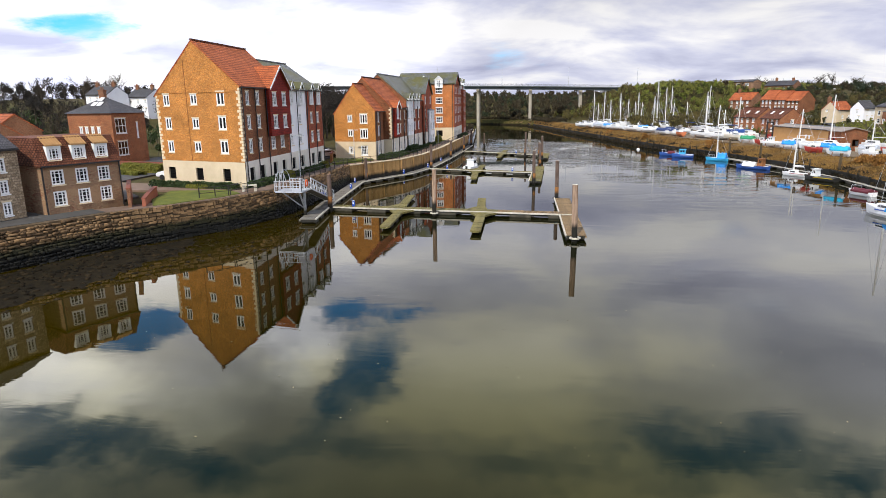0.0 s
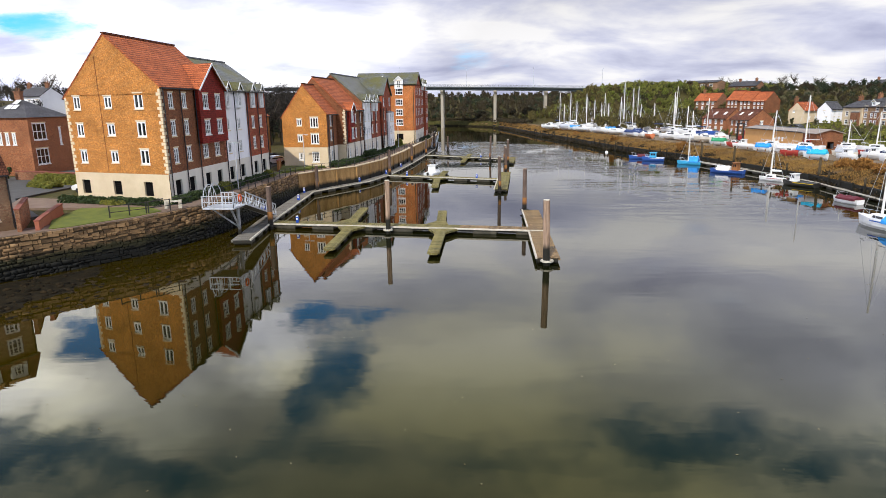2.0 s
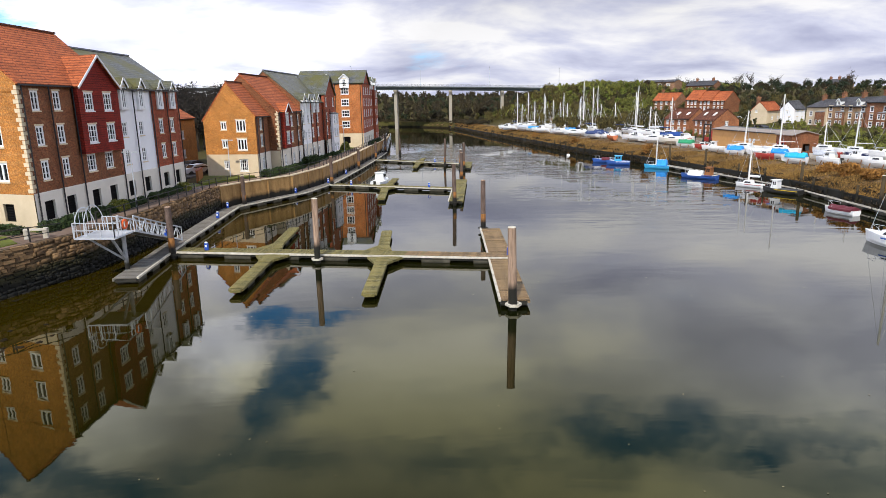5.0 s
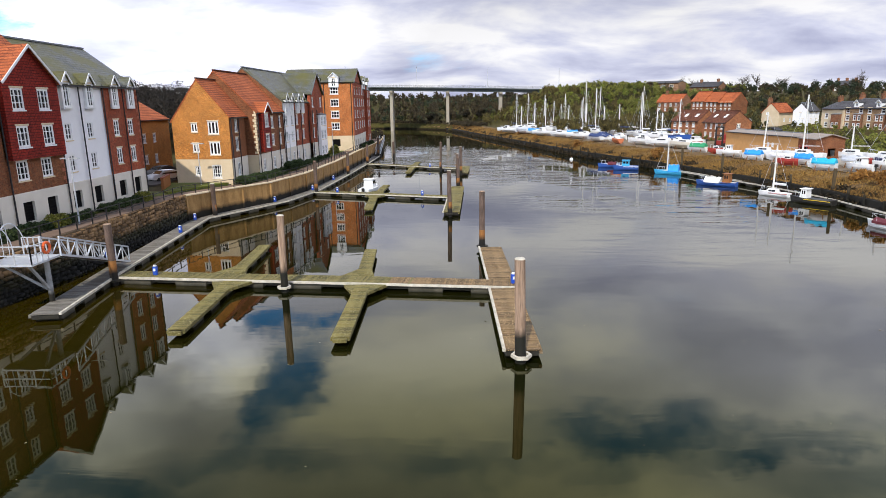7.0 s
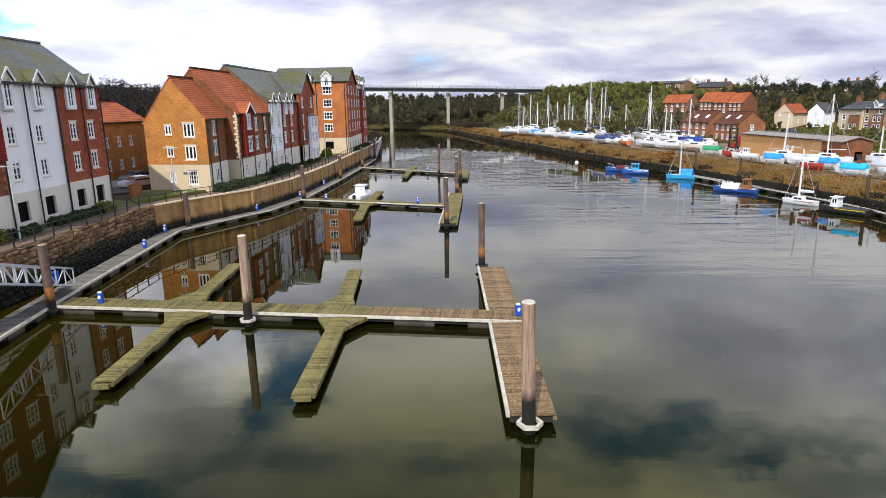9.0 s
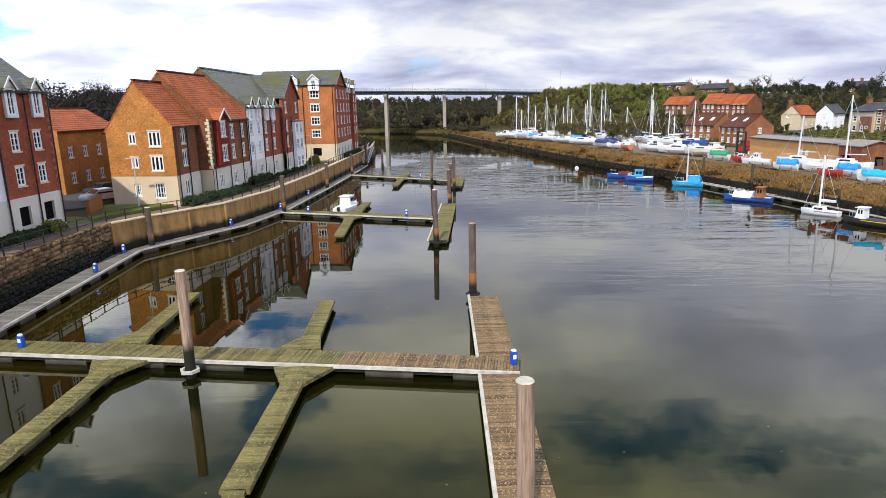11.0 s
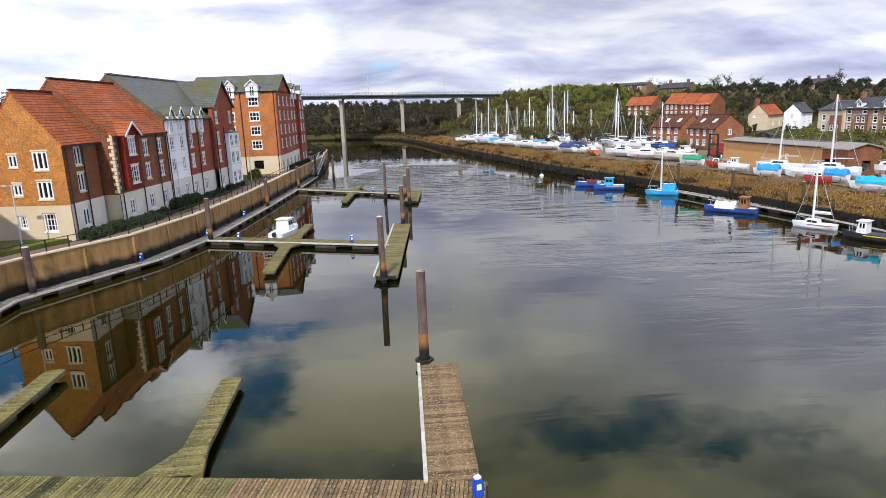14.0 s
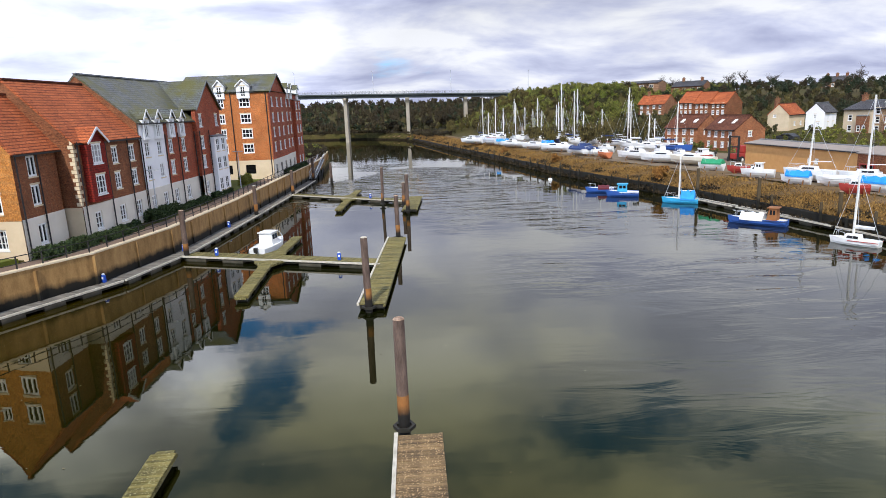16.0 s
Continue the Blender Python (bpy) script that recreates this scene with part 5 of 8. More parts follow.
# -- smaller houses: walls with windows, gabled roof, chimneys --
def house(name, label, at, turn, L, D, eave, ridge, wall_mat, roof_mat, cols=(), rows=(), w=0.9, h=1.2, ends=(), chimneys=(), bars=(2, 2), style="white", hip=0.0, skylights=(), base=None, group="", sink=1.5, category="house", dormers=(), bays=()):
    """Front along local u at v = 0 facing right of u; at: the front's left corner as seen from the road."""
    b = thing(name, label, category, group=group)
    c, s = math.cos(radians(turn)), math.sin(radians(turn))
    p = Plan(at[:2], (c, s))
    z0 = at[2]
    e, r = z0 + eave, z0 + ridge
    rs = [z0 + x for x in rows]
    bm = bmesh.new()
    a, q = p.at(0, 0), p.at(L, 0)
    holes = [set_window(b, a, q, u, z, w, h, bars, style) for u in cols for z in rs]
    wall(bm, a, q, z0 - sink, e, holes)
    wall(bm, p.at(L, D), p.at(0, D), z0 - sink, e)
    for u, facing in ((0, -1), (L, 1)):
        aa, bb = (p.at(u, D), p.at(u, 0)) if facing < 0 else (p.at(u, 0), p.at(u, D))
        hs = [set_window(b, aa, bb, (D - v) if facing < 0 else v, z0 + z, ww, hh, bars, style) for f, v, z, ww, hh in ends if f == facing]
        wall(bm, aa, bb, z0 - sink, e, hs)
        if not hip:
            face(bm, [(*aa, e), (*bb, e), p.at(u, D / 2, r)])
    part("wall", bm, M[wall_mat], b)
    if hip:
        bm = bmesh.new()
        o = 0.3
        k = [p.at(-o, -o, e), p.at(L + o, -o, e), p.at(L + o, D + o, e), p.at(-o, D + o, e)]
        r0, r1 = p.at(hip, D / 2, r), p.at(L - hip, D / 2, r)
        for f in ([k[0], k[1], r1, r0], [k[1], k[2], r1], [k[2], k[3], r0, r1], [k[3], k[0], r0], k):
            face(bm, f)
        roof = part("roof", bm, M[roof_mat], b)
    else:
        roof = gable_roof(b, p, 0, L, 0, D, e, e, r, material=roof_mat)
    for u, v in chimneys:
        bm = bmesh.new()
        x, y = p.at(u, v)
        box(bm, x - 0.45, x + 0.45, y - 0.35, y + 0.35, e, r + 1.1)
        box(bm, x - 0.55, x + 0.55, y - 0.45, y + 0.45, r + 1.1, r + 1.25)
        for k in (-0.2, 0.2):
            tube(bm, (x + k, y, r + 1.25), (x + k, y, r + 1.65), 0.12, 0.1, 6)
        part("chimney", bm, M["brick_old"], b)
    for u, f in skylights:
        bm = bmesh.new()
        k = (r - e) / (D / 2)
        va, vb = D / 2 * f - 0.45, D / 2 * f + 0.45
        solid(bm, [p.at(u - 0.4, va, e + va * k + 0.22), p.at(u + 0.4, va, e + va * k + 0.22), p.at(u + 0.4, vb, e + vb * k + 0.22), p.at(u - 0.4, vb, e + vb * k + 0.22)], (0, 0, 0.06))
        part("skylight", bm, M["white_paint"], b)
    for u in dormers:
        gablet(b, p, u, 0.3, e + 0.1, 1.1, 1.1, 0.6, roof_mat, 1.2)
    for u, z, wd in bays:
        gable_bay(b, p, u - wd / 2, u + wd / 2, 0, 0.7, z0 - 0.5, z0 + z, 0, "brick_old", (u - wd / 4, u + wd / 4), [x for x in rs if x < z0 + z - 1], wd / 2 - 0.35, h, bars=(1, 2), style="sill")
    return b


G = lambda x, y: float(ground_height(x, y))  # noqa: E731

# left bank, downstream of the flats
house("stone_warehouse", "old rubble stone warehouse with dark slate roof and white sashes", (-38.0, 28.2, GROUND), 77, 10.8, 9.0, 5.85, 8.6, "stone_warehouse", "slate_dark",
      (1.5, 3.6, 5.7, 7.6, 9.3), (0.35, 2.15, 3.95), 0.75, 1.15, [(1, 3.0, 2.3, 0.75, 1.15)], bars=(2, 4), category="warehouse", sink=0.5)


def mansard_house():
    b = thing("mansard_house", "brick and stone riverside house with tiled mansard roof", "house")
    p = Plan((-34.4, 39.6), (2.7, 6.0))
    L, D, g = 6.9, 8.0, GROUND
    bm = bmesh.new()
    a, c = p.at(0, 0), p.at(L, 0)
    holes = [set_window(b, a, c, u, z, 1.1, 1.3, (3, 4), "sill") for u in (1.3, 3.4, 5.4) for z in (g + 0.65, g + 2.5)]
    wall(bm, a, c, g - 0.5, g + 4.15, holes)
    wall(bm, p.at(L, 0), p.at(L, D), g - 0.5, g + 4.15)
    wall(bm, p.at(0, D), p.at(0, 0), g - 0.5, g + 4.15)
    wall(bm, p.at(L, D), p.at(0, D), g - 0.5, g + 4.15)
    part("wall", bm, M["stone_patched"], b, "patched red brick and sandstone wall")
    bm = bmesh.new()
    e, t = g + 4.15, g + 6.55
    o = 0.2
    low = [p.at(-o, -o, e), p.at(L + o, -o, e), p.at(L + o, D + o, e), p.at(-o, D + o, e)]
    hi = [p.at(0, 0.75, t), p.at(L, 0.75, t), p.at(L, D - 0.75, t), p.at(0, D - 0.75, t)]
    for i in range(4):
        j = (i + 1) % 4
        face(bm, [low[i], low[j], hi[j], hi[i]])
    face(bm, hi)
    face(bm, low)
    part("roof", bm, M["tile_brown"], b, "brown tiled mansard roof")
    for u in (1.3, 3.4, 5.4):
        bm = bmesh.new()
        aa, bb = p.at(u - 0.6, -0.02), p.at(u + 0.6, -0.02)
        hole = [set_window(b, aa, bb, 0.6, e + 0.5, 0.95, 1.05, (3, 4), "sill")]
        wall(bm, aa, bb, e + 0.2, e + 1.7, hole)
        for q in (-0.6, 0.6):
            face(bm, [p.at(u + q, -0.02, e + 0.2), p.at(u + q, 0.9, e + 0.2), p.at(u + q, 0.9, e + 1.7), p.at(u + q, -0.02, e + 1.7)])
        d = part("dormer", bm, M["upvc"], b)
        bm = bmesh.new()
        solid(bm, [p.at(u - 0.7, -0.15, e + 1.7), p.at(u + 0.7, -0.15, e + 1.7), p.at(u + 0.7, 1.0, e + 2.4), p.at(u - 0.7, 1.0, e + 2.4)], (0, 0, 0.1))
        part("dormer_roof", bm, M["dormer_tan"], d, "ribbed tan dormer roof")
        for k in range(6):
            q = u - 0.62 + k * 0.248
            bm = bmesh.new()
            beam(bm, p.at(q, -0.15, e + 1.83), p.at(q, 1.0, e + 2.53), 0.05, 0.07)
            part("roof_rib", bm, M["dormer_tan"], d)
    bm = bmesh.new()
    beam(bm, p.at(0, -0.28, e), p.at(L, -0.28, e), 0.14, 0.12)
    for u in (0.05, L - 0.05):
        tube(bm, p.at(u, -0.12, g), p.at(u, -0.12, e), 0.07, n=6)
    part("gutter", bm, M["pipe"], b)


mansard_house()
house("villa", "brown brick villa with slate hipped roof and white windows", (-67.2, 84.0, GROUND), -2, 7.9, 8.2, 8.1, 10.6, "brick_villa", "slate_dark", (2.2, 3.2, 4.3, 5.4), (4.3,), 0.6, 1.7,
      [(1, 2.0, 4.9, 2.6, 2.4), (1, 2.0, 1.4, 2.4, 2.3), (1, 6.0, 4.0, 0.5, 2.6)], ((3.4, 4.4),), bars=(3, 2), hip=3.7, skylights=((3.6, 0.5), (4.6, 0.5), (4.0, 0.78)))
for x, y, turn, L in ((-116, 152, -12, 8), (-108, 158, -12, 7.5), (-101, 164, -12, 8), (-95, 172, -12, 8)):
    house("hillside_house", "white rendered house with slate roof on the hillside", (x, y, G(x, y)), turn, L, 7, 4.9, 7.0, "render_white", "slate_dark", (1.6, 4.2, 6.8), (0.9, 3.0), 0.8, 1.1, (), ((1, 3.5), (L - 1, 3.5)), group="hillside houses")
for x, y, turn in ((-76, 72, -35), (-84, 84, -35)):
    house("red_roofed_house", "low house with bright red pantile roof", (x, y, G(x, y)), turn, 9, 7, 4.2, 6.8, "brick_old", "tile_orange", (2, 4.5, 7), (2.2,), group="red-roofed houses")
house("brick_house", "buff brick house behind the flats with orange pantile roof", (-36.8, 104.0, GROUND), 90, 13.0, 8.5, 7.4, 9.9, "brick_buff", "tile_orange", (2.0, 5.0, 8.0), (1.2, 4.2), 0.9, 1.2, [(-1, 1.6, 1.2, 0.9, 1.2)])

def shed_end():
    """Brick office at the end of the shed, with an open red-framed bay and a pale notice."""
    b = thing("yard_office", "brown brick yard office with open red-framed bay and white notice", "office")
    p = Plan((61.25, 119.6), (math.cos(radians(-84)), math.sin(radians(-84))))
    z, e, D = 2.85, 6.45, 4.6
    bm = bmesh.new()
    a, q = p.at(0, 0), p.at(4.2, 0)
    wall(bm, a, q, z - 1, e, [(0.5, 2.6, z + 0.4, z + 2.3)], 0.5)
    wall(bm, q, p.at(4.2, D), z - 1, e, [(2.0, 3.2, z + 0.9, z + 2.1)])
    wall(bm, p.at(4.2, D), p.at(0, D), z - 1, e)
    face(bm, [(*q, e), p.at(4.2, D, e), p.at(4.2, D / 2, e + 0.62)])
    part("wall", bm, M["brick_mix"], b)
    # black sheet standing in for the shade within the open bay
    bm = bmesh.new()
    solid(bm, [p.at(0.4, 0.7, z + 0.2), p.at(2.7, 0.7, z + 0.2), p.at(2.7, 0.7, z + 2.4), p.at(0.4, 0.7, z + 2.4)], (0.1, 0, 0))
    part("bay_back", bm, M["void"], b)
    for u in (0.5, 1.55, 2.6):
        bm = bmesh.new()
        beam(bm, p.at(u, -0.04, z + 0.4), p.at(u, -0.04, z + 2.3), 0.12, 0.12, (1, 0, 0))
        part("bay_post", bm, M["gel_red"], b)
    for h in (0.4, 1.1, 2.3):
        bm = bmesh.new()
        beam(bm, p.at(0.44, -0.05, z + h), p.at(2.66, -0.05, z + h), 0.1, 0.13)
        part("bay_rail", bm, M["gel_red"], b)
    bm = bmesh.new()
    solid(bm, [p.at(2.95, -0.06, z + 0.7), p.at(3.85, -0.06, z + 0.7), p.at(3.85, -0.06, z + 1.7), p.at(2.95, -0.06, z + 1.7)], (-0.04, 0, 0))
    part("notice", bm, M["white_paint"], b, "white notice board")
    bm = bmesh.new()
    for v0, v1, h0, h1 in ((-0.3, D / 2, e - 0.02, e + 0.66), (D + 0.3, D / 2, e - 0.02, e + 0.66)):
        roof_slab(bm, p.at(-0.05, v0, h0), p.at(4.5, v0, h0), p.at(4.5, v1, h1), p.at(-0.05, v1, h1), 0.12)
    part("roof", bm, M["shed_roof"], b, "pale corrugated roof")


# right bank: the shed, brick flats, terraces and cottages
house("boatyard_shed", "long low tan-clad boatyard shed with pale corrugated roof", (59.0, 141.0, 2.85), -84, 21.5, 4.6, 3.6, 3.95, "shed_wall", "shed_roof", (13.6, 14.9), (1.7,), 0.7, 0.7, (), category="shed", style="sill")
shed_end()
house("brick_flats", "two-storey brick house with brown tiled roof and skylights", (62.6, 183.0, 3.5), -62, 8.4, 7.0, 3.9, 6.4, "brick_villa", "tile_brown", (1.1, 3.0, 5.0, 7.0), (0.8, 2.5), 0.8, 1.0, [(1, 2.2, 2.5, 0.8, 1.0), (1, 5.2, 2.5, 0.8, 1.0)], skylights=((3.4, 0.45), (6.6, 0.45)), group="boatyard houses")
house("brick_flats", "two-storey orange brick house with brown tiled roof", (65.4, 169.6, 3.5), -76, 8.2, 6.6, 3.9, 6.3, "brick_villa", "tile_brown", (1.2, 3.1, 5.0, 6.9), (0.6, 2.5), 0.85, 1.05, [(1, 3.3, 2.6, 0.9, 1.0)], skylights=((2.4, 0.5), (6.0, 0.5)), group="boatyard houses")
house("red_terrace", "terrace end house with stone gable and red pantile roof", (82.0, 259.5, G(82, 256)), -52, 10, 7.5, 3.9, 6.7, "brick_old", "tile_orange", (1.6, 4, 6.2, 8.4), (0.8, 2.5), 0.9, 1.0, (), ((2, 3.7),), group="red-roofed terrace")
for k in range(3):
    x, y = 86.4 + 2.75 * k, 236.0 - 4.4 * k
    house("red_terrace", "brick terrace house with red pantile roof and white balcony windows", (x, y, 7.9), -58, 5.2, 7.5, 4.2 - 0.25 * k, 7.3 - 0.3 * k, "brick_mix", "tile_orange", (1.1, 2.6, 4.1), (0.7, 2.6), 0.8, 1.2, group="red-roofed terrace")
house("skyline_house", "dark brick house with white windows on the ridge", (105, 290, 13.2), -45, 12, 8, 4.6, 6.4, "brick_old", "slate_dark", (2, 5, 8, 10.5), (0.6, 2.7), 1.3, 1.2, (), ((3, 4), (10, 4)), group="skyline houses")
house("skyline_house", "low house with dark roof and chimneys on the skyline", (170, 302, G(170, 302) - 0.6), -52, 9, 8, 2.8, 4.8, "stone_old", "slate_dark", (2, 4.5, 7), (0.9,), 1.0, 1.2, (), ((1, 4), (4.5, 4), (8, 4)), group="skyline houses")
house("long_building", "long low stone building with pale windows on the ridge", (92, 305, G(94, 303)), -45, 14, 7, 2.6, 3.4, "stone_old", "slate_dark", (3, 7, 11), (0.9,), 1.8, 1.0)
house("cottage", "cream rendered cottage with red pantile roof", (90.0, 184.0, 5.9), 30, 6.2, 4.8, 3.2, 5.4, "render_cream", "tile_orange", (2.4, 4.8), (0.8,), 0.7, 0.9, [(-1, 3.2, 2.6, 0.7, 0.8)], ((0.6, 3.2),), group="cottages")
house("cottage", "white gabled cottage with dark slate roof", (94.2, 178.2, 6.0), 30, 4.6, 3.9, 3.5, 5.3, "render_white", "slate_dark", (1.4, 3.3), (0.6, 2.1), 0.6, 0.85, [(-1, 2.0, 2.2, 0.6, 0.85), (-1, 1.3, 0.6, 0.6, 0.85)], (), group="cottages")
for k, (x, y, L, wallm, e, r) in enumerate(((89.4, 171.0, 6.0, "render_cream", 4.9, 6.4), (91.2, 166.0, 6.4, "stone_pale", 5.0, 6.9), (92.4, 160.4, 6.4, "stone_pale", 5.0, 6.9), (93.4, 154.4, 6.4, "brick_old", 6.0, 7.4), (94.2, 148.4, 6.6, "brick_mix", 7.0, 8.6), (94.8, 142.0, 6.6, "brick_mix", 7.0, 8.6))):
    house("victorian_terrace", "brown brick Victorian terrace house with white bay windows", (x + 4.0, y, G(x, y) - 0.1), -74, L, 9, e, r, wallm, "slate_dark", (1.4, 4.6), (0.7, 2.4, 4.0) if e > 4.9 else (0.8, 2.8), 0.95, 1.15, (), ((0.5, 4.5),), bars=(1, 2), dormers=(3.1,) if k in (1, 2) else (), bays=((4.4, 3.7, 2.2),), group="Victorian terrace")


# ---- pontoons ----
BOARDS = {}


def board_mesh(width, pitch, material):
    key = (round(width, 2), pitch, material)
    if key not in BOARDS:
        bm = bmesh.new()
        box(bm, -(pitch - 0.022) / 2, (pitch - 0.022) / 2, -width / 2, width / 2, -0.045, 0)
        BOARDS[key] = mesh_of("board", bm, M[material])
    return BOARDS[key]


def pontoon(name, label, a, b, width, material, pitch=0.16, apart=False, deck=0.5, mats=None, edge="waler", gaps=3.0, group="pontoons", edges=(1, -1), bare="deck_moss_joined"):
    """A floating walkway from a to b: boards, edge timbers and concrete floats."""
    a, b = Vector(a), Vector(b)
    d = (b - a).normalized()
    n, L = Vector((-d.y, d.x)), (b - a).length
    ang = math.atan2(d.y, d.x)
    t = thing(name, label, "pontoon", group=group)
    count = int(L / pitch)
    # boards run to the edge where no pale timber closes it
    lo, hi = (-width / 2 + (0.15 if -1 in edges else 0.01)), (width / 2 - (0.15 if 1 in edges else 0.01))
    inner, mid = hi - lo, n * ((hi + lo) / 2)
    if apart:
        for k in range(count):
            p = a + d * (pitch * (k + 0.5)) + mid
            mat = mats(p) if mats else material
            piece("board", board_mesh(inner, pitch, mat), t, pose(p.x, p.y, deck + rng.normal() * 0.006, rng.normal() * 0.25, rng.normal() * 0.4, math.degrees(ang) + rng.normal() * 0.25))
    else:
        bm = bmesh.new()
        for k in range(count):
            p = a + d * (pitch * (k + 0.5)) + mid
            q = [p + d * (s * (pitch - 0.02) / 2) + n * (w * inner / 2) for s, w in ((-1, -1), (1, -1), (1, 1), (-1, 1))]
            prism(bm, [(v.x, v.y) for v in q], deck - 0.045, deck + rng.normal() * 0.006)
        tagged(part("decking", bm, M[material], t), kind="stuff")
    for s in (1, -1):
        bm = bmesh.new()
        o = n * (s * (width / 2 - 0.075))
        z = deck - (0.01 if s in edges else 0.13)
        beam(bm, (*(a + o), z), (*(b + o), z), 0.15, 0.15)
        part("edge_timber", bm, M[edge if s in edges else bare], t)
    bm = bmesh.new()
    beam(bm, (*a, deck - 0.2), (*b, deck - 0.2), width - 0.36, 0.22)
    part("frame", bm, M["dark_timber"], t)
    k, at = 0, 0.4
    while at < L - 1.2:
        bm = bmesh.new()
        p, q = a + d * at, a + d * min(at + gaps * 0.55, L - 0.2)
        beam(bm, (*p, 0.02), (*q, 0.02), width - 0.34, 0.62)
        part("float", bm, M["float"], t)
        at += gaps
    return t


def finger(root, tip, width, material, label, joined=False):
    """A berth finger with a flared root."""
    root, tip = Vector(root), Vector(tip)
    d = (tip - root).normalized()
    n = Vector((-d.y, d.x))
    t = pontoon("finger_pontoon", label, root, tip, width, material, 0.15, apart=not joined, edges=(), group="finger pontoons")
    for s, reach in ((1, 1.15), (-1, 0.25 if d.y > 0 else 0.8)):
        # the triangular root is boarded like the rest
        bm = bmesh.new()
        for k in range(9):
            f0, f1 = k / 9 + 0.008, (k + 1) / 9 - 0.008
            q = [root + d * (1.9 * f) + n * (s * (width / 2 + o * reach * (1 - f))) for f, o in ((f0, 0), (f0, 1), (f1, 1), (f1, 0))]
            if s > 0:
                q = q[::-1]
            prism(bm, [(v.x, v.y) for v in q], 0.3, 0.497 + rng.normal() * 0.004)
        tagged(part("root_flare", bm, M["deck_moss_joined"], t), kind="stuff")
    bm = bmesh.new()
    e = tip + d * 0.1
    beam(bm, (*(e - n * width * 0.36), 0.36), (*(e + n * width * 0.36), 0.36), 0.2, 0.2)
    part("tip_fender", bm, M["deck_moss_joined"], t)
    return t


def moss_split(p):
    return "deck_moss" if p.x < 3.5 + 1.2 * math.sin(p.x * 3) else "deck_brown"


# walkway along the quay
GREY = "grey weathered walkway pontoon floating along the quay"
WALKWAY = [(-16.5, 54.2), (-17.9, 64.2), (-20.2, 86.4), (-14.6, 98.2), (-12.8, 107.8), (-12.0, 129.6), (-11.6, 149.6), (-11.6, 170)]
for a, b in zip(WALKWAY, WALKWAY[1:]):
    step = (Vector(b) - Vector(a)).normalized() * 0.05
    pontoon("walkway_pontoon", GREY, a, Vector(b) - step, 1.85, "deck_grey", 0.15, edges=(-1,), bare="deck_grey")

# first jetty, second and third
pontoon("jetty_pontoon", "algae-green timber jetty with white edge timbers", (-16.6, 63.1), (11.9, 59.85), 1.95, "deck_moss", 0.15, True, mats=moss_split, gaps=4.2, edges=(-1,))
pontoon("jetty_pontoon", "algae-green timber jetty in still water", (-12.0, 107.0), (7.2, 100.6), 2.0, "deck_moss_joined", 0.16, gaps=4.0, edges=(-1,))
pontoon("jetty_pontoon", "pale distant timber jetty", (-10.8, 149.6), (8.3, 137.4), 2.0, "deck_moss_joined", 0.16, gaps=4.0, edges=(-1,))
pontoon("hammerhead_pontoon", "brown speckled hammerhead pontoon with white edge", (11.05, 48.4), (10.85, 58.9), 1.95, "deck_brown", 0.15, True, edges=(1,), bare="deck_brown_joined")
pontoon("hammerhead_pontoon", "brown speckled hammerhead pontoon with white edge", (10.82, 60.95), (10.58, 71.1), 1.95, "deck_brown", 0.15, True, edges=(1,), bare="deck_brown_joined")
pontoon("hammerhead_pontoon", "mossy brown hammerhead pontoon with pale inner edge", (7.15, 88.6), (7.85, 111.0), 1.95, "deck_moss_joined", 0.16, edges=(1,))
pontoon("hammerhead_pontoon", "distant mossy hammerhead pontoon", (8.7, 129.2), (9.3, 141.5), 2.0, "deck_moss_joined", 0.16, edges=())
MOSSY = "narrow algae-covered berth finger pontoon"
for root, tip in (((-7.9, 61.1), (-7.45, 51.4)), ((-8.4, 63.3), (-9.0, 72.6)), ((1.5, 60.0), (1.75, 50.2)), ((1.2, 62.2), (0.6, 70.5))):
    finger(root, tip, 1.0, "deck_moss", MOSSY)
for root, tip in (((-3.3, 103.0), (-2.6, 91.9)), ((-3.1, 105.2), (-2.9, 113.6)), ((-0.8, 142.2), (-1.0, 131.6)), ((-0.8, 144.6), (-0.4, 152.0))):
    finger(root, tip, 1.05, "deck_moss_joined", MOSSY, True)


# ---- mooring piles ----
def pile(x, y, top, r=0.25, material="pile", label="brown steel mooring pile with dark tide band"):
    t = thing("mooring_pile", label, "mooring pile", (x, y, 0), group="mooring piles")
    lean = rng.normal(0, 0.012, 2)
    bm = bmesh.new()
    tube(bm, (0, 0, -2.5), (lean[0] * top, lean[1] * top, top), r, r * 0.94, 16, caps=True)
    part("shaft", bm, M[material], t, smooth_faces=False)
    if material == "pile":
        # bare rusty steel in the splash zone
        hi = rng.uniform(1.65, 1.9)
        bm = bmesh.new()
        tube(bm, (lean[0] * 0.5, lean[1] * 0.5, 0.5), (lean[0] * hi, lean[1] * hi, hi), r * 1.012, r * 0.995, 16, caps=False)
        part("rust_band", bm, M["rust_band"], t, "bright orange rust band")
    bm = bmesh.new()
    tube(bm, (lean[0] * top, lean[1] * top, top), (lean[0] * top, lean[1] * top, top + 0.05), r * 0.97, r * 0.8, 16)
    part("cap", bm, M["waler" if rng.random() < 0.5 else "pile_tan"], t, "weathered pale pile top")
    bm = bmesh.new()
    rings = []
    for rr, z in ((r * 1.35, 0.28), (r * 1.9, 0.28), (r * 1.9, 0.43), (r * 1.35, 0.43)):
        rings.append([bm.verts.new((math.cos(k * math.tau / 6) * rr, math.sin(k * math.tau / 6) * rr, z)) for k in range(6)])
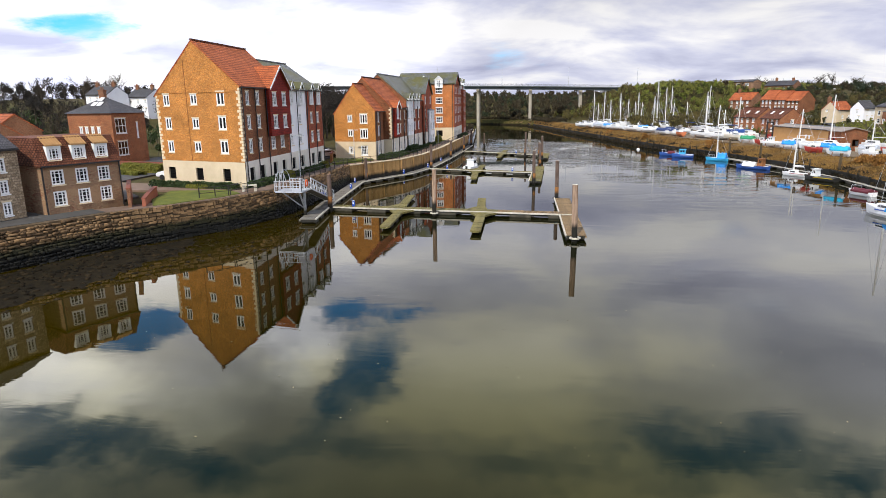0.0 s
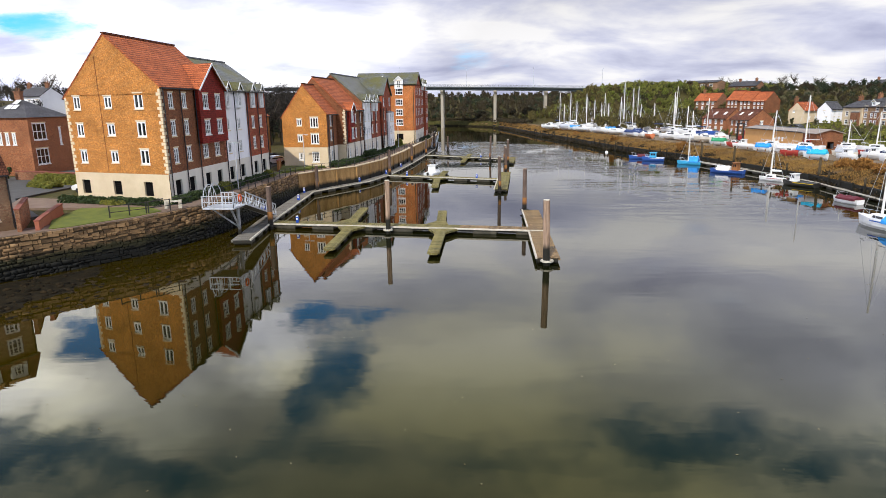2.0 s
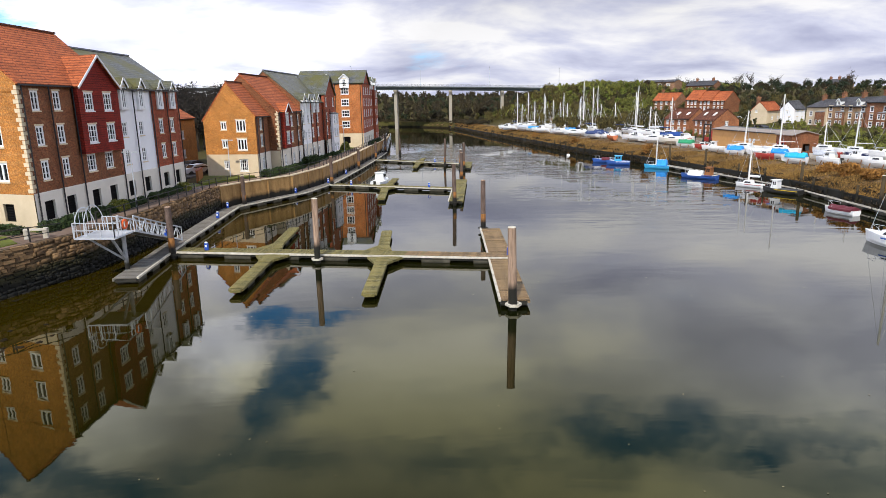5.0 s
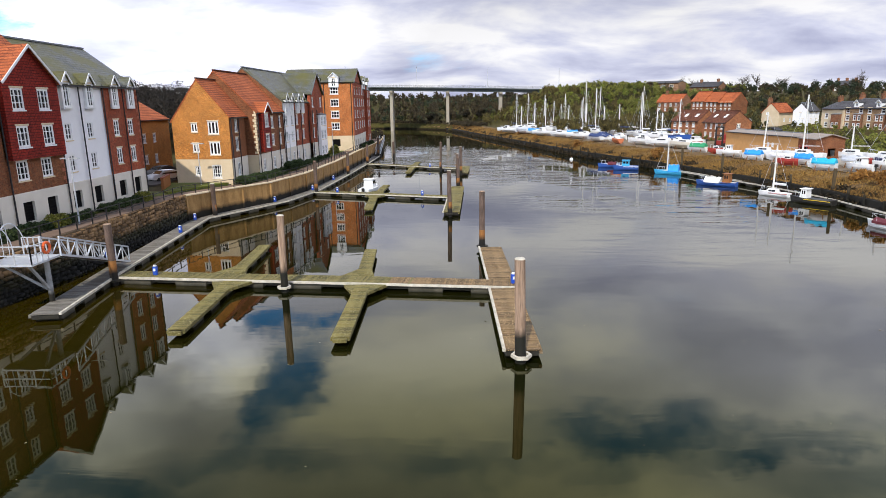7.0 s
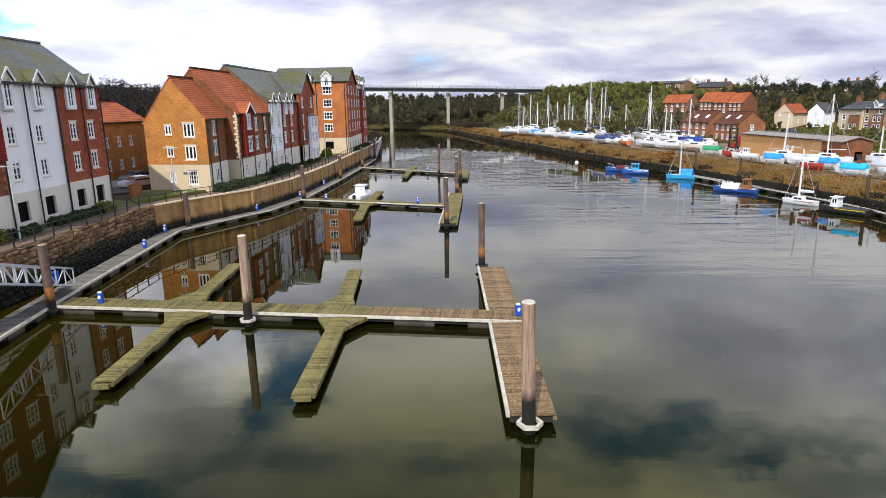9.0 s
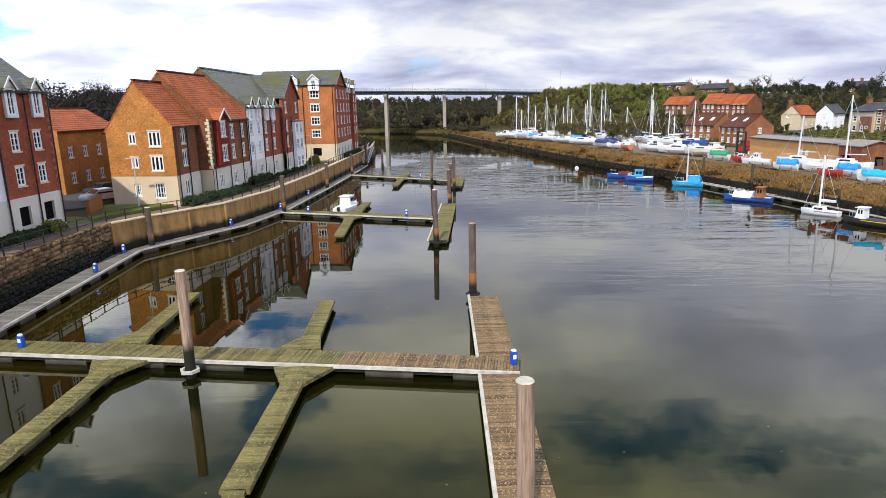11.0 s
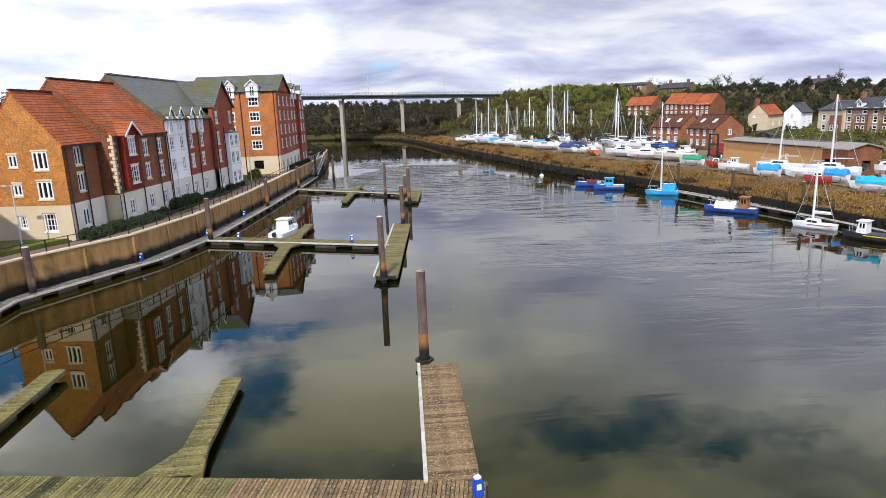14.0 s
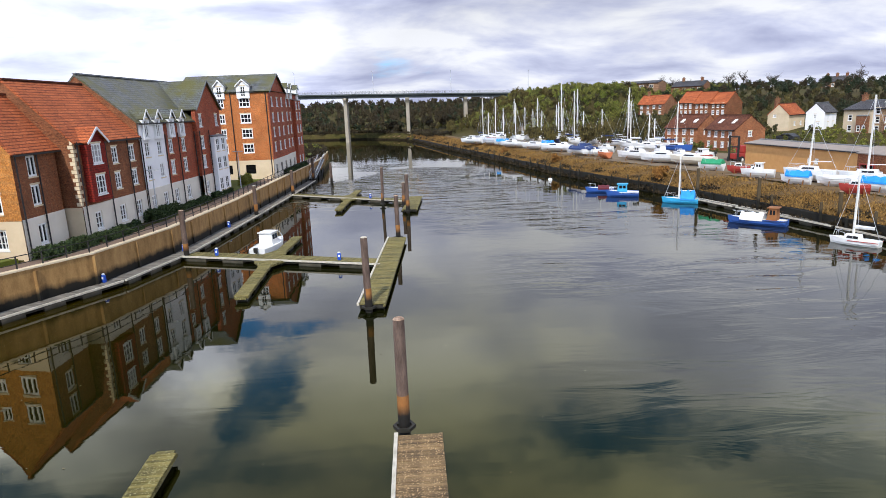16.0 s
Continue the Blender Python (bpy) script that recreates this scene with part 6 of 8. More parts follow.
    for i in range(4):
        for k in range(6):
            bm.faces.new((rings[i][k], rings[i][(k + 1) % 6], rings[(i + 1) % 4][(k + 1) % 6], rings[(i + 1) % 4][k]))
    white = material == "pile_tan"
    part("guide_collar", bm, M["waler" if white else "dark_timber"], t, "pale hexagonal guide collar" if white else "dark guide collar")
    return t


pile(10.95, 48.05, 5.15, 0.27, "pile_tan", "pale weathered timber mooring pile with dark foot")
pile(9.98, 71.95, 5.05, 0.25)
pile(-3.85, 60.0, 5.25, 0.25, "pile_tan", "pale pinkish mooring pile beside the jetty")
pile(-16.6, 62.0, 4.4, 0.27)
pile(-19.4, 88.3, 4.0, 0.26)
pile(-12.0, 106.6, 4.8, 0.26)
pile(-11.5, 129.8, 4.3, 0.26)
pile(-10.9, 150.0, 4.3, 0.26)
pile(-11.2, 170.5, 4.8, 0.26)
pile(7.03, 88.4, 5.15, 0.25)
pile(8.5, 129.0, 5.1, 0.25)
pile(4.7, 136.0, 5.5, 0.22)
pile(7.8, 133.2, 3.6, 0.25)
pile(8.0, 111.6, 4.7, 0.24)
pile(-7.2, 167.5, 3.9, 0.24)


# ---- service pedestals ----
def pedestal_kit():
    t = thing("service_pedestal", "blue and white power and water pedestal on the pontoon", "service pedestal", (-14.0, 62.85, 0.5), group="service pedestals")
    bm = bmesh.new()
    box(bm, -0.15, 0.15, -0.13, 0.13, 0, 0.62)
    bmesh.ops.bevel(bm, geom=bm.edges[:], offset=0.03, segments=2, affect="EDGES")
    part("body", bm, M["blue_plastic"], t)
    bm = bmesh.new()
    box(bm, -0.12, 0.12, -0.1, 0.1, 0.62, 0.74)
    bmesh.ops.bevel(bm, geom=bm.edges[:], offset=0.04, segments=2, affect="EDGES")
    part("lamp_head", bm, M["white_paint"], t, "white lamp head")
    bm = bmesh.new()
    box(bm, -0.08, 0.08, -0.15, -0.129, 0.3, 0.5)
    part("socket_panel", bm, M["white_paint"], t)
    return t


ped = pedestal_kit()
for x, y in ((-19.0, 78.4), (-20.4, 85.2), (-15.3, 97.6), (-13.0, 108.6), (-12.4, 121.0), (-8.9, 105.9), (3.2, 101.9), (2.5, 141.2), (11.6, 60.0)):
    copy_thing(ped, pose(x, y, 0.5, 0, 0, rng.uniform(-20, 20)))


# ---- gangway and its platform ----
def gangway():
    t = thing("gangway", "galvanised truss gangway down to the pontoons", "gangway")
    a, b = Vector((-17.7, 57.4, 3.35)), Vector((-17.9, 65.6, 0.85))
    d = (b - a)
    flat = Vector((d.x, d.y, 0)).normalized()
    n = Vector((-flat.y, flat.x, 0))
    for s in (-0.6, 0.6):
        lo, hi = n * s, n * s + Vector((0, 0, 1.15))
        for name, o, th in (("bottom_chord", lo, 0.14), ("handrail", hi, 0.1)):
            bm = bmesh.new()
            beam(bm, a + o, b + o, 0.1, th)
            part(name, bm, M["galv"], t)
        k = 9
        for i in range(k + 1):
            p = a.lerp(b, i / k)
            bm = bmesh.new()
            beam(bm, p + lo, p + hi, 0.06, 0.06, (1, 0, 0))
            part("post", bm, M["galv"], t)
            if i < k:
                q = a.lerp(b, (i + 1) / k)
                bm = bmesh.new()
                beam(bm, (p + lo) if i % 2 else (p + hi), (q + hi) if i % 2 else (q + lo), 0.05, 0.05)
                part("brace", bm, M["galv"], t)
    bm = bmesh.new()
    solid(bm, [a - n * 0.55, b - n * 0.55, b + n * 0.55, a + n * 0.55], (0, 0, -0.06))
    part("tread", bm, M["deck_grey"], t)
    bm = bmesh.new()
    q = b + n * 0.66 + Vector((0, 0, 0.25))
    box(bm, q.x - 0.25, q.x + 0.25, q.y - 0.5, q.y + 0.1, q.z, q.z + 0.7)
    part("notice", bm, M["blue_plastic"], t, "blue notice panel")
    f = thing("gangway_platform", "galvanised landing platform with hooped gate at the quay edge", "landing platform")
    bm = bmesh.new()
    x0, x1, y0, y1, z = -20.2, -17.2, 54.8, 57.6, 3.35
    box(bm, x0, x1, y0, y1, z - 0.12, z)
    part("floor_plate", bm, M["galv"], f)
    for p, q in (((x1, y0), (x1, y1 - 1.3)), ((x0, y0), (x1, y0)), ((x0 + 0.6, y1), (x1 - 1.3, y1))):
        for h in (0.55, 1.1):
            bm = bmesh.new()
            beam(bm, (*p, z + h), (*q, z + h), 0.06, 0.06)
            part("guard_rail", bm, M["galv"], f)
        for k in range(4):
            r = Vector(p).lerp(Vector(q), k / 3)
            bm = bmesh.new()
            beam(bm, (r.x, r.y, z), (r.x, r.y, z + 1.1), 0.06, 0.06, (1, 0, 0))
            part("post", bm, M["galv"], f)
    bm = bmesh.new()
    for y in (55.8, 57.0):
        last = None
        for k in range(13):
            w = math.pi * k / 12
            p = Vector((x0 + 0.3, y, z)) + Vector((-0.25 * math.cos(w) + 0.0, 1.0 * -math.cos(w), 2.1 * math.sin(w)))
            if last is not None:
                tube(bm, last, p, 0.035, n=5)
            last = p
    for k in range(5):
        beam(bm, (x0 + 0.2, 54.9 + k * 0.5, z), (x0 + 0.2, 54.9 + k * 0.5, z + 1.9), 0.03, 0.03, (1, 0, 0))
    part("gate", bm, M["galv"], f, "hooped security gate")
    bm = bmesh.new()
    tube(bm, (x1 - 0.5, y1 - 0.8, -2), (x1 - 0.5, y1 - 0.8, z - 0.12), 0.16, n=12)
    beam(bm, (x1 - 0.5, y1 - 0.8, 1.2), (x0 + 0.4, y0 + 0.9, z - 0.15), 0.14, 0.14)
    beam(bm, (x1 - 0.5, y1 - 0.8, 1.2), (x1 - 0.4, y0 + 0.3, z - 0.15), 0.14, 0.14)
    part("support_leg", bm, M["leg_steel"], f, "grey steel support leg with braces")
    r = thing("lifebuoy", "orange and white lifebuoy hung on the platform rail", "lifebuoy", (x1 + 0.06, 56.2, z + 0.75))
    bm = bmesh.new()
    prev = None
    for k in range(17):
        w = k * math.tau / 16
        p = Vector((0, 0.32 * math.cos(w), 0.32 * math.sin(w)))
        if prev is not None:
            tube(bm, prev, p, 0.085, n=7, caps=False)
        prev = p
    part("ring", bm, M["life_orange"], r)
    # far gangway at the upstream end
    e = thing("gangway", "distant galvanised gangway at the upstream end", "gangway")
    for s in (0, 1.2):
        a2, b2 = Vector((-11.9 + s, 170.3, 0.9)), Vector((-12.6 + s, 186, 3.4))
        for h in (0, 1.1):
            bm = bmesh.new()
            beam(bm, a2 + Vector((0, 0, h)), b2 + Vector((0, 0, h)), 0.1, 0.12)
            part("handrail" if h else "bottom_chord", bm, M["galv"], e)
        for i in range(13):
            p = a2.lerp(b2, i / 12)
            bm = bmesh.new()
            beam(bm, p, p + Vector((0, 0, 1.1)), 0.05, 0.05, (1, 0, 0))
            part("post", bm, M["galv"], e)
    bm = bmesh.new()
    solid(bm, [(-11.9, 170.3, 0.85), (-10.7, 170.3, 0.85), (-11.4, 186, 3.35), (-12.6, 186, 3.35)], (0, 0, -0.06))
    part("tread", bm, M["deck_grey"], e)


gangway()


# ---- promenade railing and street furniture ----
def railing(pts, label, name="promenade_railing", h=1.05):
    t = thing(name, label, "railing")
    for a, b in zip(pts, pts[1:]):
        a, b = Vector(a), Vector(b)
        n = max(1, round((b - a).length / 2.0))
        bm = bmesh.new()
        for z in (0.5, h):
            beam(bm, (*a, level(a.y) + z), (*b, level(b.y) + z), 0.055, 0.055)
        part("rail", bm, M["black_steel"], t)
        for k in range(n):
            p = a.lerp(b, k / n)
            bm = bmesh.new()
            beam(bm, (p.x, p.y, level(p.y)), (p.x, p.y, level(p.y) + h + 0.06), 0.08, 0.08, (1, 0, 0))
            part("post", bm, M["black_steel"], t)


edge = [Vector(LEFT[k]) + inward(k) * 0.35 for k in range(4, 17)]
railing([edge[2] + Vector((-0.4, 1.6)), edge[3] + Vector((0.0, -1.2))], "black steel railing along the promenade edge")
railing([edge[3] + Vector((0, 3.2)), *edge[4:]], "long black steel railing along the promenade edge")
railing([(-26.0, 49.8), (-23.9, 52.2), (-23.7, 54.4)], "short black railing beside the lawn")


def lamp_post(x, y, z=GROUND, h=5.2):
    t = thing("lamp_post", "slim grey promenade lamp post", "street lamp", (x, y, z), group="promenade lamps")
    bm = bmesh.new()
    tube(bm, (0, 0, 0), (0, 0, h), 0.07, 0.045, 8)
    part("post", bm, M["galv"], t)
    bm = bmesh.new()
    beam(bm, (-0.45, 0, h), (0.45, 0, h + 0.05), 0.06, 0.06)
    box(bm, -0.75, -0.3, -0.1, 0.1, h - 0.03, h + 0.07)
    box(bm, 0.3, 0.75, -0.1, 0.1, h - 0.03, h + 0.07)
    part("lantern", bm, M["galv"], t)
    return t


lp = lamp_post(-22.6, 68.5)
for x, y in ((-22.6, 93.0), (-17.0, 113.0), (-15.6, 138.0), (-14.4, 163.0)):
    copy_thing(lp, pose(x, y, level(y)))


def low_wall(pts, h, label, mat="brick_wall_red"):
    t = thing("garden_wall", label, "garden wall")
    for a, b in zip(pts, pts[1:]):
        bm = bmesh.new()
        beam(bm, (*a, GROUND + h / 2 - 0.1), (*b, GROUND + h / 2 - 0.1), 0.3, h + 0.2)
        w = part("wall_panel", bm, M[mat], t)
        bm = bmesh.new()
        beam(bm, (*a, GROUND + h + 0.05), (*b, GROUND + h + 0.05), 0.4, 0.1)
        part("coping", bm, M["quoin_dark"], w)


low_wall([(-25.3, 88.9), (-26.5, 93.2)], 1.3, "brown timber garden fence beside the parking bays", "varnish")


low_wall([(-58.0, 78.5), (-44.5, 75.0)], 1.1, "low weathered garden wall below the villa", "brick_old")
low_wall([(-28.6, 44.6), (-30.8, 48.8), (-32.8, 53.0)], 0.7, "low red brick garden wall beside the lawn")
low_wall([(-29.6, 44.0), (-33.8, 50.2)], 1.7, "dark red brick wall beside the lane", "brick_old")
bm = bmesh.new()
prism(bm, [(-28.0, 45.0), (-26.9, 46.0), (-24.1, 50.9), (-23.4, 53.4), (-26.0, 55.8), (-32.2, 54.8), (-30.5, 48.7)], GROUND - 0.3, GROUND + 0.06)
tagged(part("lawn", bm, M["lawn"]), "small patch of mown lawn by the quay", "lawn", kind="structure")
bm = bmesh.new()
prism(bm, [(-23.6, 86.4), (-22.4, 89.8), (-20.0, 94.9), (-27.2, 95.2), (-25.2, 88.6)], GROUND - 0.3, GROUND + 0.06)
tagged(part("lawn_corner", bm, M["lawn"]), "bright green lawn beside the second block of flats", "lawn", kind="structure")
bm = bmesh.new()
prism(bm, [(-40, 54.8), (-27, 55.8), (-23.8, 53.6), (-22.6, 57.2), (-24, 57.8), (-44, 62)], GROUND - 0.3, GROUND + 0.015)
tagged(part("path", bm, M["path"]), "paved path in front of the flats", "path", kind="structure")
bm = bmesh.new()
prism(bm, [(-60, 40), (-33, 44), (-33.5, 51), (-44, 61), (-46, 120), (-62, 120)], GROUND - 0.4, GROUND + 0.012)
prism(bm, [(-46, 86), (-36.5, 86), (-28.5, 94), (-28.5, 112), (-46, 112)], GROUND - 0.4, GROUND + 0.012)
tagged(part("car_park", bm, M["asphalt"]), "asphalt car park behind the flats", "car park", kind="structure")
t = thing("bench", "pale stone and timber bench by the lawn", "bench", (-23.2, 55.2, GROUND), 20)
for x in (-0.6, 0.6):
    bm = bmesh.new()
    box(bm, x - 0.15, x + 0.15, -0.25, 0.25, 0, 0.75)
    part("end_block", bm, M["waler"], t)
bm = bmesh.new()
box(bm, -0.75, 0.75, -0.28, 0.28, 0.6, 0.7)
part("seat", bm, M["waler"], t)


def car(x, y, turn, paint, label):
    t = thing("car", label, "car", (x, y, G(x, y) + 0.02), turn, group="parked cars")
    bm = bmesh.new()
    prof = [(-2.1, 0.35), (-2.15, 0.75), (-1.95, 0.95), (-1.2, 1.0), (-0.55, 1.42), (0.9, 1.46), (1.7, 1.05), (2.1, 0.95), (2.15, 0.4)]
    a = [bm.verts.new((px, -0.85, pz)) for px, pz in prof]
    b = [bm.verts.new((px, 0.85, pz)) for px, pz in prof]
    bm.faces.new(a)
    bm.faces.new(b[::-1])
    for k in range(len(a)):
        j = (k + 1) % len(a)
        bm.faces.new((a[k], b[k], b[j], a[j]))
    bmesh.ops.bevel(bm, geom=bm.edges[:], offset=0.07, segments=2, affect="EDGES")
    part("body", bm, M[paint], t, smooth_faces=False)
    for s in (-1, 1):
        bm = bmesh.new()
        solid(bm, [(-1.0, s * 0.86, 1.0), (1.45, s * 0.86, 1.02), (0.85, s * 0.8, 1.4), (-0.5, s * 0.8, 1.37)], (0, s * 0.02, 0))
        part("window", bm, M["glass"], t)
    bm = bmesh.new()
    solid(bm, [(-1.18, -0.7, 1.03), (-1.18, 0.7, 1.03), (-0.62, 0.62, 1.41), (-0.62, -0.62, 1.41)], (-0.03, 0, 0.02))
    part("windscreen", bm, M["glass"], t)
    for px in (-1.35, 1.3):
        for s in (-1, 1):
            bm = bmesh.new()
            tube(bm, (px, s * 0.72, 0.32), (px, s * 0.9, 0.32), 0.32, n=14)
            part("wheel", bm, M["rubber"], t)
    return t


car(-39.4, 67.5, 10, "white_paint", "white parked car beside the flats")
for x, y, c in ((-29.8, 99.2, "car_silver"), (-33.0, 105.0, "car_dark")):
    car(x, y, 65 + rng.uniform(-10, 10), c, "silver parked car between the flats" if c == "car_silver" else "dark parked car between the flats")
for x, y, c in ((82, 170, "car_dark"), (88.5, 199.0, "car_silver"), (86.5, 204.0, "white_paint")):
    car(x, y, -60 + rng.uniform(-20, 20), c, "parked car on the hillside road")


# ---- boats ----
def hull_mesh(L, B, H, keel=0.35, stern=0.75, flare=0.85, deck_drop=0.0, rows=9):
    """Lofted hull, bow towards +x, waterline at z = 0, open at the top; and its deck."""
    bm, dk = bmesh.new(), bmesh.new()
    secs = []
    for k in range(rows):
        f = k / (rows - 1)
        x = -L / 2 + L * f
        w = B / 2 * (stern + (1 - stern) * math.sin(min(f / 0.45, 1) * math.pi / 2)) * (1 - max(0, (f - 0.45) / 0.55) ** 2.2)
        w = max(w, 0.02)
        sheer = H * (1 + 0.22 * f**2)
        rake = 0.5 * H * max(0, (f - 0.7) / 0.3)
        secs.append([(x + rake * 0.0, 0, -keel * (1 - 0.9 * max(0, (f - 0.75) / 0.25))), (x + rake * 0.25, w * flare * 0.8, -keel * 0.25), (x + rake * 0.6, w * 0.96, H * 0.35), (x + rake, w, sheer)])
    rings = []
    for s in secs:
        right = [bm.verts.new(p) for p in s]
        left = [bm.verts.new((p[0], -p[1], p[2])) for p in s[1:]]
        rings.append((right, left))
    for (r0, l0), (r1, l1) in zip(rings, rings[1:]):
        for i in range(3):
            bm.faces.new((r0[i], r1[i], r1[i + 1], r0[i + 1]))
        bm.faces.new((l0[0], l1[0], r1[0], r0[0]))
        for i in range(2):
            bm.faces.new((l0[i + 1], l1[i + 1], l1[i], l0[i]))
    r, l = rings[0]
    bm.faces.new([*r, *l[::-1]])
    r, l = rings[-1]
    bm.faces.new([*r[::-1], *l])
    top = [(s[3][0], s[3][1] - 0.02, s[3][2] - 0.06 - deck_drop) for s in secs]
    a = [dk.verts.new(p) for p in top]
    b = [dk.verts.new((p[0], -p[1], p[2])) for p in top]
    for k in range(rows - 1):
        dk.faces.new((a[k], a[k + 1], b[k + 1], b[k]))
    return bm, dk


def rubbing_strake(L, B, H):
    bm = bmesh.new()
    box(bm, -L * 0.5, L * 0.12, -B / 2 - 0.03, -B / 2 + 0.02, H * 0.8, H * 0.92)
    box(bm, -L * 0.5, L * 0.12, B / 2 - 0.02, B / 2 + 0.03, H * 0.8, H * 0.92)
    return bm


def tapered(bm, x0, x1, w0, w1, z0, z1, slope=0.25, crown=0.75):
    """A cabin: a box whose top is smaller."""
    lo = [(x0, -w0 / 2), (x1, -w1 / 2), (x1, w1 / 2), (x0, w0 / 2)]
    hi = [(x0 + slope * 0.3, -w0 / 2 * crown), (x1 - slope, -w1 / 2 * crown), (x1 - slope, w1 / 2 * crown), (x0 + slope * 0.3, w0 / 2 * crown)]
    a, b = [bm.verts.new((*p, z0)) for p in lo], [bm.verts.new((*p, z1)) for p in hi]
    bm.faces.new(a[::-1])
    bm.faces.new(b)
    for k in range(4):
        j = (k + 1) % 4
        bm.faces.new((a[k], a[j], b[j], b[k]))


def boat(name, label, at, turn, L=7.0, B=2.4, H=0.9, hull="gel_white", deck="gel_white", cabin=None, mast=0.0, tarp=None, stripe=None, wheelhouse=None, ashore=False, boom=None, outboard=False, group="moored boats", rake=0.0, category="boat", wheel_mat="gel_white"):
    t = thing(name, label, category, at, turn, group=group)
    bm, dk = hull_mesh(L, B, H, 0.4 if not ashore else 0.55)
    hu = part("hull", bm, M[hull], t)
    part("deck", dk, M[deck], t)
    if stripe:
        part("strake", rubbing_strake(L, B, H), M[stripe], hu)
    z = H * 1.02
    if cabin:
        bm = bmesh.new()
        tapered(bm, -L * 0.12, L * 0.27, B * 0.66, B * 0.46, z - 0.12, z + 0.42)
        c = part("cabin", bm, M[cabin], t)
        for s in (-1, 1):
            bm = bmesh.new()
            solid(bm, [(-L * 0.08, s * B * 0.312, z + 0.08), (L * 0.18, s * B * 0.248, z + 0.08), (L * 0.15, s * B * 0.222, z + 0.3), (-L * 0.07, s * B * 0.278, z + 0.3)], (0, s * 0.02, 0))
            part("cabin_window", bm, M["glass"], c)
    if wheelhouse:
        x0, x1, w, h = wheelhouse
        bm = bmesh.new()
        tapered(bm, x0, x1, w, w * 0.95, z - 0.15, z + h, 0.22, 0.9)
        wh = part("wheelhouse", bm, M[wheel_mat], t)
        for s in (-1, 1):
            for k in range(2):
                xa = x0 + 0.18 + k * (x1 - x0 - 0.4) / 2
                xb = xa + (x1 - x0 - 0.6) / 2
                bm = bmesh.new()
                solid(bm, [(xa, s * w * 0.482, z + h * 0.45), (xb, s * w * 0.478, z + h * 0.45), (xb, s * w * 0.462, z + h * 0.85), (xa, s * w * 0.466, z + h * 0.85)], (0, s * 0.02, 0))
                part("window", bm, M["glass"], wh)
        for y in (-w * 0.22, w * 0.22):
            bm = bmesh.new()
            solid(bm, [(x1 - 0.06, y - w * 0.18, z + h * 0.45), (x1 - 0.06, y + w * 0.18, z + h * 0.45), (x1 - 0.15, y + w * 0.17, z + h * 0.85), (x1 - 0.15, y - w * 0.17, z + h * 0.85)], (0.03, 0, 0))
            part("window", bm, M["glass"], wh)
        bm = bmesh.new()
        box(bm, x0 - 0.12, x1 - 0.02, -w * 0.52, w * 0.52, z + h, z + h + 0.07)
        part("roof", bm, M[wheel_mat], wh)
    if tarp:
        x0, x1, ht, mat = tarp
        bm = bmesh.new()
        n = 7
        rows_ = []
        for k in range(n):
            f = k / (n - 1)
            x = x0 + (x1 - x0) * f
            w = B * 0.53 * (1 - max(0, (x / (L / 2))) ** 3)
            sag = ht * (0.86 + 0.14 * math.sin(k * 2.4))
            rows_.append([bm.verts.new(q) for q in ((x, -w, z * 0.75), (x, -w * 0.98, z + 0.08), (x, -w * 0.4, z + sag * 0.75), (x, 0, z + sag), (x, w * 0.4, z + sag * 0.75), (x, w * 0.98, z + 0.08), (x, w, z * 0.75))])
        for a, b in zip(rows_, rows_[1:]):
            for i in range(6):
                bm.faces.new((a[i], b[i], b[i + 1], a[i + 1]))
        bm.faces.new(rows_[0])
        bm.faces.new(rows_[-1][::-1])
        part("cover", bm, M[mat], t)
    if mast:
        bm = bmesh.new()
        top = Vector((L * 0.06 - rake * mast, 0, z + mast))
        foot = Vector((L * 0.06, 0, z))
        tube(bm, foot, top, 0.12, 0.09, 8)
        ms = part("mast", bm, M["mast"], t)
        bm = bmesh.new()
        mid = foot.lerp(top, 0.62)
        beam(bm, mid + Vector((0, -B * 0.27, 0)), mid + Vector((0, B * 0.27, 0)), 0.05, 0.04)
        part("spreader", bm, M["mast"], ms)
        bm = bmesh.new()
        for q in ((L * 0.49, 0, z + H * 0.15), (-L * 0.48, 0, z), (L * 0.02, B * 0.45, z), (L * 0.02, -B * 0.45, z)):
            tube(bm, q, top - Vector((0, 0, 0.1)), 0.017, n=4, caps=False)
        part("rigging", bm, M["galv"], ms)
        bm = bmesh.new()
        tube(bm, (L * 0.05, 0, z + 0.95), (-L * 0.36, 0, z + 1.0), 0.06, n=6)
        part("boom", bm, M[boom or "mast"], ms)
        if boom:
            bm = bmesh.new()
            tube(bm, (L * 0.04, 0, z + 1.1), (-L * 0.35, 0, z + 1.12), 0.15, 0.1, 7)
            part("sail_cover", bm, M[boom], ms)
    bm = bmesh.new()
    for s in (-1, 1):
        for x in (L * 0.2, L * 0.4):
            w = B / 2 * (1 - max(0, (x / L + 0.05) / 0.55) ** 2.2) * 0.9
            tube(bm, (x, s * w, z), (x, s * w, z + 0.55), 0.018, n=4)
    tube(bm, (L * 0.2, B * 0.4, z + 0.55), (L * 0.47, 0, z + 0.68), 0.018, n=4)
    tube(bm, (L * 0.2, -B * 0.4, z + 0.55), (L * 0.47, 0, z + 0.68), 0.018, n=4)
    part("pulpit", bm, M["galv"], t)
    if outboard:
        bm = bmesh.new()
        box(bm, -L / 2 - 0.4, -L / 2 - 0.05, -0.17, 0.17, H * 0.6, H * 1.25)
        box(bm, -L / 2 - 0.28, -L / 2 - 0.12, -0.06, 0.06, -0.4, H * 0.7)
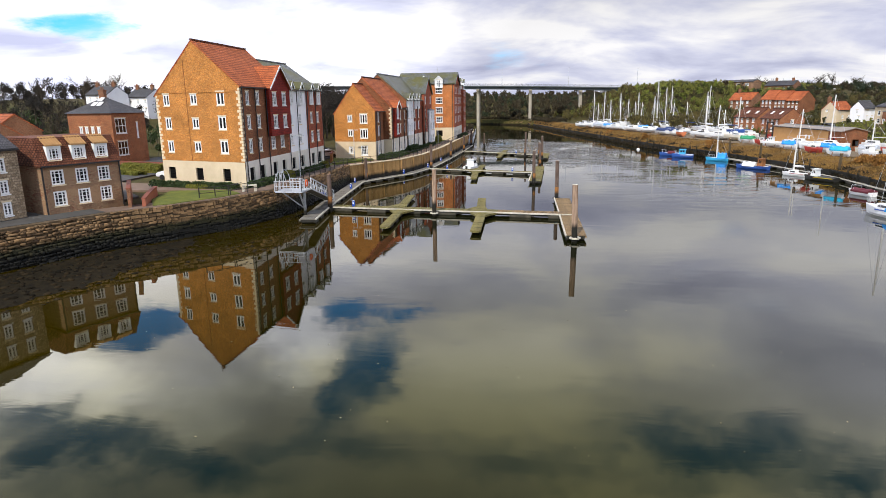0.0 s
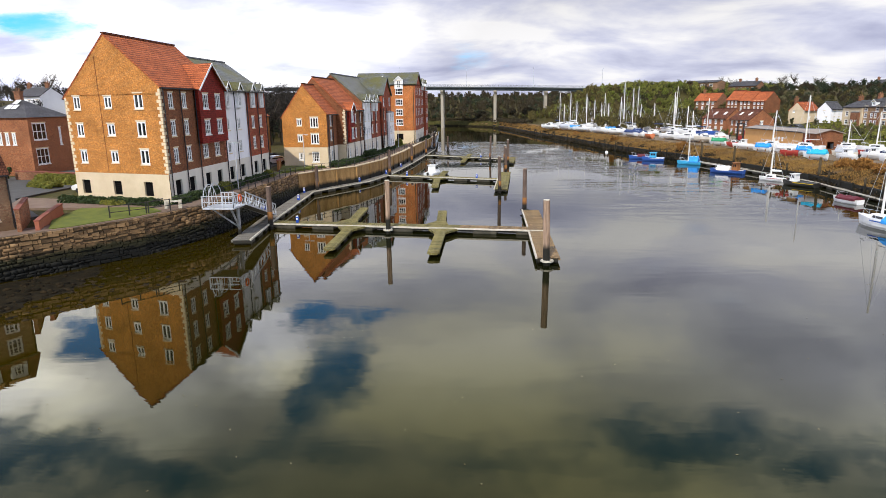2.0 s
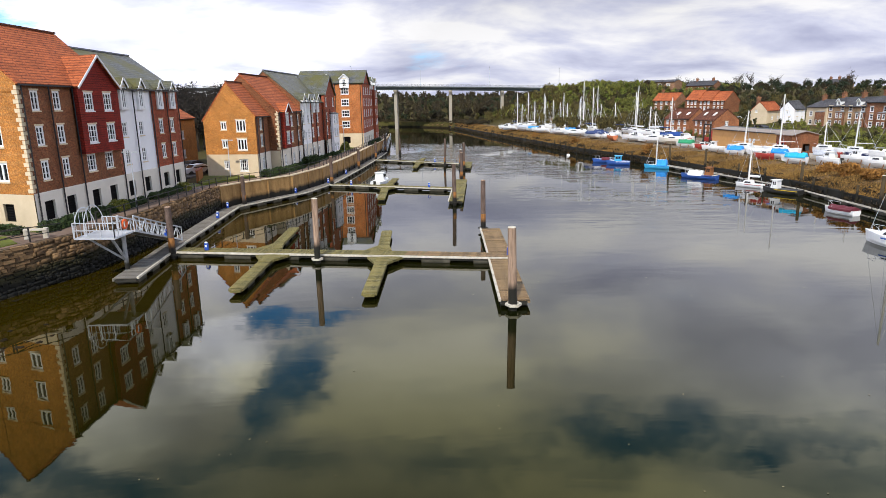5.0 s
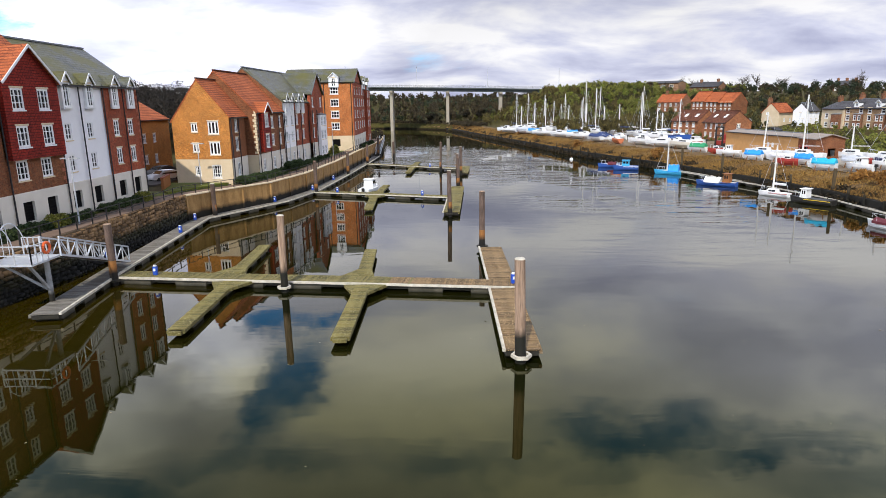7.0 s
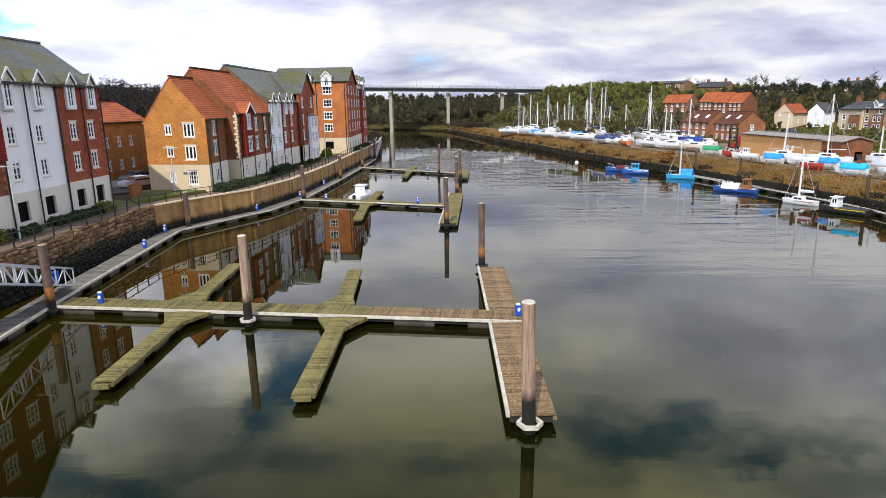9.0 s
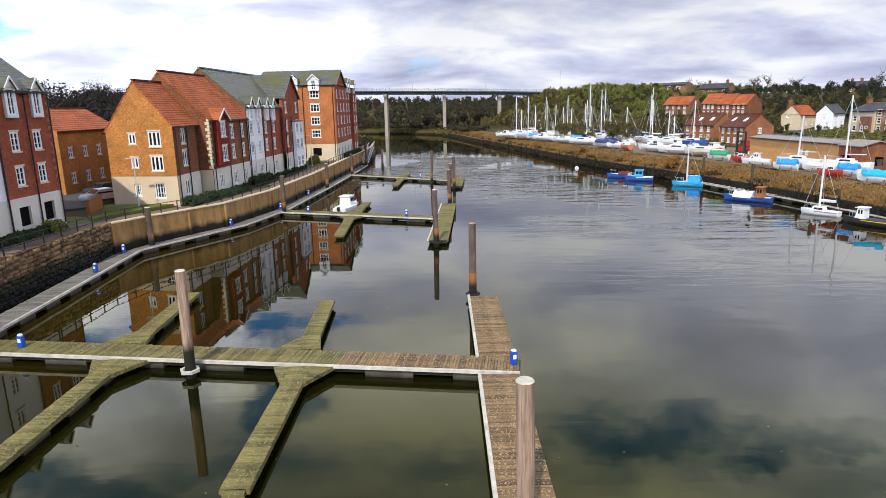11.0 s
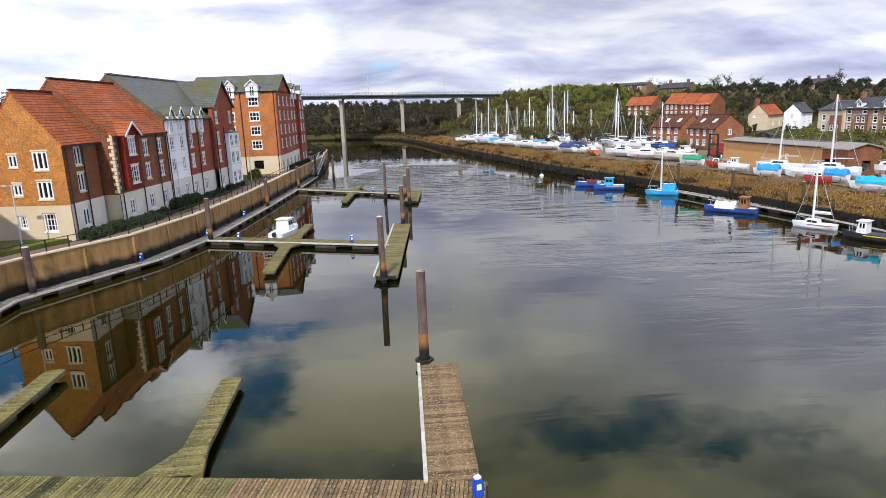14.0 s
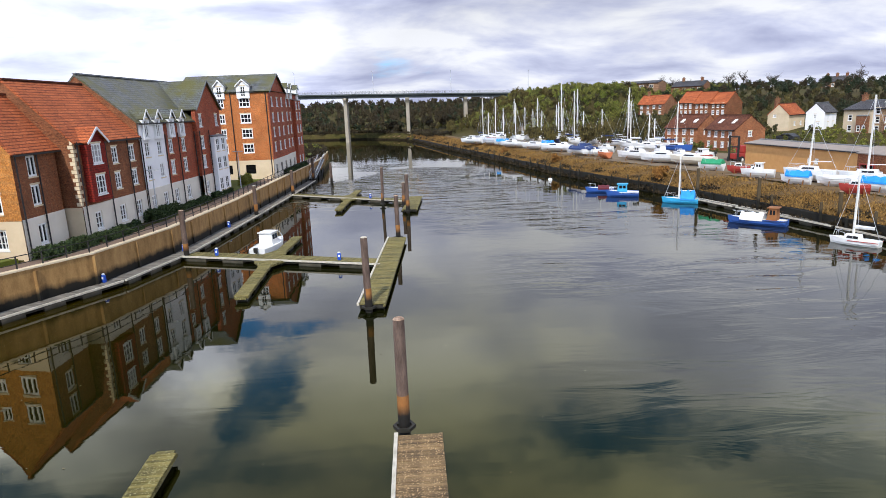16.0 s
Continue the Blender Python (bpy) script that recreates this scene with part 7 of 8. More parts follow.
        bmesh.ops.bevel(bm, geom=bm.edges[:], offset=0.04, segments=1, affect="EDGES")
        part("outboard", bm, M["gel_black"], t)
    if ashore:
        bm = bmesh.new()
        solid(bm, [(-L * 0.18, -0.12, -0.35), (L * 0.12, -0.12, -0.35), (L * 0.05, -0.1, -0.62), (-L * 0.15, -0.1, -0.62)], (0, 0.22, 0))
        part("keel", bm, M["antifoul"], hu)
        for x in (-L * 0.28, L * 0.2):
            bm = bmesh.new()
            for s in (-1, 1):
                beam(bm, (x, s * B * 0.6, -0.65), (x, s * B * 0.36, 0.1), 0.09, 0.09)
            beam(bm, (x, -B * 0.6, -0.62), (x, B * 0.6, -0.62), 0.09, 0.09)
            part("cradle", bm, M["rust"], t)
    return t


# afloat
boat("cabin_boat", "small white cabin cruiser moored by the jetty", (-4.8, 109.4, 0), 78, 5.4, 2.2, 0.75, cabin="gel_white", wheelhouse=(-0.75, 0.75, 1.45, 1.15), outboard=True)
boat("dayboat", "white motorboat with maroon cover on the river", (37.3, 141.2, 0), 165, 3.9, 1.9, 0.65, "gel_blue", "gel_white", tarp=(-1.2, 0.4, 0.45, "tarp_maroon"), outboard=True, stripe="gel_white")
boat("cabin_boat", "blue and white cabin boat at the bank", (39.2, 136.2, 0), 160, 4.2, 2.0, 0.7, "gel_blue", "gel_white", wheelhouse=(-0.5, 0.9, 1.35, 1.0), wheel_mat="gel_sky", stripe="gel_white")
boat("sailing_boat", "turquoise sailing boat with bright blue canvas cover", (44.3, 128.2, 0), 150, 4.3, 1.7, 0.6, "gel_sky", "gel_cream", mast=5.6, tarp=(-1.7, 0.0, 1.15, "tarp_blue"))
boat("workboat", "long blue workboat with white canopy and wooden wheelhouse", (46.2, 112.4, 0), 138, 5.6, 1.9, 0.6, "gel_blue", "gel_cream", tarp=(-0.6, 1.7, 0.7, "white_paint"), wheelhouse=(-1.9, -0.9, 1.4, 1.2), wheel_mat="varnish", stripe="gel_navy")
boat("sailing_boat", "white sailing yacht moored at the bank", (49.2, 101.4, 0), 128, 3.8, 1.5, 0.5, "gel_white", "gel_white", cabin="gel_white", mast=6.0, boom="gel_white", stripe="gel_red")
boat("fishing_boat", "black fishing boat with yellow stripe and white wheelhouse", (50.6, 95.0, 0), 124, 4.9, 2.0, 0.6, "gel_black", "gel_black", wheelhouse=(0.5, 1.4, 1.2, 1.05), stripe="yellow")
boat("dinghy", "small dinghy under a maroon cover", (49.2, 79.5, 0), 110, 3.6, 1.6, 0.55, "gel_white", "gel_cream", tarp=(-1.6, 1.2, 0.4, "tarp_maroon"))
boat("sailing_boat", "white sailing boat with blue stripe moored at the bank", (44.4, 63.5, 0), 105, 5.4, 2.1, 0.85, "gel_white", "gel_white", cabin="gel_white", mast=8.0, stripe="gel_blue", tarp=(-2.2, -0.7, 0.8, "tarp_blue"))

# laid up in the yard: the hulls stand on cradles
YARD = 2.87
HULLS = ["gel_white", "gel_white", "gel_navy", "gel_white", "gel_cream", "gel_blue", "gel_white"]
masts = [(24.5, 243, 12.2), (28.5, 240, 12.0), (35.5, 249, 11.8), (36.0, 234, 9.6), (38.2, 222, 11.6), (44.0, 218, 15.2), (49.5, 226, 13.4), (48.0, 203, 12.6), (53.0, 196, 8.6), (59.0, 198, 12.8), (55.5, 183, 10.0), (59.6, 180, 6.6), (60.0, 171, 9.6), (31.5, 246, 7.5), (40.5, 228, 8.5), (33.0, 232, 10.6), (46.5, 209, 9.0), (26.0, 236, 8.4), (30.0, 236.5, 9.4), (42.0, 213, 10.4), (51.0, 206, 8.2), (56.5, 190, 11.2), (57.0, 176, 7.8), (45.0, 230, 9.8), (39.5, 240, 8.8)]
for k, (x, y, h) in enumerate(masts):
    c = HULLS[k % 7]
    x += 4.0 if y > 212 else 0
    boat("yacht", f"{'white' if c == 'gel_white' else 'cream' if c == 'gel_cream' else 'dark blue'} yacht laid up ashore on a cradle", (x, y, YARD + 0.66), 120 + rng.uniform(-18, 18) + (180 if k % 3 == 0 else 0),
         6.8 + rng.random() * 1.8, 2.4, 0.9, c, "gel_white", cabin="gel_white", mast=h * 1.12 - 2.4, ashore=True, boom=("tarp_navy", None, "gel_white", "tarp_grey")[k % 4], group="laid-up yachts", rake=rng.uniform(-0.015, 0.02), category="yacht", stripe=("gel_navy", None, "gel_red")[k % 3])
low_boats = [
    (22.5, 231, 8.2, "gel_white", None), (27.2, 222, 7.6, "gel_white", "tarp_grey"), (29.5, 216.5, 6.4, "gel_white", "tarp_blue"), (34.5, 207, 8.6, "gel_white", None), (38.6, 196, 9.0, "gel_white", None), (41.5, 187, 8.4, "gel_white", None),
    (44.0, 174, 8.2, "gel_white", "tarp_navy"), (47.0, 165, 6.4, "gel_orange", None), (46.6, 171, 6.2, "gel_white", None), (50.5, 159, 8.6, "gel_white", None), (52.6, 152, 8.4, "gel_white", None), (55.0, 146.5, 7.4, "gel_cream", None),
    (59.4, 150.5, 4.6, "gel_red", None), (61.8, 155.0, 4.8, "gel_white", None), (58.2, 156.5, 5.0, "gel_white", None), (57.0, 163.0, 5.4, "gel_white", None), (53.8, 170.5, 5.4, "gel_navy", None), (51.2, 178.0, 6.0, "gel_white", None), (48.0, 184.0, 5.8, "gel_white", "tarp_navy"), (45.5, 192.0, 6.0, "gel_white", None), (43.0, 200.0, 5.6, "gel_white", "tarp_blue")]
names = {"tarp_blue": "under a bright blue tarpaulin", "tarp_grey": "under a grey cover", "tarp_navy": "under a navy cover", "tarp_green": "under a green cover", "white_paint": "under a white cover"}
for k, (x, y, L, c, tp) in enumerate(low_boats):
    big = L > 7.3
    L *= 0.98 if big else 0.64
    boat("motorboat", f"{c.split('_')[1]} motorboat laid up ashore {names.get(tp, 'on a cradle')}", (x - 2.6 + (4.5 if y > 212 else 1.0 if big else 0), y, YARD + 0.66), 128 + rng.uniform(-9, 9) if big else 132 + rng.uniform(-30, 30), L, 2.5 if big else 1.8, 0.78 if big else 0.66, c, "gel_white", cabin=None if tp else "gel_white", ashore=True,
         tarp=(-L * 0.45, L * 0.37, 0.6, tp) if tp else None, wheelhouse=None if tp or k % 3 else (-0.6, 0.7, 1.3, 0.9), group="laid-up motorboats", outboard=k % 4 == 1)
# the nearer boats stand closer together along the top of the bank
near_boats = [(53.6, 138.5, 5.2, "gel_white", "tarp_green", 128), (55.2, 133.5, 3.8, "gel_red", None, 150), (55.0, 128.0, 5.4, "gel_white", None, 138), (55.6, 120.5, 4.4, "gel_white", "tarp_blue", 130), (58.3, 123.6, 4.2, "gel_red", None, 118),
              (58.4, 117.0, 5.8, "gel_white", "white_paint", 134), (56.6, 111.6, 3.6, "gel_red", None, 150), (59.2, 112.6, 4.2, "gel_white", "tarp_blue", 120), (57.6, 104.6, 4.8, "gel_white", "tarp_sky", 132), (61.0, 102.0, 5.0, "gel_white", None, 112),
              (63.4, 107.6, 5.0, "gel_cream", "tarp_grey", 128), (66.6, 111.5, 4.6, "gel_red", None, 140), (66.0, 104.0, 5.2, "gel_white", None, 125), (69.0, 108.5, 5.0, "gel_navy", None, 116), (65.0, 97.5, 5.0, "gel_white", None, 120)]
names["tarp_sky"] = "under a turquoise tarpaulin"
for k, (x, y, L, c, tp, turn) in enumerate(near_boats):
    L *= 0.72
    boat("motorboat", f"{c.split('_')[1]} boat ashore {names.get(tp, 'on a cradle')} above the bank", (x - 0.8, y, YARD + 0.55), turn, L, L * 0.36, 0.36 + L * 0.045, c, "gel_white", cabin=None if tp else "gel_white", ashore=True,
         tarp=(-L * 0.46, L * 0.38, 0.7 if tp != "white_paint" else 0.3, tp) if tp else None, wheelhouse=(-0.5, 0.5, 1.1, 0.8) if k in (2, 9, 12) else None, group="laid-up motorboats", outboard=k % 4 == 1)
for x, y, h, r in ((57.4, 121.9, 8.2, 0.04), (60.6, 116.2, 10.8, 0.0), (69.0, 110.0, 8.0, 0.02), (67.0, 114.8, 6.4, 0.0), (70.5, 104.0, 8.6, 0.0)):
    boat("yacht", "white yacht with tall bare mast laid up ashore", (x, y, YARD + 0.66), 130, 5.6, 2.0, 0.85, "gel_white", "gel_white", cabin="gel_white", mast=h - 2.3, ashore=True, group="laid-up yachts", rake=r, category="yacht")

# mooring buoy and bank pontoons
t = thing("mooring_buoy", "small white mooring buoy", "buoy", (33.0, 158.5, 0.05))
bm = bmesh.new()
bmesh.ops.create_icosphere(bm, subdivisions=2, radius=0.4)
part("float_ball", bm, M["white_paint"], t)
bm = bmesh.new()
tube(bm, (0, 0, 0.35), (0, 0, 0.75), 0.05, n=6)
part("top_ring", bm, M["rust"], t)
for a, b in (((45.3, 131.5), (47.9, 121.0)), ((48.1, 120.5), (51.2, 107.5)), ((51.4, 107), (53.2, 96.0)), ((53.2, 95.5), (53.0, 80.0)), ((53.0, 79.5), (52.4, 60.0))):
    pontoon("bank_pontoon", "narrow brown pontoon along the boatyard bank", a, b, 1.0, "deck_grey", 0.2, edge="waler", group="bank pontoons")
for x, y, h in ((46.6, 128.6, 4.4), (49.2, 118.2, 4.2), (51.9, 107.8, 3.8), (53.6, 96.4, 4.0), (53.6, 80.0, 4.0)):
    pile(x, y, h, 0.2, "bank_wall", "dark timber mooring post at the bank")


# boat hoist in the yard
t = thing("boat_hoist", "red and dark steel boat hoist tractor in the yard", "boat hoist", (60.4, 147.5, 2.87), -60)
bm = bmesh.new()
for x in (-0.8, 0.8):
    beam(bm, (x, 0, 0.3), (x, 0, 4.2), 0.25, 0.25, (1, 0, 0))
beam(bm, (-0.9, 0, 4.2), (0.9, 0, 4.2), 0.25, 0.25)
beam(bm, (-0.9, 0, 2.6), (0.9, 0, 2.6), 0.2, 0.2)
part("mast_frame", bm, M["black_steel"], t)
bm = bmesh.new()
box(bm, -1.0, 1.0, 0.2, 3.2, 0.6, 1.5)
box(bm, -0.8, 0.8, 1.6, 2.9, 1.5, 2.7)
bmesh.ops.bevel(bm, geom=bm.edges[:], offset=0.12, segments=2, affect="EDGES")
part("body", bm, M["gel_red"], t)
for x in (-1.05, 1.05):
    for y, r in ((0.6, 0.55), (2.7, 0.7)):
        bm = bmesh.new()
        tube(bm, (x - 0.17, y, r), (x + 0.17, y, r), r, n=14)
        w = part("wheel", bm, M["rubber"], t)
        bm = bmesh.new()
        tube(bm, (x - 0.19, y, r), (x + 0.19, y, r), r * 0.5, n=10)
        part("rim", bm, M["white_paint"], w)


# ---- plants ----
def scatter_leaves(centres, sizes, stretch=1.0, upright=0.0):
    """Small triangles at the centres, turned at random; upright: how far their long side points up."""
    n = len(centres)
    a = rng.normal(size=(n, 3))
    a[:, 2] = np.abs(a[:, 2]) * (1 + 6 * upright)
    a /= np.linalg.norm(a, axis=1, keepdims=True)
    b = np.cross(a, rng.normal(size=(n, 3)))
    b /= np.linalg.norm(b, axis=1, keepdims=True)
    s = np.asarray(sizes)[:, None]
    v = np.stack([centres - a * s * stretch - b * s * 0.5, centres + a * s * stretch, centres - a * s * stretch * 0.6 + b * s * 0.6], 1)
    return v.reshape(-1, 3)


def stalks(p0, p1, r0, r1, n=4):
    """Tapered sticks from p0 to p1 as quads."""
    p0, p1 = np.asarray(p0, float), np.asarray(p1, float)
    d = p1 - p0
    d /= np.linalg.norm(d, axis=1, keepdims=True) + 1e-9
    s = np.cross(d, [0.31, 0.17, 0.93])
    s /= np.linalg.norm(s, axis=1, keepdims=True) + 1e-9
    u = np.cross(s, d)
    r0, r1 = np.broadcast_to(r0, len(p0)), np.broadcast_to(r1, len(p0))
    rings = []
    for p, r in ((p0, r0), (p1, r1)):
        for k in range(n):
            w = k * math.tau / n
            rings.append(p + (s * math.cos(w) + u * math.sin(w)) * np.asarray(r)[:, None])
    v = np.stack(rings, 1).reshape(-1, 3)
    base = np.arange(len(p0))[:, None] * 2 * n
    f = np.concatenate([base + np.array([k, (k + 1) % n, n + (k + 1) % n, n + k]) for k in range(n)])
    return v, f


def branch_system(at, h, spread, limbs=7, twigs=5, fine=6):
    """Start and end points of trunk, limbs, branches and twigs of one bare tree."""
    at = np.asarray(at, float)
    seg = [(at - [0, 0, 0.5], at + [0, 0, h * 0.42], h * 0.028, h * 0.018)]
    tips = []
    top = at + [rng.normal() * 0.3, rng.normal() * 0.3, h * 0.72]
    seg.append((at + [0, 0, h * 0.42], top, h * 0.018, h * 0.007))
    starts = [(at + [0, 0, h * 0.42], top)]
    for k in range(limbs):
        f = rng.uniform(0.22, 0.66)
        s = at + [0, 0, h * f]
        w = k * 2.4 + rng.uniform(-0.4, 0.4)
        reach = spread * rng.uniform(0.6, 1.0) * (1.15 - 0.6 * f)
        e = s + [math.cos(w) * reach, math.sin(w) * reach, h * rng.uniform(0.14, 0.36)]
        seg.append((s, e, h * 0.013, h * 0.004))
        starts.append((s, e))
    for s, e in starts:
        for _ in range(twigs):
            q = s + (e - s) * rng.uniform(0.35, 1.0)
            r = q + np.array([rng.normal(), rng.normal(), abs(rng.normal()) + 0.5]) * h * 0.085
            seg.append((q, r, h * 0.005, h * 0.0016))
            for _ in range(fine):
                p = q + (r - q) * rng.uniform(0.3, 1.0)
                tips.append((p, p + np.array([rng.normal(), rng.normal(), abs(rng.normal()) * 0.8 + 0.3]) * h * 0.06))
    return seg, tips


def bare_tree(x, y, h, spread, label="leafless tree with fine brown branches", name="tree", z=None):
    z = G(x, y) if z is None else z
    seg, tips = branch_system((0, 0, 0), h, spread, 9, 6, 7)
    t = thing(name, label, "tree", (x, y, z), group="bare trees")
    v, f = stalks([s[0] for s in seg], [s[1] for s in seg], [s[2] for s in seg], [s[3] for s in seg], 5)
    ob = new("trunk", raw_mesh("trunk", v, f, M["bark"]))
    ob.parent = t
    v, f = stalks([s[0] for s in tips], [s[1] for s in tips], 0.022, 0.012, 3)
    ob = new("crown", raw_mesh("crown", v, f, M["twig"]))
    ob.parent = t


def clump_points(x, y, z, rx, ry, rz, n, lumps=9):
    """Points gathered in lumps inside an egg: an uneven outline with gaps."""
    c = rng.normal(size=(lumps, 3))
    c /= np.linalg.norm(c, axis=1, keepdims=True)
    c *= rng.uniform(0.35, 0.85, (lumps, 1))
    k = rng.integers(0, lumps, n)
    p = c[k] + np.clip(rng.normal(size=(n, 3)), -1.5, 1.5) * 0.22
    return np.stack([x + p[:, 0] * rx, y + p[:, 1] * ry, z + p[:, 2] * rz], -1)


def wood(name, label, spots, hs, material, per, leaf, twiggy=0.0, kind_of="woodland"):
    """Many trees of one kind as one mass: trunks, limbs and small leaves or twigs."""
    leaves, segs = [], []
    for (x, y, z), h in zip(spots, hs):
        r = h * rng.uniform(0.26, 0.42)
        pts = clump_points(x, y, z + h * 0.62, r, r, h * 0.4, per, 8)
        leaves.append(scatter_leaves(pts, rng.uniform(0.5, 1.2, per) * leaf, 1.0 + 1.6 * twiggy, twiggy))
        at = np.array([x, y, z])
        segs.append((at - [0, 0, 0.6], at + [0, 0, h * 0.6], h * 0.022, h * 0.009))
        for k in range(5):
            w = rng.uniform(0, math.tau)
            s = at + [0, 0, h * rng.uniform(0.25, 0.5)]
            segs.append((s, s + [math.cos(w) * r * 0.9, math.sin(w) * r * 0.9, h * rng.uniform(0.2, 0.42)], h * 0.009, h * 0.003))
    v = np.concatenate(leaves)
    ob = new(name, raw_mesh(name, v, np.arange(len(v)).reshape(-1, 3), M[material]))
    tagged(ob, label, kind_of, kind="stuff")
    v, f = stalks([s[0] for s in segs], [s[1] for s in segs], [s[2] for s in segs], [s[3] for s in segs], 4)
    ob = new(name + "_trunks", raw_mesh(name + "_trunks", v, f, M["bark"]))
    tagged(ob, "grey-brown trunks and limbs of the woodland", "tree trunks", kind="stuff")


def spots_in(n, test, x0, x1, y0, y1):
    out = []
    while len(out) < n:
        x, y = rng.uniform(x0, x1, 4000), rng.uniform(y0, y1, 4000)
        ok = test(x, y, bank_distance(x, y))
        for a, b in zip(x[ok], y[ok]):
            out.append((a, b))
            if len(out) == n:
                break
    o = np.array(out)
    return np.c_[o, ground_height(o[:, 0], o[:, 1])]


def houses_near(x, y):
    """True where a house or a road on the right bank stands."""
    free = np.ones_like(x, bool)
    for hx, hy, r in ((66, 176, 9), (69, 162, 9), (92, 228, 12), (86, 256, 9), (95, 181, 8), (99, 158, 11), (101, 145, 11), (97, 170, 9), (63, 130, 11), (85, 150, 6), (92, 212, 6)):
        free &= (x - hx) ** 2 + (y - hy) ** 2 > r * r
    return ~free


# far hillside behind the bridge, and left-bank hill
s = spots_in(850, lambda x, y, d: (d > 3) & (y > 336) & (d < 120), -230, 150, 335, 500)
wood("far_wood", "dark leafless wood on the far hillside behind the bridge", s, rng.uniform(4, 6.5, len(s)), "twig", 170, 0.42, 0.3)
s = spots_in(420, lambda x, y, d: (d > 3) & (y > 336) & (d < 110), -230, 150, 335, 490)
wood("far_bushes", "olive-green bushes among the trees of the far hillside", s, rng.uniform(2.5, 5.0, len(s)), "leaf_far", 120, 0.5)
s = spots_in(1500, lambda x, y, d: (d > 0.3) & (d < 11) & (y > 290), -130, 24, 290, 400)
wood("far_bank_scrub", "brown scrub along the far river bank", s, rng.uniform(0.8, 2.0, len(s)), "twig", 70, 0.3, 0.1)
s = spots_in(900, lambda x, y, d: (d > 0.3) & (d < 26) & (y > 190) & (y < 335) & (x < -8), -110, -8, 188, 335)
wood("bend_scrub", "brown scrub and rough grass on the bank at the bend", s, rng.uniform(0.8, 2.2, len(s)), "twig", 130, 0.24, 0.1)
s = spots_in(160, lambda x, y, d: (d > 1) & (d < 30) & (y > 200) & (y < 335) & (x < -8), -110, -8, 195, 335)
wood("bend_bushes", "olive bushes on the bank at the bend", s, rng.uniform(1.2, 2.6, len(s)), "leaf_moss", 160, 0.24)
s = spots_in(330, lambda x, y, d: (d > 3) & (y > 335) & (d < 100), -230, 150, 335, 480)
wood("far_evergreens", "dark evergreen trees on the far hillside", s, rng.uniform(3.5, 6, len(s)), "leaf_dark", 110, 0.6)
s = spots_in(240, lambda x, y, d: (d > 36) & (x < -40) & (d < 130) & (y > 122) & (x > -60 - (y - 122) * 0.42), -140, -42, 122, 300)
wood("left_wood", "dark leafless wood on the hill behind the flats", s, rng.uniform(11, 15, len(s)) - 3 * (s[:, 1] < 140), "twig_dark", 1100, 0.27, 0.1)
s = spots_in(150, lambda x, y, d: (d > 36) & (x < -40) & (d < 120) & (y > 120) & (x > -60 - (y - 122) * 0.42), -140, -45, 118, 300)
wood("left_evergreens", "dark evergreens and ivy on the left hill", s, rng.uniform(6, 10, len(s)), "leaf_dark", 220, 0.36)
s = spots_in(300, lambda x, y, d: (d > 34) & (d < 120) & (x < -58) & ((x + 64) ** 2 + (y - 86) ** 2 > 110), -150, -55, 45, 135)
wood("left_shrubs", "mixed green shrubs between the houses", s, rng.uniform(1.8, 3.8, len(s)), "hedge", 200, 0.24)
s = spots_in(120, lambda x, y, d: (d > 52) & (d < 140) & (x < -66) & ((x + 63) ** 2 + (y - 86) ** 2 > 260), -160, -66, 50, 150)
wood("left_bare_trees", "leafless trees among the hillside houses", s, rng.uniform(4.5, 7.2, len(s)), "twig_dark", 420, 0.17, 0.3)
s = spots_in(330, lambda x, y, d: (d > 60) & (x < -96 - (y - 150) * 0.25) & ((x + 106) ** 2 + (y - 161) ** 2 > 340), -330, -95, 120, 330)
wood("left_far_wood", "dark leafless wood on the skyline behind the hillside houses", s, rng.uniform(4.5, 7.5, len(s)), "twig_dark", 420, 0.24, 0.2)
# green hill upstream of the boatyard
s = spots_in(720, lambda x, y, d: (d > 20) & (d < 120) & (y > 215) & (y < 345) & (y - 208 - (x - 30) * 0.8 > 6), 15, 150, 205, 345)
wood("hill_scrub", "olive-green scrub and bushes covering the hill behind the boatyard", s, rng.uniform(2.2, 4.2, len(s)), "leaf_moss", 480, 0.22)
s = spots_in(170, lambda x, y, d: (d > 13) & (d < 42) & (y > 185) & (y < 340) & ~houses_near(x, y), 15, 120, 185, 340)
wood("hill_wood", "leafless brown trees below the hill", s, rng.uniform(3.2, 5.4, len(s)), "twig_olive", 420, 0.24, 0.4)
s = spots_in(300, lambda x, y, d: (d > 40) & (d < 110) & (y > 230) & (y < 345) & (y - 208 - (x - 30) * 0.8 > 20), 15, 140, 220, 345)
wood("hilltop_bushes", "fresh green bushes along the hilltop", s, rng.uniform(1.8, 3.2, len(s)), "leaf_green", 400, 0.21)
# right-bank slopes among the houses and the skyline
s = spots_in(330, lambda x, y, d: (d > 24) & ~houses_near(x, y) & (d < 100), 50, 125, 178, 300)
wood("slope_bushes", "olive and brown bushes on the slope below the red-roofed terrace", s, rng.uniform(1.5, 3.2, len(s)), "leaf_far", 260, 0.22)
s = spots_in(150, lambda x, y, d: (d > 26) & ~houses_near(x, y) & (d < 100), 50, 125, 178, 300)
wood("slope_trees", "leafless brown trees on the slope below the terrace", s, rng.uniform(2.0, 3.8, len(s)), "twig_olive", 420, 0.18, 0.25)
s = spots_in(200, lambda x, y, d: (d > 17) & ~houses_near(x, y), 66, 100, 70, 140)
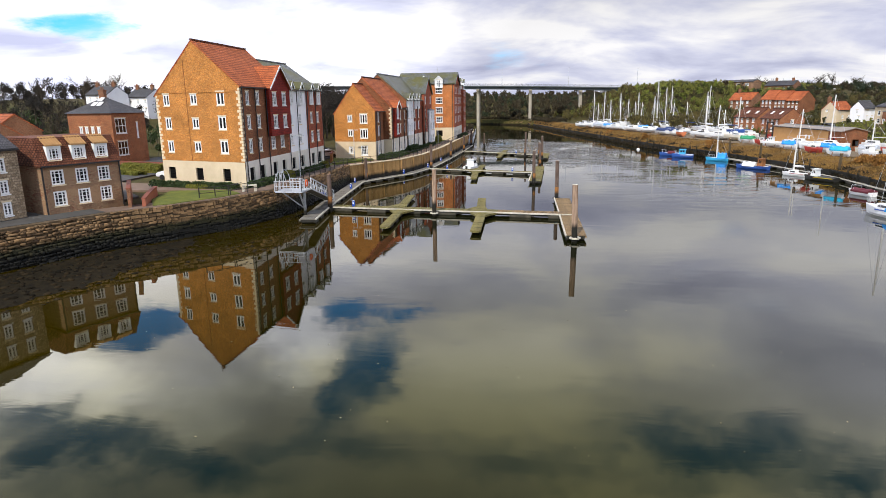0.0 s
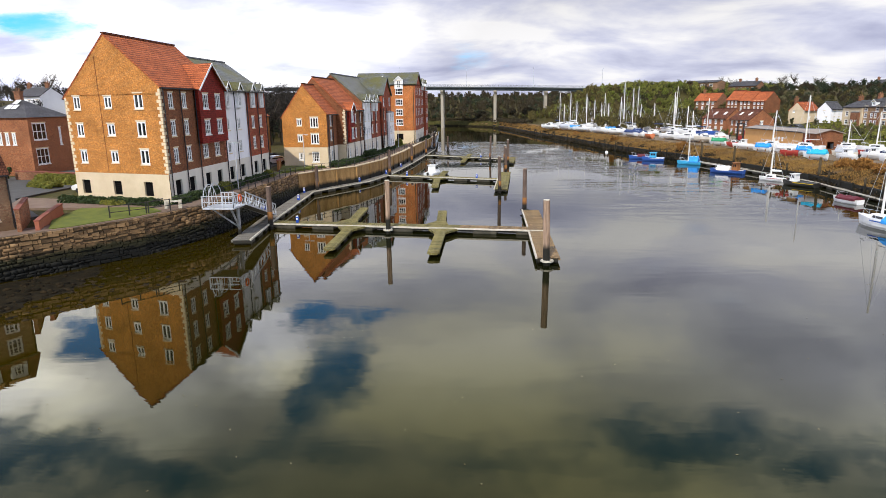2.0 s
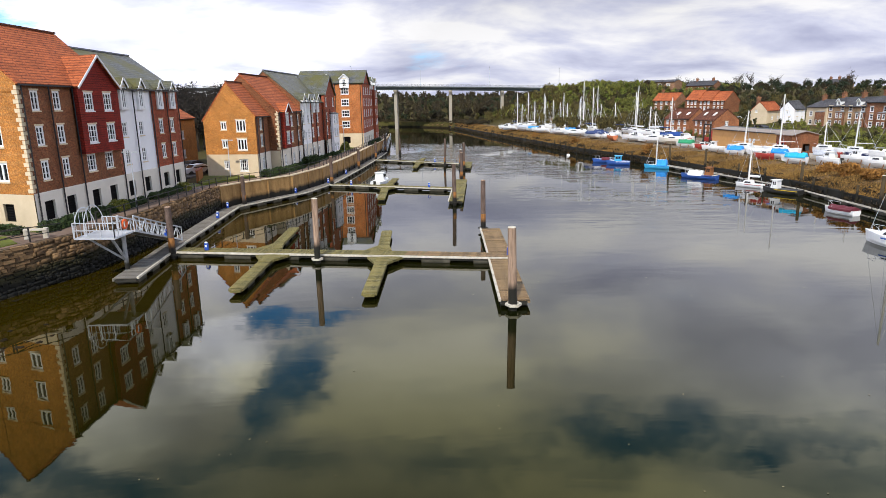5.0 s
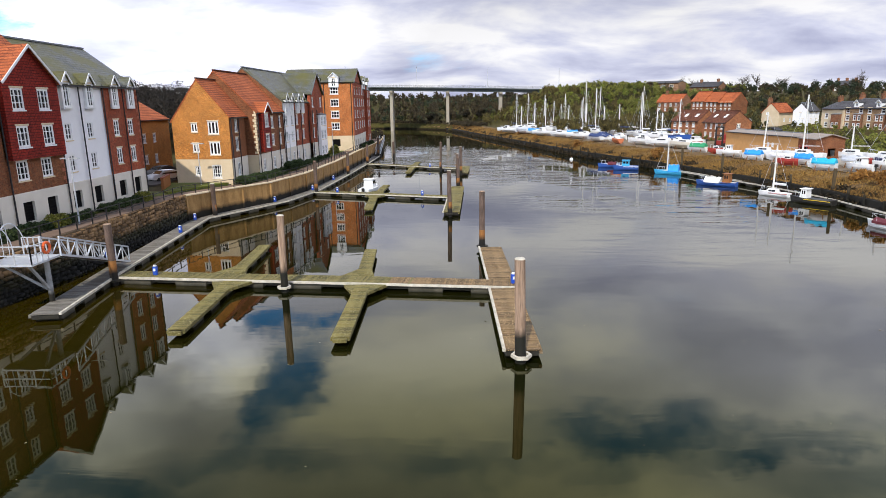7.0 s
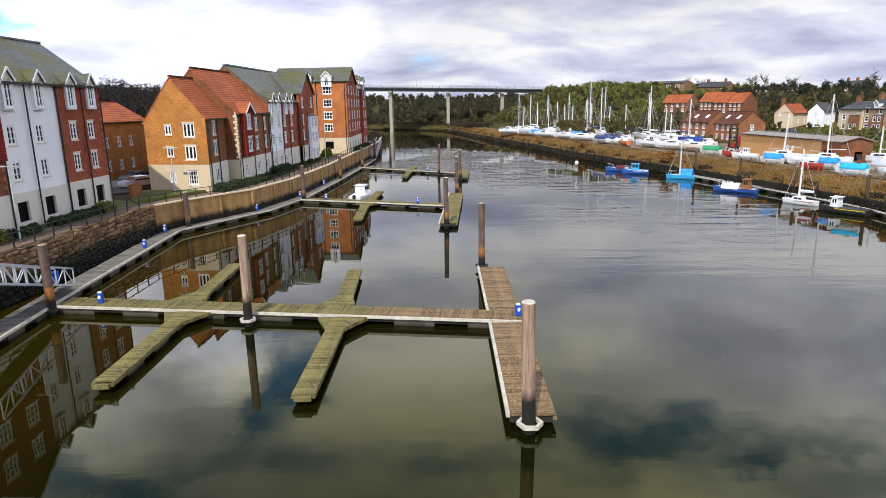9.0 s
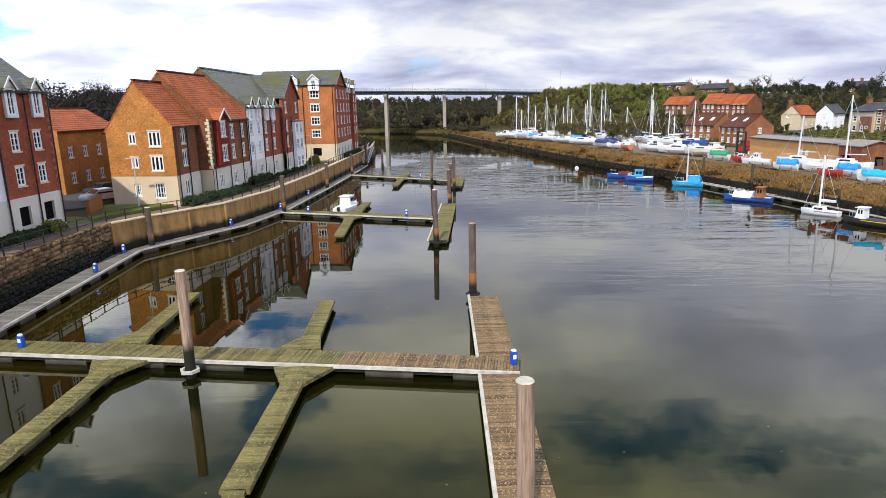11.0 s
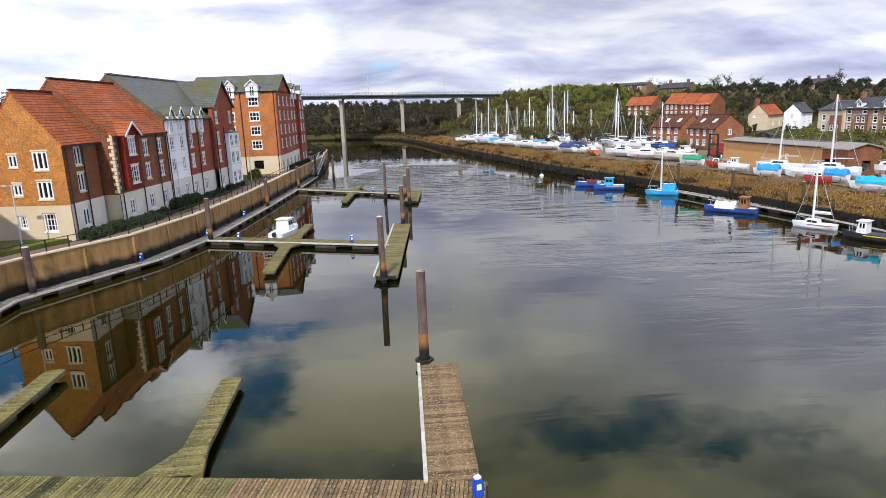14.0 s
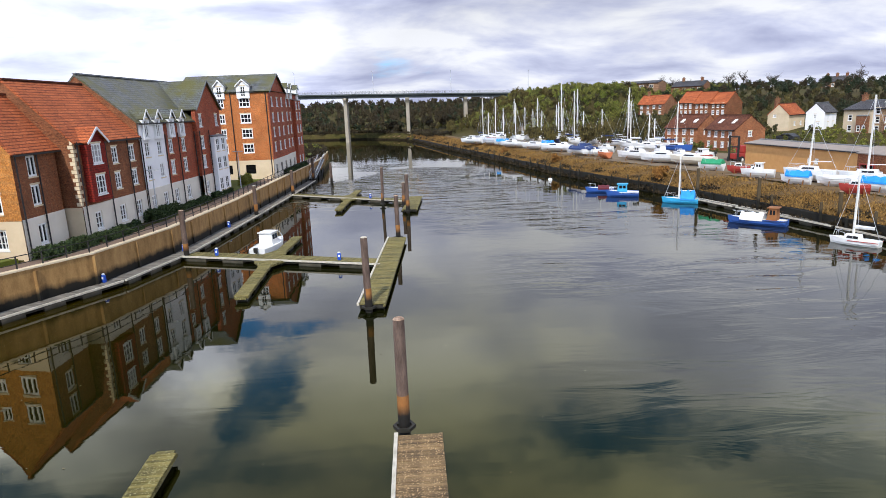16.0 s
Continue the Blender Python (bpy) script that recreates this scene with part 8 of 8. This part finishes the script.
wood("yard_scrub", "olive and brown scrub on the slope behind the boatyard", s, rng.uniform(1.0, 2.4, len(s)), "leaf_moss", 240, 0.18)
s = spots_in(620, lambda x, y, d: (d > 17) & (d < 62) & ((x - 63) ** 2 + (y - 130) ** 2 > 130), 64, 98, 100, 178)
wood("terrace_scrub", "low olive scrub and brambles below the cottages", s, rng.uniform(0.6, 1.3, len(s)), "leaf_moss", 150, 0.16)
s = spots_in(420, lambda x, y, d: (d > 30) & ~houses_near(x, y) & (x > 70) & (d < 150), 68, 230, 105, 330)
wood("slope_shrubs", "shrubs and brambles on the slope among the houses", s, rng.uniform(1.4, 2.8, len(s)), "leaf_far", 120, 0.32)
s = spots_in(330, lambda x, y, d: (d > 62) & ~houses_near(x, y) & (x > 92) & (d < 170), 90, 260, 140, 350)
wood("skyline_wood", "dark leafless trees along the slope and skyline", s, rng.uniform(2.4, 4.2, len(s)), "twig", 600, 0.16, 0.25)
s = spots_in(130, lambda x, y, d: (d > 60) & ~houses_near(x, y) & (x > 92) & (d < 160), 90, 260, 140, 350)
wood("skyline_evergreens", "dark rounded evergreens along the slope", s, rng.uniform(3.0, 5.4, len(s)), "leaf_dark", 420, 0.26)
for x, y, h in ((-58, 128, 8), (-54, 134, 8), (-62, 122, 9), (-68, 132, 8), (-50, 142, 7), (-82, 98, 6), (-92, 112, 7), (-114, 162, 11), (-121, 158, 9), (-128, 150, 8), (-104, 168, 8)):
    bare_tree(x, y, h, h * 0.42)
for x, y, h in ((104, 300, 7), (109, 297, 7), (113, 294, 6), (125, 286, 8), (129, 283, 7), (96, 292, 6), (150, 250, 7), (171, 232, 7), (164, 241, 7), (178, 222, 7), (132, 268, 7)):
    bare_tree(x, y, h, h * 0.42)


def bushes(name, label, boxes, material, density, leaf, category):
    """Hedges and shrub beds: leaves in lumps along each stretch (x0, y0, x1, y1, width, height)."""
    leaves = []
    for x0, y0, x1, y1, w, h in boxes:
        L = math.hypot(x1 - x0, y1 - y0)
        n = int(density * L * (w + h))
        t = rng.random(n)
        nx, ny = -(y1 - y0) / L, (x1 - x0) / L
        ang = rng.uniform(0, math.pi, n)
        lump = 0.92 + 0.07 * np.sin(t * L * 1.9 + x0) + 0.05 * np.sin(t * L * 5.3)
        rad = np.sqrt(rng.uniform(0.25, 1, n)) * lump
        o = np.cos(ang) * rad * w / 2
        leaves.append(scatter_leaves(np.stack([x0 + (x1 - x0) * t + nx * o, y0 + (y1 - y0) * t + ny * o, np.interp(y0 + (y1 - y0) * t, [78, 92, 122, 150], [3.3, 2.95, 3.0, 3.3]) + np.sin(ang) * rad * h], -1), rng.uniform(0.5, 1.2, n) * leaf))
    v = np.concatenate(leaves)
    ob = new(name, raw_mesh(name, v, np.arange(len(v)).reshape(-1, 3), M[material]))
    return tagged(ob, label, category, kind="stuff")


bushes("hedge", "clipped dark green hedge along the flats", [(-37, 58.8, -25.2, 56.6, 1.2, 0.8), (-24.0, 57.2, -23.7, 65.0, 1.3, 0.9), (-23.8, 65.5, -23.8, 72, 1.2, 0.7), (-23.9, 74, -24.0, 83, 1.1, 0.7)], "hedge", 260, 0.13, "hedge")
bushes("shrub_bed", "dark evergreen shrubs below the second block of flats", [(-18.9, 95.4, -17.6, 101.2, 1.5, 1.1), (-17.4, 101.5, -16.9, 108, 1.4, 1.0), (-17.0, 111, -16.6, 117, 1.6, 1.5), (-16.6, 118, -16.2, 126, 1.2, 0.9), (-16.2, 128, -15.9, 134, 1.1, 0.9), (-12.9, 155, -12.8, 172, 1.2, 1.0)], "hedge", 260, 0.14, "shrubs")
bushes("lime_shrub", "yellow-green shrubs in the verge", [(-23.6, 66.3, -23.6, 68.3, 1.3, 1.1), (-23.8, 80.6, -23.8, 82.4, 1.3, 1.0), (-16.4, 141.0, -16.2, 144.5, 1.4, 1.6), (-31.8, 57.4, -29.0, 57.0, 1.0, 0.5), (-52.0, 75.0, -44.5, 73.0, 2.6, 1.3), (-50.0, 71.5, -45.5, 69.5, 2.0, 0.8)], "hedge_lime", 300, 0.12, "shrubs")


def bank_scrub():
    """Dry grass and russet fern on the slope between the bank wall and the yard."""
    n = 170000
    k = rng.random(n)
    line = np.array(RIGHT[4:16])
    seg = np.r_[0, np.cumsum(np.linalg.norm(np.diff(line, axis=0), axis=1))]
    s = k * seg[-1]
    x, y = np.interp(s, seg, line[:, 0]), np.interp(s, seg, line[:, 1])
    off = np.abs(rng.normal(0, 1, n)) * 2.3 + 0.1
    keep = (off < 6.6) & (y > 40)
    x, y = (x + off)[keep], y[keep]
    z = np.interp(off[keep], [0.6, 1.6, 2.8, 4.2, 5.8, 7.6], [1.32, 1.75, 2.2, 2.55, 2.74, 2.82])
    size = rng.uniform(0.06, 0.17, len(x)) * (1 + 0.5 * np.sin(x * 0.7 + y * 0.9))
    v = scatter_leaves(np.stack([x, y, z + 0.12 + size * 0.35], -1), size, 1.1, 0.6)
    ob = new("bank_grass", raw_mesh("bank_grass", v, np.arange(len(v)).reshape(-1, 3), M["dry"]))
    tagged(ob, "dry straw-coloured grass on the boatyard bank", "grass", kind="stuff")
    # dark weed hanging over the wall and down to the mud
    m = 60000
    s = rng.random(m) * seg[-1]
    x, y = np.interp(s, seg, line[:, 0]), np.interp(s, seg, line[:, 1])
    off = rng.uniform(-0.45, 1.3, m)
    z = np.clip(0.6 + off * 0.75 + rng.normal(0, 0.22, m) + 0.35 * np.sin(s * 0.31) * np.sin(s * 0.83), 0.25, 2.3)
    v = scatter_leaves(np.stack([x + off, y, z], -1), rng.uniform(0.12, 0.3, m), 1.0, 0.1)
    ob = new("bank_weed", raw_mesh("bank_weed", v, np.arange(len(v)).reshape(-1, 3), M["bank_weed"]))
    tagged(ob, "dark weed and roots over the bank wall", "weed", kind="stuff")
    leaves = []
    for x, y, r in ((45.8, 139.0, 1.7), (36.6, 172, 1.5), (30.5, 204, 1.2), (57.0, 97.0, 2.0), (57.6, 92.0, 2.3), (57.4, 87.5, 2.0), (57.5, 80, 2.2), (56.5, 72, 2.0), (56.8, 62, 2.2)):
        r *= 0.8
        m = int(1500 * r)
        leaves.append(scatter_leaves(clump_points(x, y, 2.3 + r * 0.4, r, r, r * 0.7, m, 7), rng.uniform(0.09, 0.2, m), 1.2, 0.2))
    v = np.concatenate(leaves)
    ob = new("russet_bushes", raw_mesh("russet_bushes", v, np.arange(len(v)).reshape(-1, 3), M["rust_bush"]))
    tagged(ob, "russet dead fern and bramble bushes on the bank", "bushes", kind="stuff")


bank_scrub()


def shore_stones():
    """Loose dark stones on the mud under the old quay."""
    bm_v, bm_f = [], []
    base = bmesh.new()
    bmesh.ops.create_icosphere(base, subdivisions=1, radius=1)
    bv = np.array([v.co[:] for v in base.verts])
    bf = np.array([[v.index for v in f.verts] for f in base.faces])
    base.free()
    n = 900
    x, y = rng.uniform(-46, -14, n * 6), rng.uniform(12, 52, n * 6)
    d = bank_distance(x, y)
    ok = (d < -0.8) & (d > -11) & (y < 46)
    x, y = x[ok][:n], y[ok][:n]
    z = ground_height(x, y)
    for k, (a, b, c) in enumerate(zip(x, y, z)):
        s = rng.uniform(0.06, 0.24) * np.array([rng.uniform(0.8, 1.5), rng.uniform(0.8, 1.5), rng.uniform(0.4, 0.8)])
        bm_v.append(bv * s * (1 + rng.normal(0, 0.12, (len(bv), 1))) + [a, b, max(c, -0.06)])
        bm_f.append(bf + k * len(bv))
    ob = new("shore_stones", raw_mesh("shore_stones", np.concatenate(bm_v), np.concatenate(bm_f), M["shore"]))
    tagged(ob, "dark weedy stones on the mud below the quay", "stones", kind="stuff")


M["shore"] = plain("weedy_shore_stone", (0.005, 0.004, 0.002), (0.028, 0.019, 0.009), 0.85, 1.0, 0.3, island=0.6, spec=0.1)
shore_stones()


def drift():
    """Leaves and scraps of foam afloat on the calm water."""
    n = 260
    x, y = rng.uniform(-16, 34, n), 12 + 70 * rng.random(n) ** 1.4
    ok = bank_distance(x, y) < -4
    p = np.stack([x[ok], y[ok], np.full(ok.sum(), 0.012)], -1)
    a = rng.uniform(0, math.tau, len(p))
    r = rng.uniform(0.02, 0.07, len(p))
    v = np.stack([p + np.stack([np.cos(a + k) * r * f, np.sin(a + k) * r * f, np.zeros(len(p))], -1) for k, f in ((0, 1.0), (1.4, 0.55), (3.1, 0.9), (4.6, 0.6))], 1).reshape(-1, 3)
    ob = new("floating_leaves", raw_mesh("floating_leaves", v, np.arange(len(v)).reshape(-1, 4), M["speck"]))
    tagged(ob, "pale leaves and scraps drifting on the water", "leaves", kind="stuff")


M["speck"] = plain("drifting_leaf", (0.07, 0.055, 0.02), (0.28, 0.24, 0.14), 0.8, 3.0, 0.0, island=0.8)
drift()


# ---- stones of the old quay wall ----
def quay_stones():
    cuts = []
    for k in range(1, 9):
        a, b = Vector(LEFT[k]), Vector(LEFT[k + 1])
        d = (b - a).normalized()
        n = Vector((-d.y, d.x))
        L, z, row = (b - a).length, -0.25, 0
        top = level((a.y + b.y) / 2)
        while z < top - 0.12:
            h = rng.uniform(0.17, 0.36)
            s = -rng.uniform(0, 0.4)
            while s < L:
                w = rng.uniform(0.2, 0.42) if rng.random() < 0.45 else rng.uniform(0.4, 0.95)
                s0, s1 = max(s, 0), min(s + w - 0.03, L)
                if s1 - s0 > 0.1:
                    p = a + d * ((s0 + s1) / 2)
                    wave = 0.07 * math.sin(p.y * 0.9 + row * 1.7) + 0.05 * math.sin(p.y * 2.3 + row)
                    cuts.append((p, d, n, s1 - s0, min(h * rng.uniform(0.8, 1.08) - 0.02, top - z - wave), z + wave))
                s += w
            z += h
            row += 1
    shapes = []
    for _ in range(12):
        bm = bmesh.new()
        v = box(bm, -0.5, 0.5, -0.5, 0.5, 0, 1)
        for q in v:
            q.co += Vector((rng.normal() * 0.06, 0, rng.normal() * 0.08))
        out = [q for q in v if q.co.y < 0]
        c = sum((q.co for q in out), Vector()) / 4
        for q in out:
            q.co = c + (q.co - c) * 0.93 + Vector((0, rng.normal() * 0.03, 0))
        shapes.append(mesh_of("stone", bm, M["quay_stone"]))
    cuts.sort(key=lambda c: abs(c[0].y - 48) + (3 if c[5] < 0.6 else 0))
    for p, d, n, w, h, z in cuts[:300]:
        m = Matrix.LocRotScale((p.x + n.x * 0.12, p.y + n.y * 0.12, z), Euler((0, 0, math.atan2(d.y, d.x))), (w, 0.24 + rng.uniform(0, 0.08), h * rng.uniform(0.82, 1.06)))
        piece("stone", shapes[rng.integers(12)], wall_stone, m)
    verts, faces = [], []
    cube = np.array([(x, y, z) for z in (0, 1) for x, y in ((-0.5, -0.5), (0.5, -0.5), (0.5, 0.5), (-0.5, 0.5))], float)
    quads = np.array(((3, 2, 1, 0), (4, 5, 6, 7), (0, 1, 5, 4), (1, 2, 6, 5), (2, 3, 7, 6), (3, 0, 4, 7)))
    for i, (p, d, n, w, h, z) in enumerate(cuts[300:]):
        q = cube * [w, 0.26 + rng.uniform(0, 0.08), h]
        q[[0, 1, 4, 5], 0] *= 0.94
        q[:, 2] += rng.normal(size=8) * 0.025
        q[:, 0] += rng.normal(size=8) * 0.02
        xy = np.outer(q[:, 0], d) + np.outer(q[:, 1] + 0.12, n) + [p.x, p.y]
        verts.append(np.c_[xy, q[:, 2] + z])
        faces.append(quads + 8 * i)
    ob = new("stones", raw_mesh("stones", np.concatenate(verts), np.concatenate(faces), M["quay_stone_rest"]))
    ob.parent = wall_stone
    tagged(ob, kind="stuff")


quay_stones()
